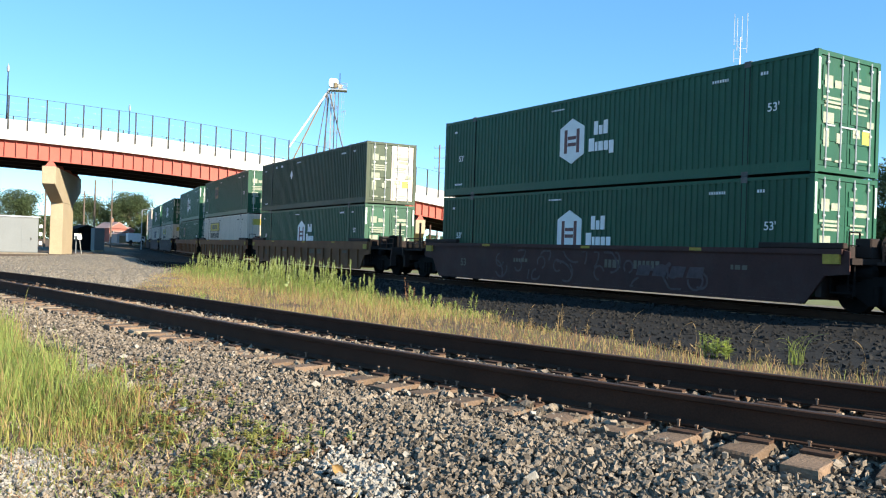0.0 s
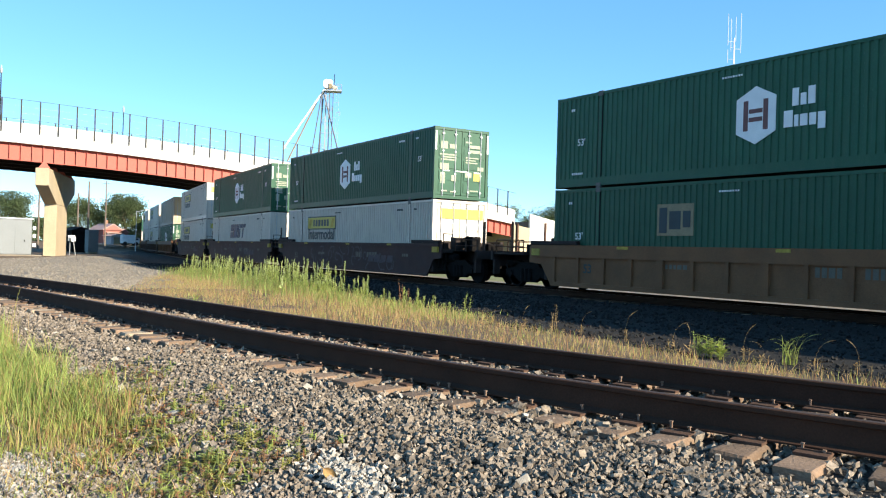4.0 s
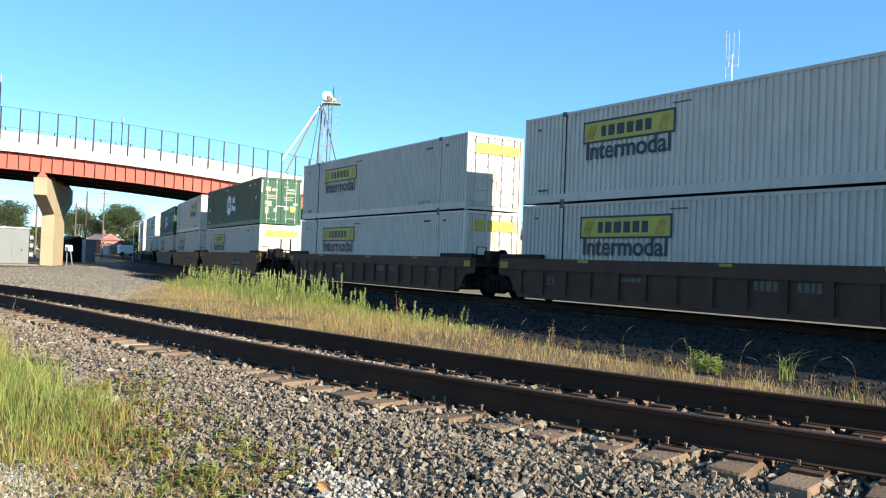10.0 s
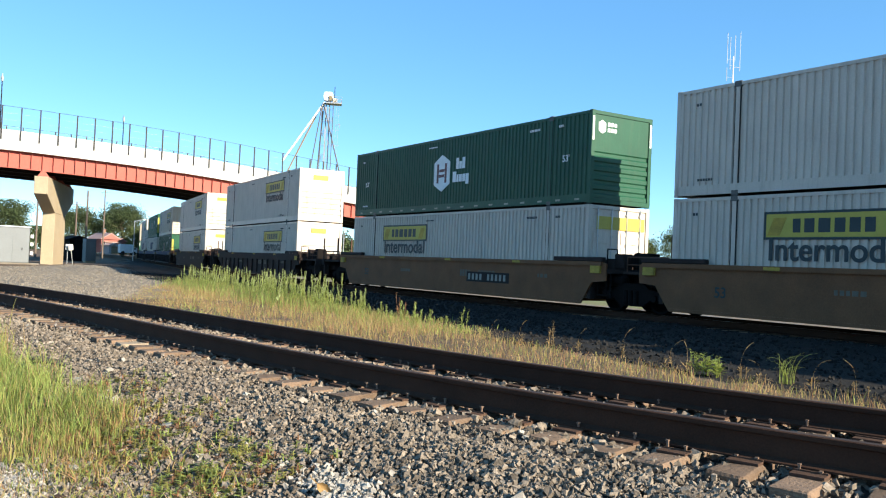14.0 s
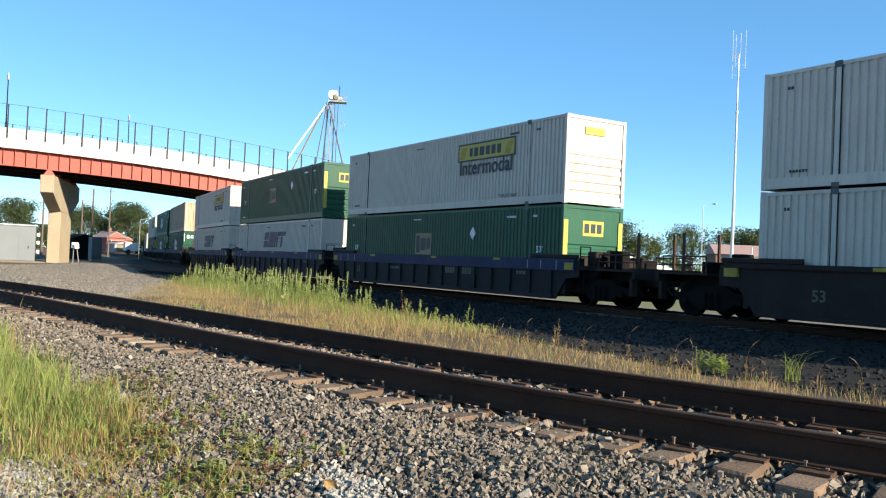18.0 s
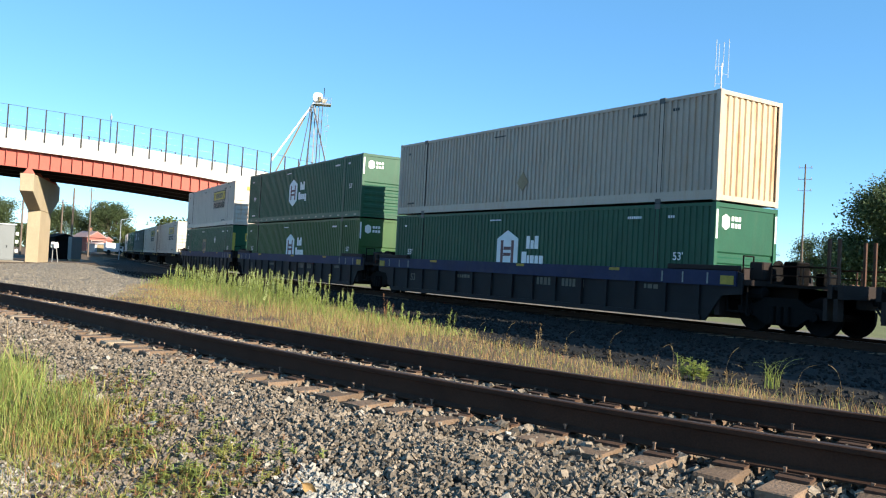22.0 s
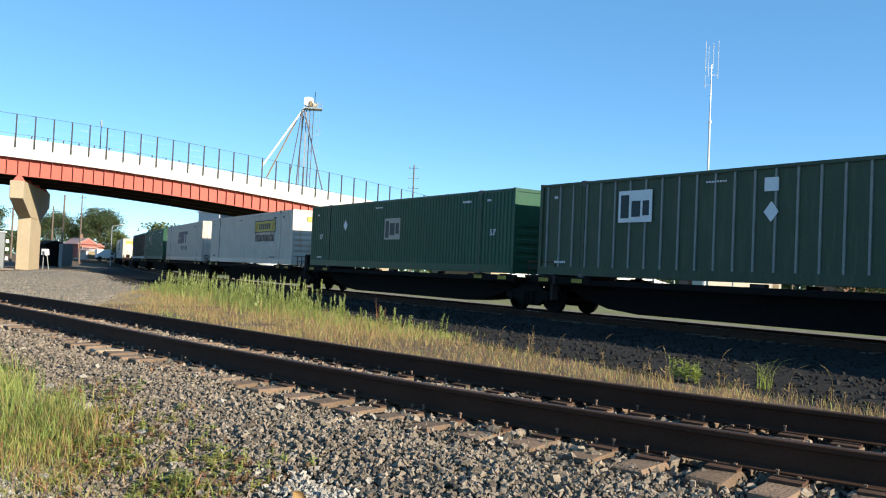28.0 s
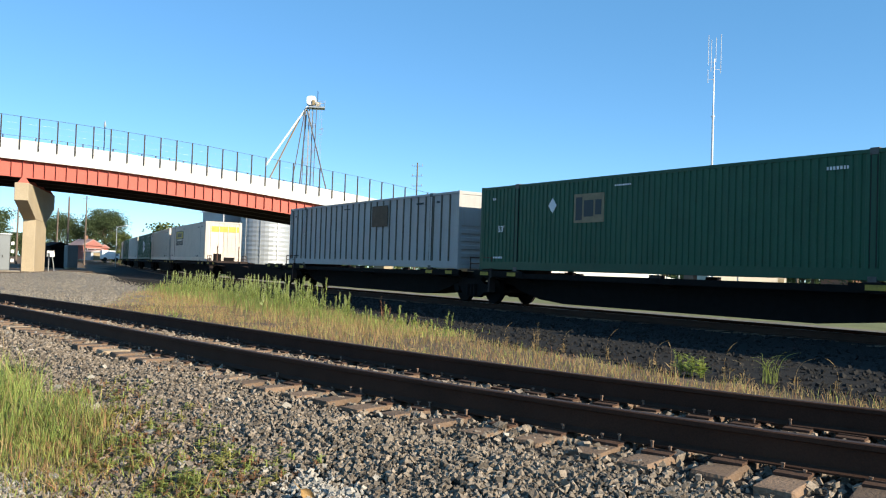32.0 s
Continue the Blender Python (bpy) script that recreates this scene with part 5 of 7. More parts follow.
def stones(name, label, spots, sizes, m, seed):
    """Angular stones at spots (x, y, z), each turned and squashed by chance, in one mesh."""
    r = np.random.RandomState(seed)
    v0, f0 = ico()
    n = len(spots)
    spots = np.array(spots)
    sh = v0[None] + r.uniform(-0.30, 0.30, (n, 8, 3))
    sh = sh * r.uniform(0.38, 1.42, (n, 1, 3)) * np.array(sizes)[:, None, None]
    q = r.normal(size=(n, 4))
    q /= np.linalg.norm(q, axis=1)[:, None]
    w, x, y, z = q.T
    R = np.stack([1 - 2 * (y * y + z * z), 2 * (x * y - z * w), 2 * (x * z + y * w), 2 * (x * y + z * w), 1 - 2 * (x * x + z * z), 2 * (y * z - x * w), 2 * (x * z - y * w), 2 * (y * z + x * w), 1 - 2 * (x * x + y * y)], 1).reshape(n, 3, 3)
    V = np.einsum("nij,nkj->nki", R, sh) + spots[:, None]
    F = (f0[None] + 8 * np.arange(n)[:, None, None]).reshape(-1, 3)
    me = bpy.data.meshes.new(name)
    me.vertices.add(n * 8)
    me.vertices.foreach_set("co", V.reshape(-1).astype(np.float32))
    me.loops.add(len(F) * 3)
    me.loops.foreach_set("vertex_index", F.reshape(-1).astype(np.int32))
    me.polygons.add(len(F))
    me.polygons.foreach_set("loop_start", np.arange(0, len(F) * 3, 3, dtype=np.int32))
    me.materials.append(m)
    me.update(calc_edges=True)
    me.validate()
    me.shade_flat()
    return tagged(new(name, me), label, "stones", kind="stuff")


def near_spot(x, dn):
    m = (near_y(x + 0.05) - near_y(x - 0.05)) / 0.1
    return x, near_y(x) + dn * math.sqrt(1 + m * m)


CHIP_PATCHES = ((-4.85, 2.5, 0.30, 0.085, 600), (-6.6, 0.82, 0.35, 0.14, 1000), (-5.7, 1.9, 0.5, 0.4, 90))


def scatter_ballast():
    r = random.Random(21)
    sp, sz = [], []

    def put(x0, x1, d0, d1, per, r0, r1, lift=0.0, skip=None):
        n = int((x1 - x0) * (d1 - d0) * per)
        for _ in range(n):
            x, dn = r.uniform(x0, x1), r.uniform(d0, d1)
            if skip and skip(x, dn):
                continue
            if -1.46 < dn < -1.1 and r.random() < 0.8:
                continue
            px, py = near_spot(x, dn)
            s = r.uniform(r0, r1) * (1.25 if r.random() < 0.12 else 1)
            sp.append((px, py, ground_z(px, py) + lift + s * r.uniform(-0.2, 1.35)))
            sz.append(s)
    grassy = lambda x, dn: dn < -2.7 and x < -7 and r.random() < 0.55

    def bare(x, dn):
        y = near_spot(x, dn)[1]
        white = ((x + 4.85) / 0.62) ** 2 + ((y - 2.5) / 0.2) ** 2 < 1
        return grassy(x, dn) or (white and r.random() < 0.75)
    put(-9, 2, -4.0, -1.2, 3300, 0.010, 0.0235, 0.0, bare)
    put(-14, -9, -4.0, -1.2, 2400, 0.011, 0.025, 0.0, grassy)
    put(-9, 8, -6.5, -4.0, 240, 0.014, 0.034)
    put(2, 8, -4.0, -1.2, 480, 0.016, 0.034)
    put(-24, -14, -3.6, -1.2, 1100, 0.016, 0.031, 0.0, grassy)
    put(-52, -24, -3.4, -1.2, 260, 0.028, 0.05)
    put(-14, 3, -1.2, 0.8, 420, 0.018, 0.034, -0.012)
    put(-40, -14, -1.2, 0.8, 110, 0.024, 0.042, -0.02)
    put(-14, 3, 0.8, 2.1, 260, 0.02, 0.04)
    put(-40, -14, 0.8, 2.0, 90, 0.026, 0.05)
    stones("ballast_stones", "grey crushed ballast stones along the old track", sp, sz, M_STONE, 1)
    sp, sz = [], []
    for cx, cy, ra, rb, n in CHIP_PATCHES:
        for _ in range(n):
            x, y = cx + r.gauss(0, ra), cy + r.gauss(0, rb)
            s = r.uniform(0.009, 0.024)
            sp.append((x, y, ground_z(x, y) + 0.018 + s * 0.4))
            sz.append(s)
    for _ in range(150):
        x, dn = r.uniform(-16, 0), r.uniform(-3.8, -1.2)
        px, py = near_spot(x, dn)
        s = r.uniform(0.018, 0.04)
        sp.append((px, py, ground_z(px, py) + 0.02 + s * 0.4))
        sz.append(s)
    stones("limestone_chips", "white limestone chips among the ballast", sp, sz, M_LIME, 2)
    sp, sz = [], []
    for _ in range(21000):
        x = r.uniform(-72, -26)
        y = r.uniform(near_y(x) + 1.5, min(float(np.interp(x, _x, _y)) - 7.0, lerp_table(x, ((-40, 30), (-38, 10), (-33, 8.3), (-26, 5.8)))))
        s = r.uniform(0.016, 0.04)
        sp.append((x, y, ground_z(x, y) + s * 0.2))
        sz.append(s)
    stones("gravel_stones", "pale gravel between the two tracks", sp, sz, M_GRAVELST, 3)
    sp, sz = [], []
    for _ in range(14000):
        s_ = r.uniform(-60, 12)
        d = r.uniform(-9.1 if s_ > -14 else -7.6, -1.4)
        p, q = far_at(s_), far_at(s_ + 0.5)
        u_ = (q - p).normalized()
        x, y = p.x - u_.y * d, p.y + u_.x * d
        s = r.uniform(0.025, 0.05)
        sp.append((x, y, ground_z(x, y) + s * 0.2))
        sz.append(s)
    stones("main_line_ballast", "dark ballast stones beside the main line, shade in their colour", sp, sz, M_FARST, 4)


M_GRAVELST = mat("pale_gravel_stones", (0.21, 0.182, 0.145), 0.9, 0, 9, 0.25, 50, 0.3, island=0.3)
# the stones' dark colour includes the shade beside the train
M_FARST = mat("shade_dark_gravel_stones", (0.018, 0.017, 0.016), 0.9, 0, 9, 0.25, 50, 0.3, island=0.35)
scatter_ballast()

# ------------------------------------------------------------------ grass and weeds
M_GRASS = mat("fresh_grass", (0.31, 0.38, 0.10), 0.6, 0, 3, 0.3, 20, 0, island=0.35, trans=0.45)
M_YELGRASS = mat("yellowing_grass", (0.37, 0.34, 0.10), 0.6, 0, 3, 0.3, 20, 0, island=0.35, trans=0.45)
M_STRAW = mat("dry_straw_grass", (0.44, 0.31, 0.145), 0.7, 0, 3, 0.25, 20, 0, island=0.35, trans=0.4)
M_REDDRY = mat("reddish_dry_stems", (0.33, 0.17, 0.085), 0.7, 0, 3, 0.25, 20, 0, island=0.35, trans=0.3)
M_LEAF = mat("weed_leaves", (0.37, 0.42, 0.12), 0.55, 0, 3, 0.3, 20, 0, island=0.4, trans=0.5)
M_SEED = mat("pale_seed_heads", (0.52, 0.56, 0.25), 0.7, 0, 3, 0.25, 20, 0, island=0.3, trans=0.4)


def blades(name, label, spots, m, seed, category="grass"):
    """Curved tapering blades; spots are (x, y, z, height, width, lean)."""
    r = random.Random(seed)
    verts, faces = [], []
    for x, y, z, h, w, lean in spots:
        a_ = r.uniform(0, 2 * math.pi)
        b_ = r.uniform(0, 2 * math.pi)
        dx, dy = math.cos(a_) * lean * h, math.sin(a_) * lean * h
        ux, uy = math.cos(b_) * w / 2, math.sin(b_) * w / 2
        i = len(verts)
        for t, k in ((0, 1.0), (0.4, 0.85), (0.75, 0.55)):
            cx, cy, cz = x + dx * t * t, y + dy * t * t, z + h * t * (1 - 0.25 * lean * t)
            verts.append((cx - ux * k, cy - uy * k, cz))
            verts.append((cx + ux * k, cy + uy * k, cz))
        verts.append((x + dx, y + dy, z + h * (1 - 0.25 * lean)))
        faces += [(i, i + 1, i + 3, i + 2), (i + 2, i + 3, i + 5, i + 4), (i + 4, i + 5, i + 6)]
    return tagged(new(name, mesh(name, verts, faces, m)), label, category, kind="stuff")


def build_grass():
    r = random.Random(5)
    green, straw, red, yellow = [], [], [], []

    def edge(x):  # far edge of the grass patch beside the camera
        return lerp_table(x, ((-19, 0.9), (-14, 1.25), (-11, 1.35), (-9, 1.75), (-7.5, 1.8), (-6.2, 1.55), (-5.5, 1.3)))
    for _ in range(520):  # tufts
        cx = r.uniform(-17, -6.3)
        d = abs(r.gauss(0, 0.75))
        cy = edge(cx) - d - 0.05
        if noise.noise((cx * 0.9, cy * 0.9, 4)) < -0.3:
            continue
        tall_ = lerp_table(cx, ((-9.2, 1.0), (-8.2, 0.72), (-7.2, 0.36), (-6.3, 0.22))) * r.uniform(0.55, 1.05)
        lush = r.random() < lerp_table(cx, ((-9, 0.86), (-7.5, 0.4), (-6.3, 0.25)))
        sway = r.uniform(0.1, 0.45)
        for _ in range(int(r.uniform(28, 75))):
            x, y = cx + r.gauss(0, 0.13), cy + r.gauss(0, 0.13)
            h = tall_ * r.uniform(0.16, 0.6)
            k = r.random()
            s = (x, y, ground_z(x, y) - 0.01, h, r.uniform(0.004, 0.010), sway * r.uniform(0.4, 1.8))
            (yellow if k < (0.14 if lush else 0.45) else straw if k > (0.92 if lush else 0.72) else green if lush or k < 0.6 else red).append(s)
    for _ in range(5200):  # short matted growth under and before the tufts
        x = r.uniform(-15, -5.4)
        y = edge(x) + 0.15 - abs(r.gauss(0, 1.0))
        if noise.noise((x * 1.6, y * 1.6, 14)) < -0.05:
            continue
        s = (x, y, ground_z(x, y), r.uniform(0.05, 0.17), r.uniform(0.005, 0.012), r.uniform(0.4, 1.1))
        r.choice((green, yellow, yellow, straw, straw, red)).append(s)
    for _ in range(1500):  # straggling weeds between patch and ballast
        x = r.uniform(-9.5, -4.4)
        y = lerp_table(x, ((-9.5, 1.9), (-7, 1.9), (-5.5, 2.1), (-4.4, 1.9))) + r.gauss(0, 0.28) - 0.3
        if noise.noise((x * 2.1, y * 2.1, 24)) < 0.02:
            continue
        s = (x, y, ground_z(x, y), r.uniform(0.05, 0.2), r.uniform(0.005, 0.012), r.uniform(0.3, 1.0))
        r.choice((green, yellow, yellow, straw, red)).append(s)
    for x0, y0 in ((-11.4, 1.86), (-8.25, 1.66), (-8.3, 1.72), (-12.3, 1.6), (-9.9, 1.5)):  # lone bleached stalks
        straw.append((x0, y0, ground_z(x0, y0), r.uniform(0.4, 0.62), 0.006, 0.08))
    for _ in range(72000):  # dry strip behind the old track
        x = r.uniform(-40, 1)
        lo_, hi_ = max(near_y(x) + 2.0, lerp_table(x, ((-44, 11.6), (-38.6, 9.6), (-33, 8.0), (-28, 6.4), (-24, 3.0)))), lerp_table(x, ((-37, 11.4), (-24, 11.3), (-18, 11.2), (-14, 10.55), (-10, 10.1), (-8, 9.9), (-6, 10.0), (1, 10.1)))
        if x > -14 and r.random() < 0.38:
            continue
        t = r.random() ** 1.05
        y = lo_ + (hi_ - lo_) * t + 0.25 * noise.noise((x * 0.8, 0, 2))
        if noise.noise((x * 0.7, y * 0.7, 9)) < -0.34 or (x < -30 and r.random() < (-30 - x) / 10):
            continue
        h = r.uniform(0.05, 0.2) * (1.3 if x < -14 else 0.85) * (0.35 + 1.0 * t)
        if t < 0.3 and r.random() < 0.55 - t:
            continue
        s = (x, y, ground_z(x, y) - 0.01, h, r.uniform(0.004, 0.009), r.uniform(0.1, 0.6))
        k = r.random()
        dry_ = 0.40 - 0.25 * t if x > -14 else 0.30 - 0.2 * t
        (red if k < dry_ else straw if k < 0.72 else yellow if k < 0.9 else green).append(s)
    for _ in range(9000):  # taller green growth further along
        x = r.uniform(-40.5, -15)
        y = lerp_table(x, ((-45, 12.4), (-38, 11.8), (-24, 10.8), (-15, 10.5))) + r.gauss(0, 0.55)
        h = r.uniform(0.2, 0.55) * lerp_table(x, ((-45, 0.6), (-40, 1.0), (-24, 0.9), (-20, 0.5), (-15, 0.3)))
        s = (x, y, ground_z(x, y) - 0.01, h, r.uniform(0.008, 0.016), r.uniform(0.1, 0.35))
        (green if r.random() < 0.75 else straw).append(s)
    blades("green_grass", "fresh green grass beside the old track", green, M_GRASS, 1)
    blades("yellowing_grass", "yellow-green half-dry grass beside the old track", yellow, M_YELGRASS, 4)
    blades("dry_grass", "dry straw-coloured grass along the track", straw, M_STRAW, 2)
    blades("reddish_grass", "reddish dry stems along the track", red, M_REDDRY, 3)


build_grass()


def leafy_stem(verts, faces, r, base, h, leaf, n, spread, head=0.0):
    """One upright stem with narrow leaves up its height; head: share of height that is a seed head."""
    x, y, z = base
    lx, ly = r.gauss(0, 0.05) * h, r.gauss(0, 0.05) * h
    i = len(verts)
    w = 0.006
    verts += [(x - w, y, z), (x + w, y, z), (x + lx + w * 0.5, y + ly, z + h), (x + lx - w * 0.5, y + ly, z + h), (x, y - w, z), (x, y + w, z), (x + lx, y + ly + w * 0.5, z + h), (x + lx, y + ly - w * 0.5, z + h)]
    faces += [(i, i + 1, i + 2, i + 3), (i + 4, i + 5, i + 6, i + 7)]
    for _ in range(n):
        t = r.uniform(0.15, 1.0)
        a_ = r.uniform(0, 2 * math.pi)
        ln = leaf * r.uniform(0.6, 1.2) * (1 - 0.55 * t if not head or t < 1 - head else 0.35)
        up = r.uniform(0.1, 0.8)
        p = Vector((x + lx * t, y + ly * t, z + h * t))
        d = Vector((math.cos(a_) * spread, math.sin(a_) * spread, up)).normalized() * ln
        s = d.cross(Vector((0, 0, 1))).normalized() * ln * 0.17
        i = len(verts)
        m_ = p + d * 0.5 + Vector((0, 0, ln * 0.05))
        verts += [tuple(p), tuple(m_ + s), tuple(p + d), tuple(m_ - s)]
        faces.append((i, i + 1, i + 2, i + 3))


def build_weeds():
    r = random.Random(8)
    verts, faces, hv, hf = [], [], [], []
    for _ in range(330):
        x = r.uniform(-40, -17) if r.random() < 0.4 else r.uniform(-37, -22)
        px, py = x, lerp_table(x, ((-44, 12.2), (-38, 11.9), (-24, 11.2), (-17, 11.0))) + r.gauss(0, 0.4)
        h = (r.uniform(0.4, 0.8) if r.random() < 0.7 else r.uniform(0.8, 1.1)) * lerp_table(x, ((-44, 0.7), (-38, 1.0), (-24, 1.0), (-20, 0.55), (-17, 0.35)))
        z = ground_z(px, py)
        leafy_stem(verts, faces, r, (px, py, z), h, 0.12, 36, 0.4)
        leafy_stem(hv, hf, r, (px, py, z + h * 0.72), h * 0.32, 0.07, 40, 0.6)
    tagged(new("tall_weeds", mesh("tall_weeds", verts, faces, M_LEAF)), "tall green leafy weeds between the tracks", "weeds", kind="stuff")
    tagged(new("weed_heads", mesh("weed_heads", hv, hf, M_SEED)), "pale seed heads on the tall weeds", "weeds", kind="stuff")
    # low leafy growth between the grass and the ballast
    lv, lf, yv, yf, dv, df_ = [], [], [], [], [], []
    for _ in range(1500):
        x = r.uniform(-9.2, -5.3)
        y = lerp_table(x, ((-9.2, 1.75), (-8, 1.65), (-7, 1.7), (-6.3, 1.85), (-5.3, 1.9))) + r.gauss(0.05, 0.32)
        if noise.noise((x * 2.3, y * 2.3, 31)) < -0.12:
            continue
        kind_ = r.random()
        v_, f_ = (lv, lf) if kind_ < 0.4 else (yv, yf) if kind_ < 0.75 else (dv, df_)
        leafy_stem(v_, f_, r, (x, y, ground_z(x, y)), r.uniform(0.025, 0.10), 0.075, 12, 2.4)
    for name, v_, f_, m_, label in (("low_weeds", lv, lf, M_LEAF, "low green weeds at the edge of the ballast"), ("yellowing_weeds", yv, yf, M_YELGRASS, "low yellowing weeds at the edge of the ballast"), ("dry_weeds", dv, df_, M_REDDRY, "low dry brown weeds at the edge of the ballast")):
        tagged(new(name, mesh(name, v_, f_, m_)), label, "weeds", kind="stuff")
    # single plants that stand out
    def plant(x, y, h, stems, m, label, leaf=0.2, n=22, spread=0.9):
        v, f = [], []
        z = ground_z(x, y)
        for _ in range(stems):
            leafy_stem(v, f, r, (x + r.gauss(0, 0.08), y + r.gauss(0, 0.08), z), h * r.uniform(0.55, 1.0), leaf, n, spread)
        tagged(new("weed_plant", mesh("weed_plant", v, f, m)), label, "weed", "single weeds")
    plant(-8.45, 10.3, 0.40, 11, M_LEAF, "low bushy green weed at the edge of the strip", 0.13, 26, 1.3)
    plant(-8.2, 10.35, 0.34, 7, M_LEAF, "low bushy green weed with paler leaves", 0.2, 16, 1.4)
    plant(-18.9, 11.2, 0.8, 3, M_REDDRY, "dry brown weed stalk in the strip", 0.12, 20)
    plant(-15.4, 10.8, 0.6, 4, M_LEAF, "thin green weed stalk in the strip", 0.12, 14)
    plant(-17.3, 5.3, 0.32, 7, M_LEAF, "small green weed between the rails", 0.14, 14, 1.2)
    plant(-24.4, 10.2, 1.15, 1, M_SEED, "lone tall weed with a pale head", 0.16, 30, 0.6)
    plant(-12.2, 10.6, 0.55, 4, M_STRAW, "dry grass stalk in the strip", 0.1, 10)
    def stalk(v, f, x, y, z, h, a_, bend, w0, head):
        """A stalk that bows over at its tip; head: a slim drooping seed head."""
        prev = None
        for i in range(13):
            t = i / 12
            out = bend * h * t ** 3
            px, py = x + out * math.cos(a_), y + out * math.sin(a_)
            pz = z + h * (t - bend * 0.75 * max(0, t - 0.55) ** 2 * 2.2)
            wv = w0 * (1 - 0.7 * t)
            if head and t > 0.74:
                wv = 0.007 * math.sin((t - 0.72) / 0.30 * math.pi) + 0.0015
            b = len(v)
            v += [(px - wv, py, pz), (px + wv, py, pz), (px, py - wv, pz), (px, py + wv, pz)]
            if prev is not None:
                f += [(prev, prev + 1, b + 1, b), (prev + 2, prev + 3, b + 3, b + 2)]
            prev = b
    for x, y, h, a_, bend in ((-10.5, 10.7, 0.62, 0.5, 0.35), (-9.35, 10.6, 0.55, 0.9, 0.5), (-9.1, 10.75, 0.5, 2.6, 0.4), (-8.0, 10.6, 0.62, 0.4, 0.3), (-7.55, 10.5, 0.4, 3.0, 0.8), (-6.9, 10.7, 0.5, 0.6, 0.5), (-11.6, 10.7, 0.5, 0.5, 0.4), (-13.2, 10.6, 0.5, 1.0, 0.3), (-14.4, 10.8, 0.45, 0.4, 0.4), (-6.2, 10.6, 0.55, 2.8, 0.5)):
        v, f = [], []
        stalk(v, f, x, y, ground_z(x, y), h, a_, bend, 0.0022, True)
        for _ in range(3):
            leafy_stem(v, f, r, (x + r.gauss(0, 0.04), y + r.gauss(0, 0.04), ground_z(x, y)), h * 0.3, 0.14, 3, 0.8)
        tagged(new("nodding_grass", mesh("nodding_grass", v, f, M_STRAW)), "single nodding grass stalk with a slim seed head", "grass", "nodding stalks")
    v, f = [], []
    for _ in range(26):  # one large arching clump
        x, y = -7.35 + r.gauss(0, 0.05), 10.75 + r.gauss(0, 0.05)
        stalk(v, f, x, y, ground_z(x, y), r.uniform(0.3, 0.62), r.uniform(0, 2 * math.pi), r.uniform(0.4, 1.1), 0.005, r.random() < 0.15)
    tagged(new("grass_clump", mesh("grass_clump", v, f, M_LEAF)), "arching clump of coarse green grass at the strip's edge", "grass")


build_weeds()

# ------------------------------------------------------------------ trees
M_BARK = mat("grey_brown_bark", (0.11, 0.085, 0.06), 0.9, 0, 4, 0.4, 30, 0.6)
M_CROWN = mat("tree_leaves", (0.085, 0.115, 0.048), 0.55, 0, 1, 0.35, 10, 0, island=0.45, trans=0.35)
M_CROWN2 = mat("yellowish_tree_leaves", (0.115, 0.14, 0.045), 0.55, 0, 1, 0.35, 10, 0, island=0.45, trans=0.35)


def tree(x, y, h, spread, leaves, size, seed, label, m=None, z=-0.5):
    r = random.Random(seed)
    t = thing("tree", label, "tree", "trees around the railway", Matrix.Translation((x, y, z)))
    bm = bmesh.new()
    rod(bm, (0, 0, 0), (r.uniform(-0.2, 0.2), 0, h * 0.35), h * 0.03, 8, h * 0.02)
    tips = []
    for i in range(11):
        a_ = r.uniform(0, 2 * math.pi)
        z0 = h * r.uniform(0.18, 0.42)
        k = r.uniform(0.35, 0.95)
        tip = (math.cos(a_) * spread * k * 0.8, math.sin(a_) * spread * k * 0.8, h * (0.42 + 0.5 * (1 - k * k * 0.7) * r.uniform(0.75, 1.0)))
        rod(bm, (0, 0, z0), tip, h * 0.012, 5, h * 0.003)
        tips.append(tip)
        for _ in range(2):
            tip2 = tuple(c + r.gauss(0, spread * 0.2) for c in tip)
            rod(bm, tuple(0.5 * c for c in tip[:2]) + ((z0 + tip[2]) / 2,), tip2, h * 0.006, 4, h * 0.002)
            tips.append(tip2)
    tips.append((0, 0, h * 0.86))
    for i in range(16):  # low boughs that hide the trunk
        a_ = 2 * math.pi * i / 9.0
        k = r.uniform(0.45, 0.85) * spread
        tips.append((math.cos(a_) * k, math.sin(a_) * k, h * r.uniform(0.12, 0.62)))
        rod(bm, (0, 0, h * 0.18), tips[-1], h * 0.008, 4, h * 0.002)
    part("trunk", done(bm, "trunk", M_BARK), t, "grey-brown trunk and limbs")
    verts, faces = [], []
    for i in range(leaves):
        c = tips[i % len(tips)]
        rr = spread * 0.165
        p = Vector((c[0] + r.gauss(0, rr), c[1] + r.gauss(0, rr), c[2] + r.gauss(0, rr * 0.75)))
        if p.z > h:
            p.z = h - abs(r.gauss(0, 0.1)) * h
        if p.z < h * 0.03:
            continue
        u = Vector((r.gauss(0, 1), r.gauss(0, 1), r.gauss(0, 0.6))).normalized() * size * r.uniform(0.6, 1.3)
        w = u.cross(Vector((r.gauss(0, 1), r.gauss(0, 1), r.gauss(0, 1)))).normalized() * size * 0.55
        b = len(verts)
        verts += [tuple(p - u), tuple(p + w), tuple(p + u), tuple(p - w)]
        faces.append((b, b + 1, b + 2, b + 3))
    part("crown", mesh("crown", verts, faces, m or M_CROWN), t, "leafy crown")
    return t


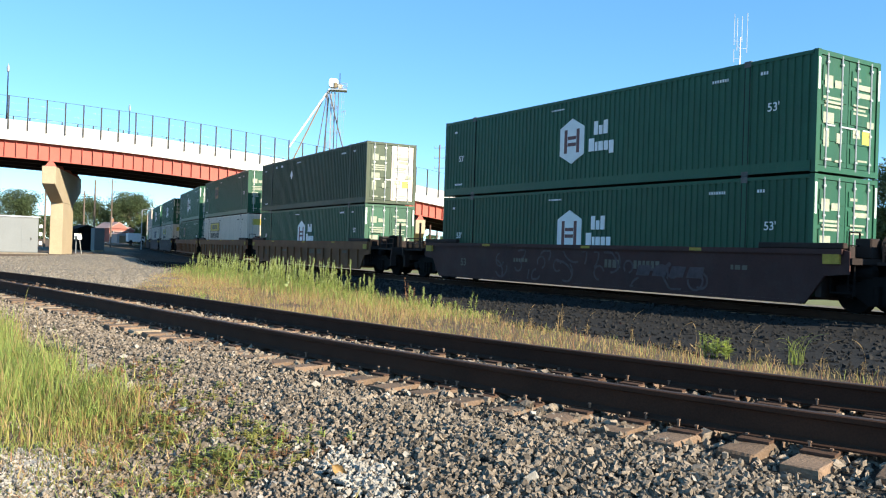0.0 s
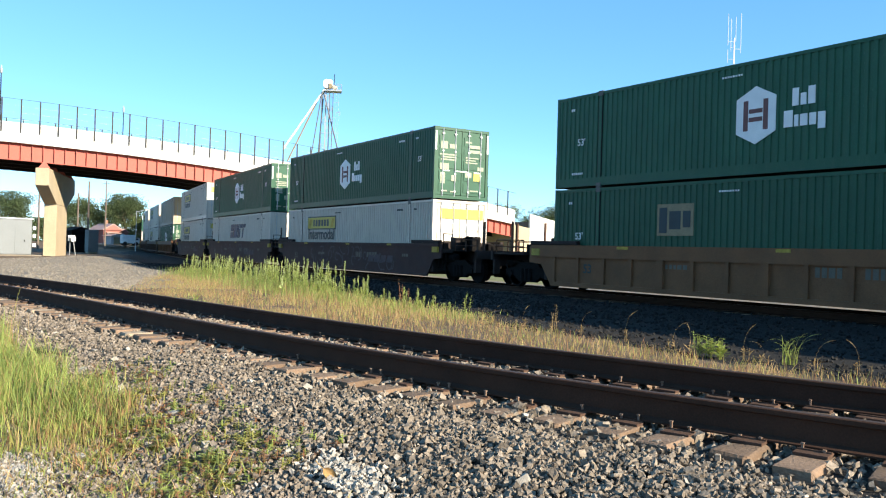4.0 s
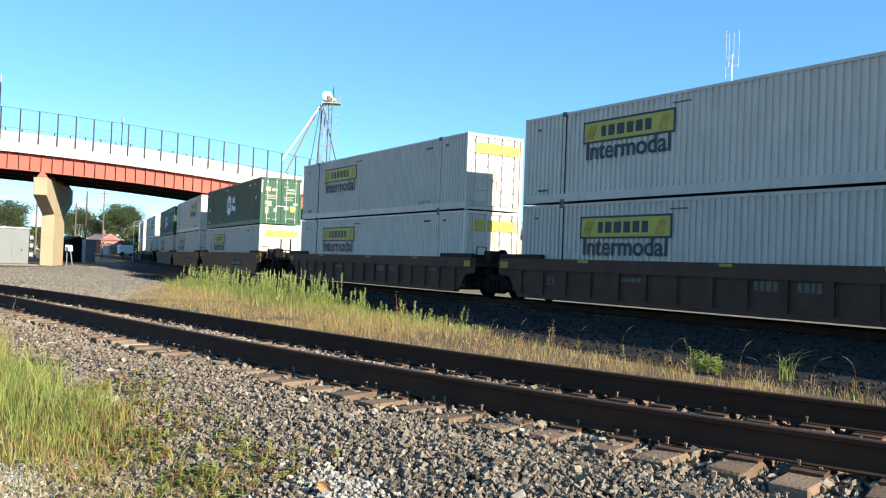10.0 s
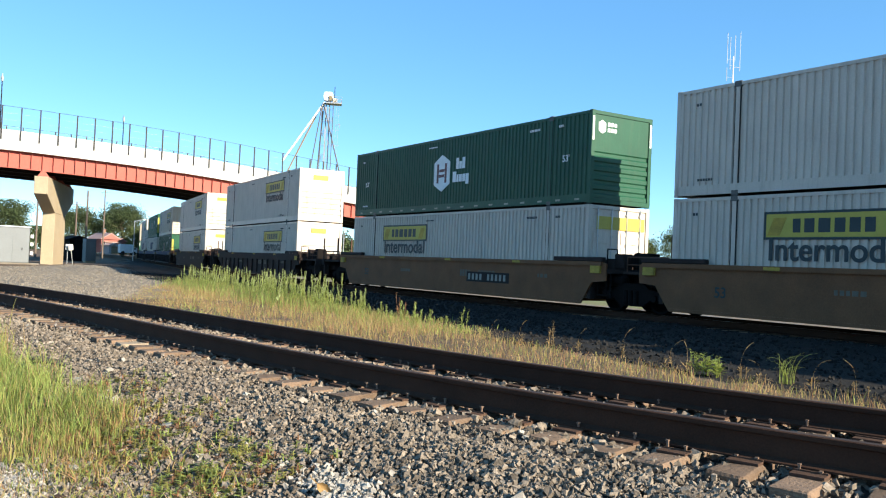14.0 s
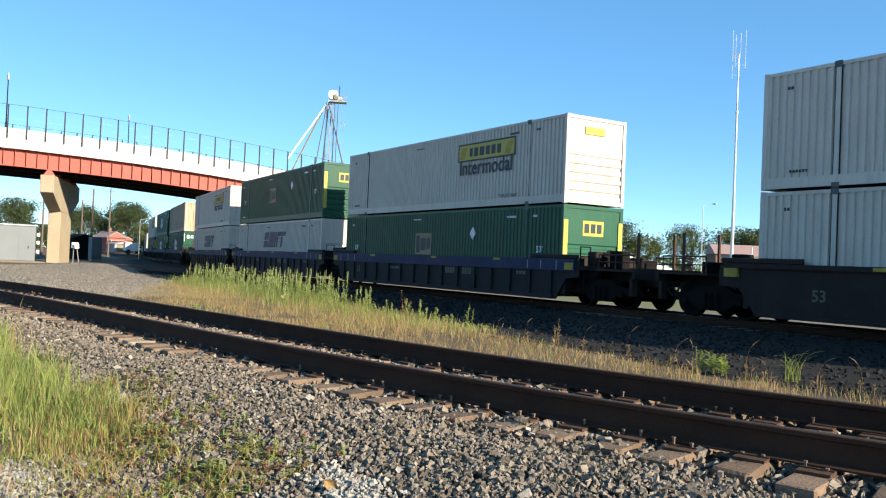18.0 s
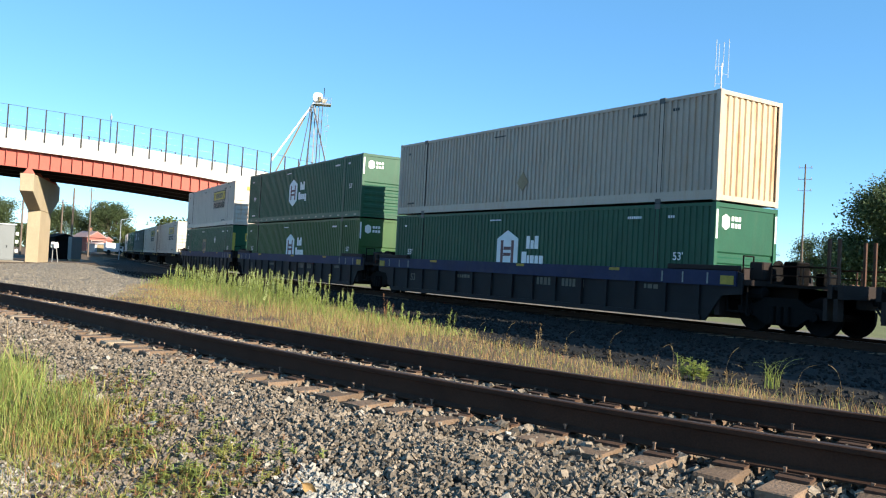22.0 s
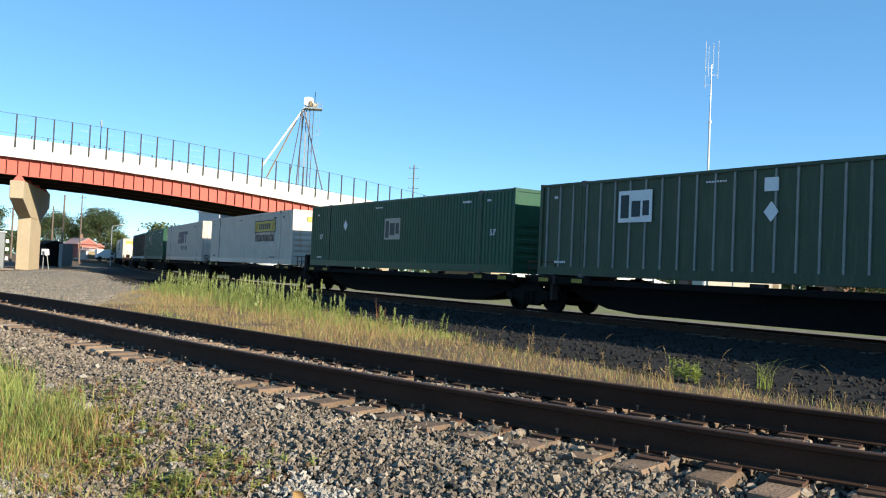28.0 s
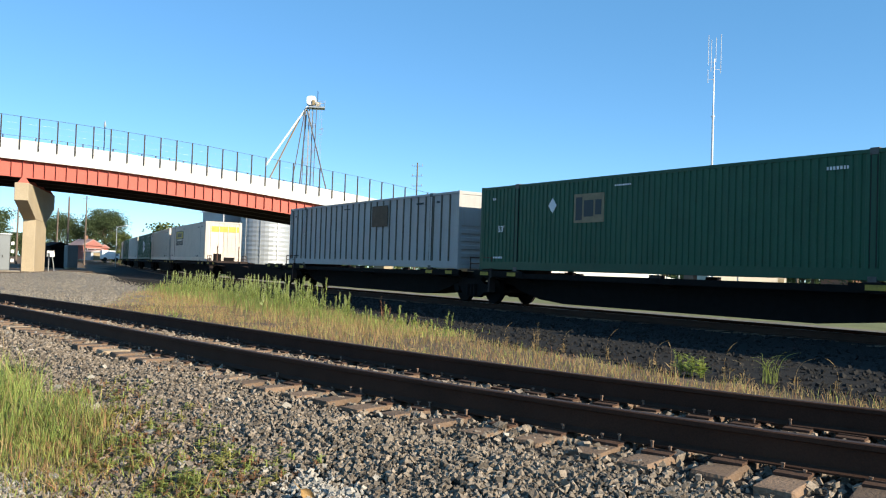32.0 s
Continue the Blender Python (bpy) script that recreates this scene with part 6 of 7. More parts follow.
def build_trees():
    tree(-47.5, 90.5, 14.6, 6.8, 105000, 0.17, 31, "tall dark leafy tree beyond the railway")
    tree(-36, 99, 12.5, 6.0, 50000, 0.19, 32, "dark leafy tree beyond the railway")
    tree(-202, 36.6, 11.5, 5.2, 20000, 0.16, 33, "round dark green tree near the house")
    tree(-197.5, 44.6, 12.6, 5.6, 21000, 0.16, 34, "round green tree beside the lane")
    tree(-188, 45.6, 7.5, 3.2, 8000, 0.15, 44, "low green tree beside the lane", M_CROWN2)
    tree(-193, 20.5, 11.5, 5.0, 15000, 0.17, 35, "green tree behind the cabinet")
    tree(-188, 12.5, 11, 5.2, 15000, 0.17, 36, "green tree behind the cabinet", M_CROWN2)
    tree(-196, 28, 6.5, 4.2, 8000, 0.17, 37, "low green tree far behind the pier")
    r = random.Random(77)
    for i in range(16):
        k = i / 15
        x, y = -178 + 75 * k + r.uniform(-5, 5), 128 + 78 * k + r.uniform(-5, 5)
        hh = r.uniform(10.5, 17.5)
        tree(x, y, hh, hh * r.uniform(0.42, 0.55), 7000, 0.23, 50 + i, r.choice(("green tree in the far tree line", "leafy tree in the far tree line")), r.choice((M_CROWN, M_CROWN2)))
    for i in range(9):
        x, y = -255 + r.uniform(-20, 20), 60 + i * 11 + r.uniform(-4, 4)
        hh = r.uniform(9, 13)
        tree(x, y, hh, hh * 0.5, 900, 0.6, 80 + i, "leafy tree far behind the bridge", r.choice((M_CROWN, M_CROWN2)))
    # hedge line that closes the horizon
    verts, faces = [], []
    for i in range(16000):
        a_ = r.uniform(0, 2 * math.pi)
        d = r.uniform(430, 520)
        top = 9 + 4 * noise.noise((math.cos(a_) * 14, math.sin(a_) * 14, 0)) + 2 * noise.noise((math.cos(a_) * 60, math.sin(a_) * 60, 0))
        p = Vector((math.cos(a_) * d - 60, math.sin(a_) * d, r.uniform(-0.5, top)))
        u = Vector((r.gauss(0, 1), r.gauss(0, 1), r.gauss(0, 1))).normalized() * 2.2
        w = u.cross(Vector((r.gauss(0, 1), r.gauss(0, 1), r.gauss(0, 1)))).normalized() * 1.6
        b = len(verts)
        verts += [tuple(p - u), tuple(p + w), tuple(p + u), tuple(p - w)]
        faces.append((b, b + 1, b + 2, b + 3))
    tagged(new("far_woods", mesh("far_woods", verts, faces, M_CROWN)), "far belt of green woods on the horizon", "woods", kind="stuff")


build_trees()

# ------------------------------------------------------------------ poles, tower, buildings
M_POLE = mat("weathered_pole_wood", (0.17, 0.13, 0.10), 0.85, 0, 2, 0.3, 20, 0.3)
M_TOWER = mat("dull_grey_steel", (0.13, 0.13, 0.135), 0.6, 0.2, 2, 0.3, 20, 0.1)
M_WPOLE = mat("pale_metal_pole", (0.55, 0.56, 0.57), 0.4, 0.3, 2, 0.1, 20, 0.0)
M_SHEET = mat("galvanised_sheet", (0.36, 0.38, 0.40), 0.5, 0.35, 0.6, 0.15, 10, 0.03, dirt=0.25, dirt_color=(0.25, 0.23, 0.2), streak=3)
M_CABINET = mat("dull_grey_cabinet_paint", (0.165, 0.18, 0.185), 0.55, 0.1, 0.6, 0.12, 10, 0.03, dirt=0.2, dirt_color=(0.15, 0.14, 0.12), streak=3)
M_REDWALL = mat("red_painted_boards", (0.32, 0.125, 0.10), 0.8, 0, 1, 0.2, 12, 0.1)
M_ROOF = mat("pale_metal_roof", (0.36, 0.24, 0.21), 0.6, 0.1, 1, 0.15, 12, 0.05)
M_CREAM = mat("cream_siding", (0.56, 0.50, 0.40), 0.8, 0, 1, 0.1, 12, 0.05)
M_GLASS = mat("dark_window_glass", (0.03, 0.035, 0.04), 0.1, 0, 1, 0.1, 5, 0)
M_BROWNW = mat("brown_brick_wall", (0.24, 0.13, 0.085), 0.85, 0, 1, 0.2, 12, 0.1)


def utility_pole(x, y, h, arms, label, m=None, r0=0.15, z=-0.6):
    t = thing("utility_pole", label, "utility pole", "poles along the railway", Matrix.Translation((x, y, z)))
    bm = bmesh.new()
    rod(bm, (0, 0, 0), (0, 0, h), r0, 8, r0 * 0.65)
    part("pole", done(bm, "pole", m or M_POLE), t)
    for i in range(arms):
        zz = h - 0.5 - 1.5 * i
        bm = bmesh.new()
        a_ = 0.65
        c, s = math.cos(a_), math.sin(a_)
        rod(bm, (-0.85 * c, -0.85 * s, zz), (0.85 * c, 0.85 * s, zz), 0.04, 4)
        arm = part("cross_arm", done(bm, "cross_arm", M_POLE), t)
        for k in (-0.75, 0.0, 0.75):
            bm = bmesh.new()
            rod(bm, (k * c, k * s, zz), (k * c, k * s, zz + 0.3), 0.05, 6)
            part("insulator", done(bm, "insulator", M_STEEL), arm)
    return t


def street_lamp(x, y, h, label, z=-0.5):
    t = thing("street_lamp", label, "street lamp", "street lamps", Matrix.Translation((x, y, z)))
    bm = bmesh.new()
    rod(bm, (0, 0, 0), (0, 0, h), 0.09, 8, 0.05)
    part("pole", done(bm, "pole", M_STEEL), t)
    bm = bmesh.new()
    rod(bm, (0, 0, h), (0.9, 1.2, h + 0.35), 0.04, 6)
    a_ = part("arm", done(bm, "arm", M_WPOLE), t)
    bm = bmesh.new()
    box(bm, 0.75, 1.3, 1.05, 1.45, h + 0.27, h + 0.42)
    part("lamp_head", done(bm, "lamp_head", M_STEEL), a_)


def build_poles():
    utility_pole(-65.2, 101, 18.0, 3, "tall wooden utility pole with three cross arms")
    utility_pole(-106.5, 67.9, 17.6, 3, "wooden utility pole with cross arms behind the bridge")
    utility_pole(-157.8, 32.2, 12.6, 1, "wooden utility pole beside the lane")
    utility_pole(-111.8, 20.8, 9.2, 0, "bare wooden pole near the crossing")
    utility_pole(-120.6, 16.4, 8.0, 1, "wooden utility pole behind the cabinet")
    utility_pole(-139.3, 24.4, 9.2, 1, "wooden utility pole near the crossing")
    utility_pole(-63.3, 86, 12.5, 0, "slim pale metal pole beyond the railway", M_WPOLE, 0.09)
    street_lamp(-80.6, 96.2, 11.4, "slim street lamp beyond the railway")
    street_lamp(-144.5, 34.3, 6.8, "slim street lamp beside the lane")
    # radio mast
    mast = thing("radio_mast", "pale steel radio mast with whip aerials at the top", "mast", at=Matrix.Translation((-74.9, 95.5, -0.6)))
    bm = bmesh.new()
    rod(bm, (0, 0, 0), (0, 0, 12), 0.24, 10, 0.20)
    rod(bm, (0, 0, 12), (0, 0, 24), 0.17, 10, 0.14)
    rod(bm, (0, 0, 24), (0, 0, 32), 0.11, 8, 0.08)
    for z in (12, 24):
        turned(bm, [(z - 0.08, 0.1), (z - 0.08, 0.27), (z + 0.08, 0.27), (z + 0.08, 0.1)], 2, 10)
    part("pole", done(bm, "pole", M_WPOLE), mast)
    for dx, z0, z1 in ((-0.85, 31.0, 35.2), (-0.45, 30.2, 34.6), (0.2, 31.5, 34.9), (0.9, 30.0, 35.4), (-0.85, 28.6, 30.4)):
        bm = bmesh.new()
        c, s = 0.54 * dx, 0.84 * dx
        rod(bm, (c, s, z0), (c, s, z1), 0.045, 6)
        rod(bm, (0, 0, z0 + 0.5), (c, s, z0 + 0.5), 0.03, 5)
        part("aerial", done(bm, "aerial", M_WPOLE), mast)
    # grain elevator leg
    t = thing("grain_tower", "galvanised grain elevator tower with spouts behind the bridge", "tower", at=Matrix.Translation((-151.09, 71.26, -0.3)))

    def at(a_, b_, z):  # across the view, away from the tracks, up
        return (0.426 * a_ - 0.905 * b_, 0.905 * a_ + 0.426 * b_, z)

    def bars(name, rods, m, label=""):
        for p, q, r_ in rods:
            bm = bmesh.new()
            rod(bm, at(*p), at(*q), r_, 6)
            part(name, done(bm, name, m), t, label)

    def block(name, a0, a1, b0, b1, z0, z1, m, label="", soft=0.0):
        bm = bmesh.new()
        vs = [bm.verts.new(at(a_, b_, z)) for z in (z0, z1) for a_, b_ in ((a0, b0), (a1, b0), (a1, b1), (a0, b1))]
        for f in ((3, 2, 1, 0), (4, 5, 6, 7), (0, 1, 5, 4), (1, 2, 6, 5), (2, 3, 7, 6), (3, 0, 4, 7)):
            bm.faces.new([vs[i] for i in f])
        if soft:
            bmesh.ops.bevel(bm, geom=bm.edges[:], offset=soft, segments=3, affect="EDGES")
        part(name, done(bm, name, m), t, label)
    # lattice legs, their braces and rungs
    legs = ((-1.1, -1.5), (1.05, 0.75))
    bars("leg", [((a1, b_, 0), (a0, b_, 32.0), 0.075) for a0, a1 in legs for b_ in (-0.8, 0.8)], M_TOWER, "dark steel leg")
    bars("leg", [((-3.9, -0.8, 12), (-1.2, -0.8, 31.2), 0.10)], M_TOWER, "dark leaning leg")
    for i in range(13):
        z0, z1 = 2.4 * i, 2.4 * (i + 1)
        l0, l1 = -1.5 + 0.4 * z0 / 32, -1.5 + 0.4 * z1 / 32
        r0, r1 = 0.75 + 0.3 * z0 / 32, 0.75 + 0.3 * z1 / 32
        for b_ in (-0.8, 0.8):
            bars("brace", [((l0, b_, z0), (r1, b_, z1), 0.03) if i % 2 else ((r0, b_, z0), (l1, b_, z1), 0.03), ((l1, b_, z1), (r1, b_, z1), 0.03)], M_STEEL)
    # two square casings that carry the bucket belt
    for a_ in (-0.35, 0.30):
        block("elevator_casing", a_ - 0.13, a_ + 0.13, -0.2, 0.2, 0, 32.6, M_SHEET)
    # head with drum, drive, platform and rail
    bm = bmesh.new()
    ring = [(0.92 * math.copysign(abs(math.cos(k * math.pi / 12)) ** 0.6, math.cos(k * math.pi / 12)), 33.55 + 0.86 * math.copysign(abs(math.sin(k * math.pi / 12)) ** 0.6, math.sin(k * math.pi / 12))) for k in range(24)]
    lo, hi = [[bm.verts.new(at(a_, b_, z)) for a_, z in ring] for b_ in (-0.75, 0.75)]
    bm.faces.new(lo)
    bm.faces.new(hi[::-1])
    for k in range(24):
        bm.faces.new((lo[k], hi[k], hi[(k + 1) % 24], lo[(k + 1) % 24]))
    bmesh.ops.recalc_face_normals(bm, faces=bm.faces)
    part("head_drum", done(bm, "head_drum", M_WDECAL), t, "white rounded head drum")
    block("drive_motor", 0.75, 1.7, -0.9, -0.1, 32.5, 33.3, M_CREAM, "dusty beige drive motor", 0.12)
    block("drive_guard", 0.1, 0.7, -1.0, -0.78, 32.6, 33.6, M_GREYDECAL, "brown belt guard", 0.08)
    block("platform", -0.5, 2.65, -1.2, 1.2, 32.1, 32.32, M_STEEL, "work platform")
    for a_, b_ in ((0.95, -1.15), (1.8, -1.15), (2.6, -1.15), (2.6, 1.15), (1.8, 1.15)):
        bars("guard_rail", [((a_, b_, 32.3), (a_, b_, 33.5), 0.035)], M_STEEL)
    for b_ in (-1.15, 1.15):
        bars("guard_rail", [((0.95, b_, z), (2.6, b_, z), 0.035) for z in (32.9, 33.45)], M_STEEL)
    bars("aerial", [((1.2, 0, 33.3), (1.2, 0, 35.6), 0.07)], M_BLACK)
    # spouts
    bars("spout", [((-0.7, -0.5, 32.4), (-8.3, -0.5, 20.4), 0.19)], M_WDECAL, "pale sloping grain spout")
    bars("spout", [((-0.6, 0.2, 32.3), (-1.85, 0.2, 30.6), 0.22), ((-1.85, 0.2, 30.6), (-7.4, 0.2, 18.2), 0.15)], M_GREYDECAL, "dark sloping grain spout")
    bars("spout", [((-0.74, -0.6, 31.6), (4.3, -0.6, 13.2), 0.13)], M_TOWER, "dark sloping grain spout")
    bars("spout", [((-0.9, 0.5, 30.8), (-1.9, 0.5, 13.0), 0.14)], M_TOWER, "dark grain spout")
    bars("spout_post", [((-8.2, -0.5, 0), (-8.2, -0.5, 21.2), 0.12), ((-7.3, 0.2, 0), (-7.3, 0.2, 18.4), 0.10), ((4.2, -0.6, 0), (4.2, -0.6, 13.6), 0.10)], M_STEEL)
    # caged ladder
    bars("caged_ladder", [((a_, -0.6, 2), (a_, -0.6, 32.2), 0.022) for a_ in (1.65, 2.1)] + [((1.05, -0.7, z), (2.35, -0.6, z), 0.025) for z in range(3, 32, 3)], M_STEEL)
    bars("lamp_arm", [((1.7, -0.6, 27.9), (2.5, -0.6, 28.3), 0.06), ((2.4, -0.6, 27.4), (2.4, -0.6, 28.3), 0.05)], M_STEEL)


build_poles()


def wall_block(t, x0, x1, y0, y1, z0, z1, m, name="wall"):
    """Four walls as parts of a building, butted at the corners."""
    k = 0.2
    for b in ((x0, x1, y0, y0 + k), (x0, x1, y1 - k, y1), (x0, x0 + k, y0 + k, y1 - k), (x1 - k, x1, y0 + k, y1 - k)):
        part(name, done_box(name, (b[0], b[1], b[2], b[3], z0, z1), m), t)


def gable_roof(t, x0, x1, y0, y1, z, rise, m, gable=None):
    bm = bmesh.new()
    yc = (y0 + y1) / 2
    prism(bm, [(y0 - 0.4, z), (y1 + 0.4, z), (yc, z + rise)], 0, x0 - 0.3, x1 + 0.3)
    part("roof", done(bm, "roof", m), t)
    if gable:
        for a0, a1 in ((x0 - 0.33, x0 - 0.30), (x1 + 0.30, x1 + 0.33)):
            bm = bmesh.new()
            prism(bm, [(y0 - 0.1, z), (y1 + 0.1, z), (yc, z + rise - 0.16)], 0, a0, a1)
            part("gable", done(bm, "gable", gable), t, "boarded gable")


def window(t, b, name="window"):
    w = part(name, done_box(name, b, M_GLASS), t, "dark glass")


def build_buildings():
    h = thing("house", "faded red board house with two pinkish gabled roofs beside the lane", "house", at=pose(-180.8, 37.6, 0.9, 0, 0, 14))
    wall_block(h, -3, 3, -2.5, 1.2, 0, 2.7, M_REDWALL)
    gable_roof(h, -3, 3, -2.5, 1.2, 2.7, 1.3, M_ROOF, M_REDWALL)
    wall_block(h, -2.6, 2.2, 1.2, 3.0, 0, 2.3, M_REDWALL)
    gable_roof(h, -2.6, 2.2, 1.2, 3.0, 2.3, 0.8, M_ROOF, M_REDWALL)
    for y in (-2.0, -0.9, 0.2):
        w = part("window", done_box("window", (3.0, 3.04, y, y + 0.6, 0.9, 1.9), M_WDECAL), h, "white window frame")
        part("pane", done_box("pane", (3.04, 3.06, y + 0.08, y + 0.52, 0.98, 1.82), M_GLASS), w)
    part("porch", done_box("porch", (3.0, 4.2, -2.3, 1.0, 2.05, 2.2), M_ROOF), h, "pinkish porch roof")
    for y in (-2.2, -0.7, 0.9):
        part("porch_post", done_box("porch_post", (4.05, 4.15, y, y + 0.1, 0, 2.05), M_WDECAL), h, "white porch post")
    part("chimney", done_box("chimney", (-0.3, 0.3, -0.95, -0.35, 3.3, 4.7), M_BROWNW), h, "brown brick chimney")
    g_ = thing("shed", "low grey garage in front of the red house", "shed", at=pose(-171, 36.6, 0.75, 0, 0, 14))
    wall_block(g_, -1.6, 1.6, -1.35, 1.35, 0, 1.6, M_SHEET)
    gable_roof(g_, -1.6, 1.6, -1.35, 1.35, 1.6, 0.4, M_ROOF, M_SHEET)
    part("door", done_box("door", (1.6, 1.64, -0.9, 0.9, 0, 1.4), M_GREYDECAL), g_)
    v_ = thing("van", "white box van parked beside the lane", "van", at=pose(-166, 38.2, 0.65, 0, 0, 90))
    bm = bmesh.new()
    box(bm, -1.45, 0.95, -0.9, 0.9, 0.4, 2.0)
    box(bm, 0.95, 1.75, -0.85, 0.85, 0.4, 1.45)
    bmesh.ops.bevel(bm, geom=bm.edges[:], offset=0.08, segments=2, affect="EDGES")
    part("body", done(bm, "body", M_WDECAL), v_)
    part("windscreen", done_box("windscreen", (1.0, 1.5, -0.87, 0.87, 1.05, 1.38), M_GLASS), v_, "dark glass")
    for x in (-0.9, 1.1):
        for y in (-0.85, 0.85):
            bm = bmesh.new()
            turned(bm, [(-0.1, 0.1), (-0.1, 0.36), (0.1, 0.36), (0.1, 0.1)], 1, 14, centre=(x, y, 0.36))
            part("wheel", done(bm, "wheel", M_DARKGAP), v_)
    c = thing("equipment_cabinet", "large galvanised railway equipment cabinet on a slab", "cabinet", at=pose(-84.0, 8.75, -0.35, 0, 0, 8))
    bm = bmesh.new()
    box(bm, -1.4, 1.4, -1.85, 1.85, 0.18, 3.3)
    bmesh.ops.bevel(bm, geom=bm.edges[:], offset=0.05, segments=1, affect="EDGES")
    part("body", done(bm, "body", M_CABINET), c)
    part("slab", done_box("slab", (-1.8, 1.8, -2.6, 2.6, -0.4, 0.18), M_GRAVEL), c, "concrete slab")
    part("roof", done_box("roof", (-1.5, 1.5, -1.95, 1.95, 3.3, 3.4), M_SHEET), c)
    for y in (0.9,):
        d = part("door", done_box("door", (1.4, 1.42, y - 0.45, y + 0.45, 0.35, 2.5), M_CABINET), c)
        part("handle", done_box("handle", (1.44, 1.48, y + 0.3, y + 0.36, 1.3, 1.5), M_BLACK), d)
    for z in (0.9, 1.7, 2.4):
        part("vent", done_box("vent", (1.35, 1.46, 1.9, 2.15, z, z + 0.3), M_STEEL), c)
    for x, y, lean in ((-94.7, 15.9, 0), (-94.3, 16.4, 9)):
        s = thing("sign", "white sign panel on a post by the crossing", "sign", "signs by the crossing", pose(x, y, -0.4, 0, 0, 8) @ Matrix.Rotation(radians(lean), 4, "X"))
        bm = bmesh.new()
        rod(bm, (0, 0, 0), (0, 0, 1.9), 0.05, 6)
        part("post", done(bm, "post", M_STEEL), s)
        part("panel", done_box("panel", (0.05, 0.09, -0.22, 0.22, 1.55, 2.15), M_WDECAL), s, "white panel")
    b = thing("relay_box", "silver relay box beside the crossing", "cabinet", at=pose(-106.2, 20.2, -0.25, 0, 0, 10))
    part("body", done_box("body", (-0.55, 0.55, -0.58, 0.58, 0.2, 2.8), M_CABINET), b)
    part("base", done_box("base", (-0.5, 0.5, -0.5, 0.5, 0, 0.2), M_CONC), b)
    part("door", done_box("door", (0.55, 0.58, -0.45, 0.45, 0.4, 2.5), M_CABINET), b)
    # a dark hut shape stands in for a bush
    d = thing("dark_hut", "dark hut-shaped block standing in for a bush beside the crossing", "hut", at=pose(-112.5, 19.6, -0.25, 0, 0, 10))
    wall_block(d, -1.5, 1.5, -1.05, 1.05, 0, 2.7, M_IRON)
    gable_roof(d, -1.5, 1.5, -1.05, 1.05, 2.7, 0.5, M_IRON)
    s = thing("grain_bin", "large galvanised corrugated grain bin", "silo", at=Matrix.Translation((-124.5, 52.0, -0.5)))
    bm = bmesh.new()
    prof = []
    z = 0.0
    while z < 11.0:
        prof += [(z, 4.1), (z + 0.35, 4.14)]
        z += 0.7
    turned(bm, prof, 2, 40)
    part("wall", done(bm, "wall", M_SHEET), s, "corrugated steel wall")
    bm = bmesh.new()
    turned(bm, [(11.0, 4.25), (13.0, 0.5), (13.3, 0.4)], 2, 40)
    part("roof", done(bm, "roof", M_SHEET), s)
    for k in range(10):
        a_ = 2 * math.pi * k / 10
        part("stiffener", cached("stiff", lambda: done_box("stiffener", (4.14, 4.22, -0.06, 0.06, 0, 11), M_STEEL)), s, at=Matrix.Rotation(a_, 4, "Z"))
    w = thing("warehouse", "dark sheet-metal shed beside the grain bin", "shed", at=pose(-131, 47.0, -0.5, 0, 0, 12))
    wall_block(w, -3, 3, -1.6, 1.6, 0, 9.5, M_SHEET)
    gable_roof(w, -3, 3, -1.6, 1.6, 9.5, 1.0, M_SHEET)
    w = thing("office_building", "long low cream building beyond the railway", "building", at=pose(-88.5, 121, -0.6, 0, 0, 57))
    wall_block(w, -6, 6, -4, 4, 0, 5.0, M_CREAM)
    part("roof", done_box("roof", (-6.2, 6.2, -4.2, 4.2, 5.0, 5.25), M_ROOF), w)
    for x in (-4.5, -2.2, 0.4, 2.8):
        window(w, (x, x + 1.1, -4.04, -4.0, 2.6, 4.0))
    part("door", done_box("door", (4.6, 5.6, -4.04, -4.0, 0.0, 2.2), M_GREYDECAL), w)
    bm = bmesh.new()
    rod(bm, (-2, 0, 5.2), (-2, 0, 6.6), 0.12, 8)
    part("vent_pipe", done(bm, "vent_pipe", M_WPOLE), w)
    w = thing("house", "brown brick house beyond the railway", "house", at=pose(-97.6, 125, -0.6, 0, 0, 55))
    wall_block(w, -4, 4, -3, 3, 0, 5.5, M_BROWNW)
    gable_roof(w, -4, 4, -3, 3, 5.5, 1.8, M_ROOF)
    for x in (-2.5, 0.5):
        window(w, (x, x + 1.0, -3.04, -3.0, 2.4, 3.8))
    w = thing("house", "low house with a grey roof beyond the railway", "house", at=pose(-70, 128, -0.6, 0, 0, 60))
    wall_block(w, -6, 6, -4, 4, 0, 3.4, M_BROWNW)
    gable_roof(w, -6, 6, -4, 4, 3.4, 1.5, M_SHEET)
    for x in (-4.0, -1.0, 2.2):
        window(w, (x, x + 1.2, -4.04, -4.0, 1.2, 2.5))


build_buildings()


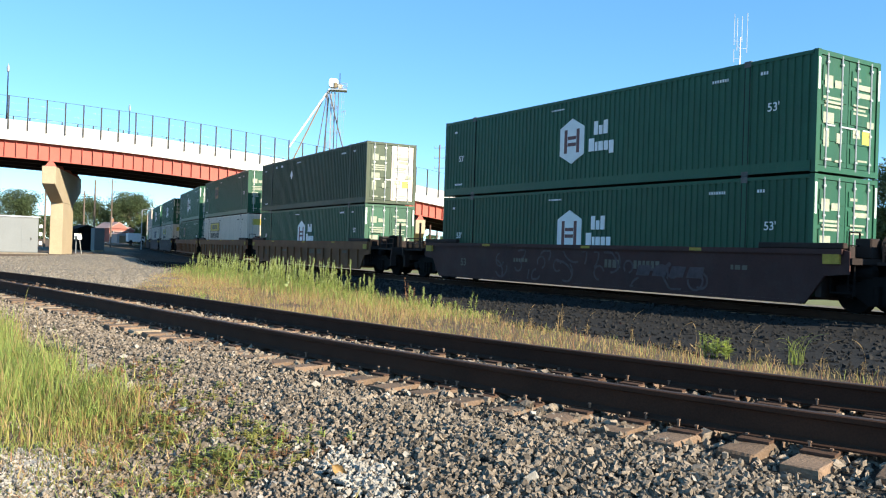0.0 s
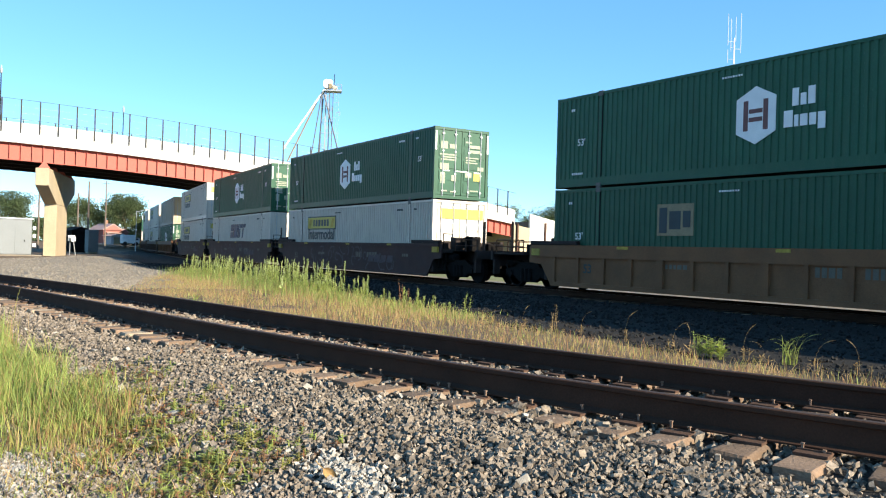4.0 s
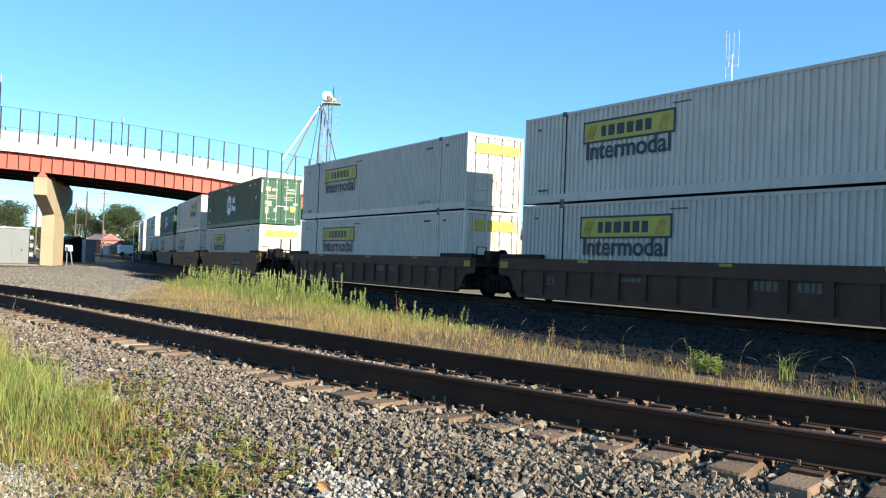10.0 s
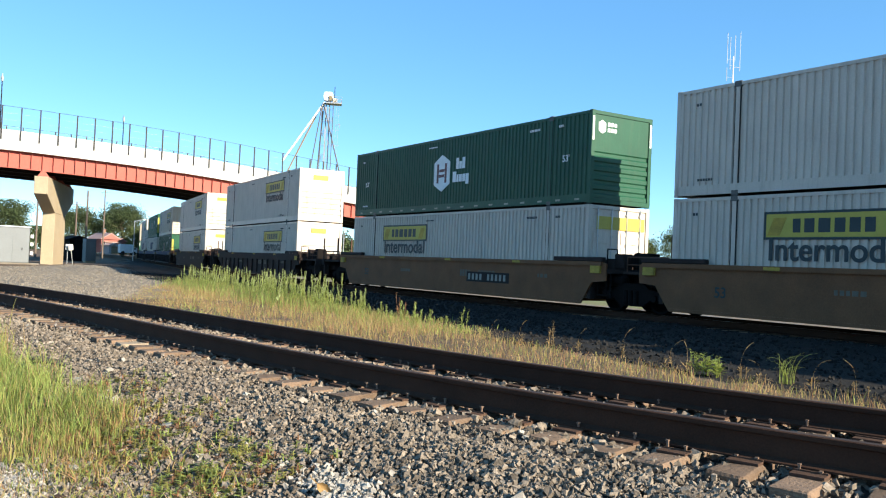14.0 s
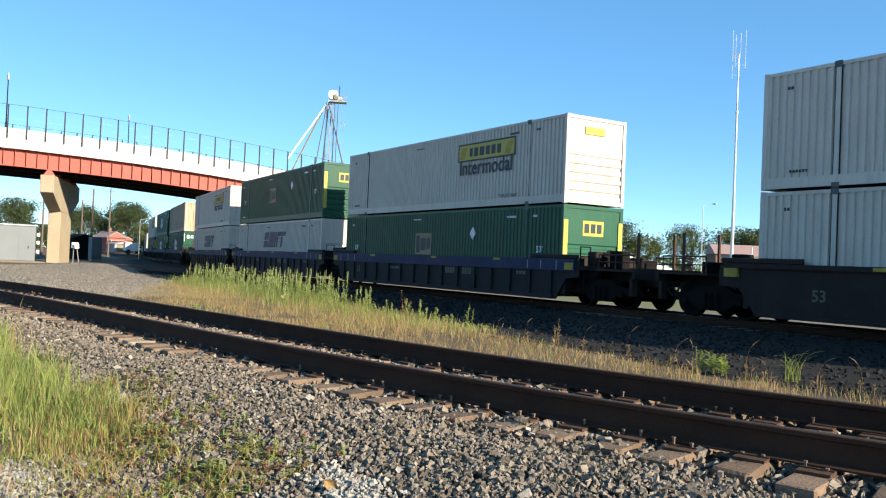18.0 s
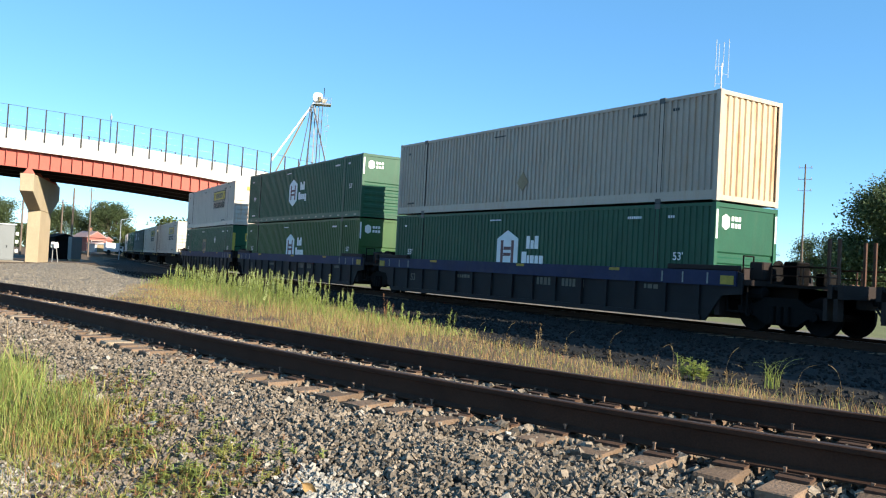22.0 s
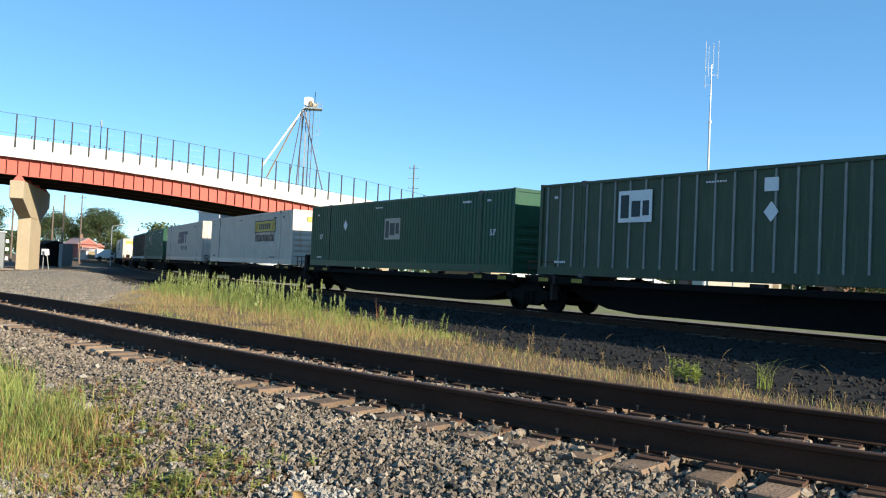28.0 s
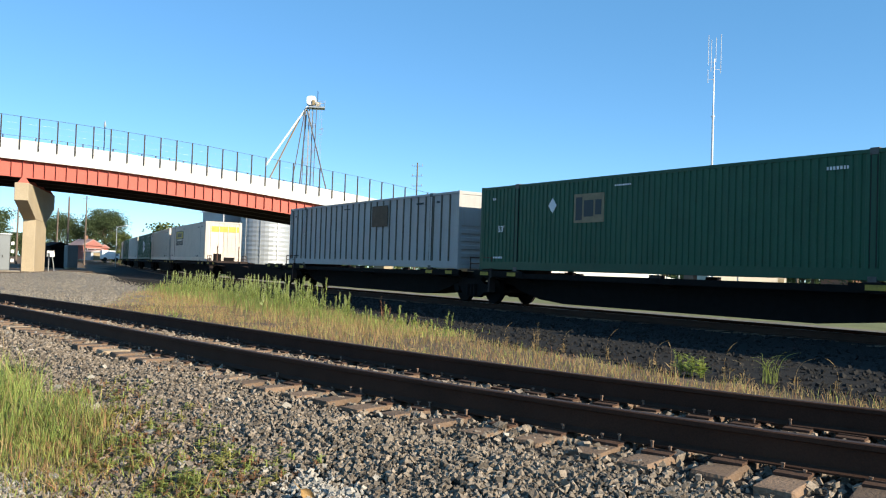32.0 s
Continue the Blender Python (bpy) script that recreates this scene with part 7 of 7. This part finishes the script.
# ------------------------------------------------------------------ small things on the gravel
def build_litter():
    m_leaf = mat("dry_brown_leaf", (0.36, 0.22, 0.085), 0.7, 0, 20, 0.3, 90, 0.1, trans=0.2)
    m_board = mat("dark_weathered_board", (0.07, 0.055, 0.045), 0.9, 0, 4, 0.4, 60, 0.3)
    # curled leaf with a stalk
    x, y = -4.9, 2.4
    leaf = thing("dry_leaf", "curled orange-brown dry leaf on white chips", "leaf", at=pose(x, y, ground_z(x, y) + 0.06, 78, 35, 60))
    rows = ((0.0, 0.006), (0.02, 0.026), (0.05, 0.034), (0.085, 0.022), (0.115, 0.004))
    v, f = [], []
    for i, (a_, w) in enumerate(rows):
        for k in (-1, -0.5, 0, 0.5, 1):
            v.append((a_ - 0.05, w * k, 0.02 * k * k + 0.25 * (a_ - 0.05) ** 2))
        if i:
            for k in range(4):
                b = 5 * (i - 1) + k
                f.append((b, b + 1, b + 6, b + 5))
    blade = mesh("blade", v, f, m_leaf, True)
    part("blade", blade, leaf)
    bm = bmesh.new()
    rod(bm, (-0.05, 0, 0), (-0.12, 0.012, -0.01), 0.003, 5)
    part("stalk", done(bm, "stalk", m_leaf), leaf)
    # flat dark board half sunk in the ballast
    x, y = -11.0, 1.78
    bm = bmesh.new()
    box(bm, -0.40, 0.40, -0.09, 0.09, -0.03, 0.035)
    bmesh.ops.bevel(bm, geom=bm.edges[:], offset=0.012, segments=1, affect="EDGES")
    b = new("board", done(bm, "board", m_board))
    b.matrix_world = pose(x, y, ground_z(x, y) + 0.02, 2, 3, 28)
    tagged(b, "dark weathered board lying flat on the ballast", "board")
    # two loose pale stones that stand out
    for x, y, sx, sy, m, label in ((-6.82, 1.26, 0.07, 0.035, M_LIME, "pale flat limestone lump among weeds"), (-6.17, 1.07, 0.06, 0.035, M_PLATE, "rust-brown flat stone among white chips")):
        bm = bmesh.new()
        bmesh.ops.create_icosphere(bm, subdivisions=2, radius=1)
        rnd = random.Random(int(sx * 1000))
        for q in bm.verts:
            q.co *= rnd.uniform(0.82, 1.1)
            q.co = Vector((q.co.x * sx, q.co.y * sy, q.co.z * sy * 0.7))
        b = new("stone", done(bm, "stone", m))
        b.matrix_world = pose(x, y, ground_z(x, y) + 0.035, 5, 4, 20)
        tagged(b, label, "stone", "loose stones")
    # flattened tuft of bleached straw
    r = random.Random(12)
    v, f = [], []
    for _ in range(120):
        x, y = -7.88 + r.gauss(0, 0.09), 1.61 + r.gauss(0, 0.07)
        z = ground_z(x, y) + r.uniform(0.01, 0.09)
        a_ = r.gauss(0.5, 0.6)
        ln = r.uniform(0.08, 0.22)
        dx, dy = math.cos(a_) * ln, math.sin(a_) * ln
        b = len(v)
        v += [(x, y, z), (x + dx, y + dy, z + r.uniform(-0.02, 0.02)), (x + dx, y + dy, z + 0.008), (x, y, z + 0.008)]
        f.append((b, b + 1, b + 2, b + 3))
    tagged(new("straw_tuft", mesh("straw_tuft", v, f, M_STRAW)), "bleached flattened tuft of straw at the grass edge", "grass", kind="stuff")


build_litter()


# ------------------------------------------------------------------ what moves
def motions():
    times = [i * 1.0 for i in range(33)]
    for ob, s0, half, z in ROLLING:
        rows = []
        for t in times:
            s = s0 + run(t)
            p, q = far_at(s - half), far_at(s + half)
            c = (p + q) / 2
            rows.append((t, pose(c.x, c.y, z, 0, 0, math.degrees(math.atan2(q.y - p.y, q.x - p.x)))))
        walk(ob, rows)


motions()
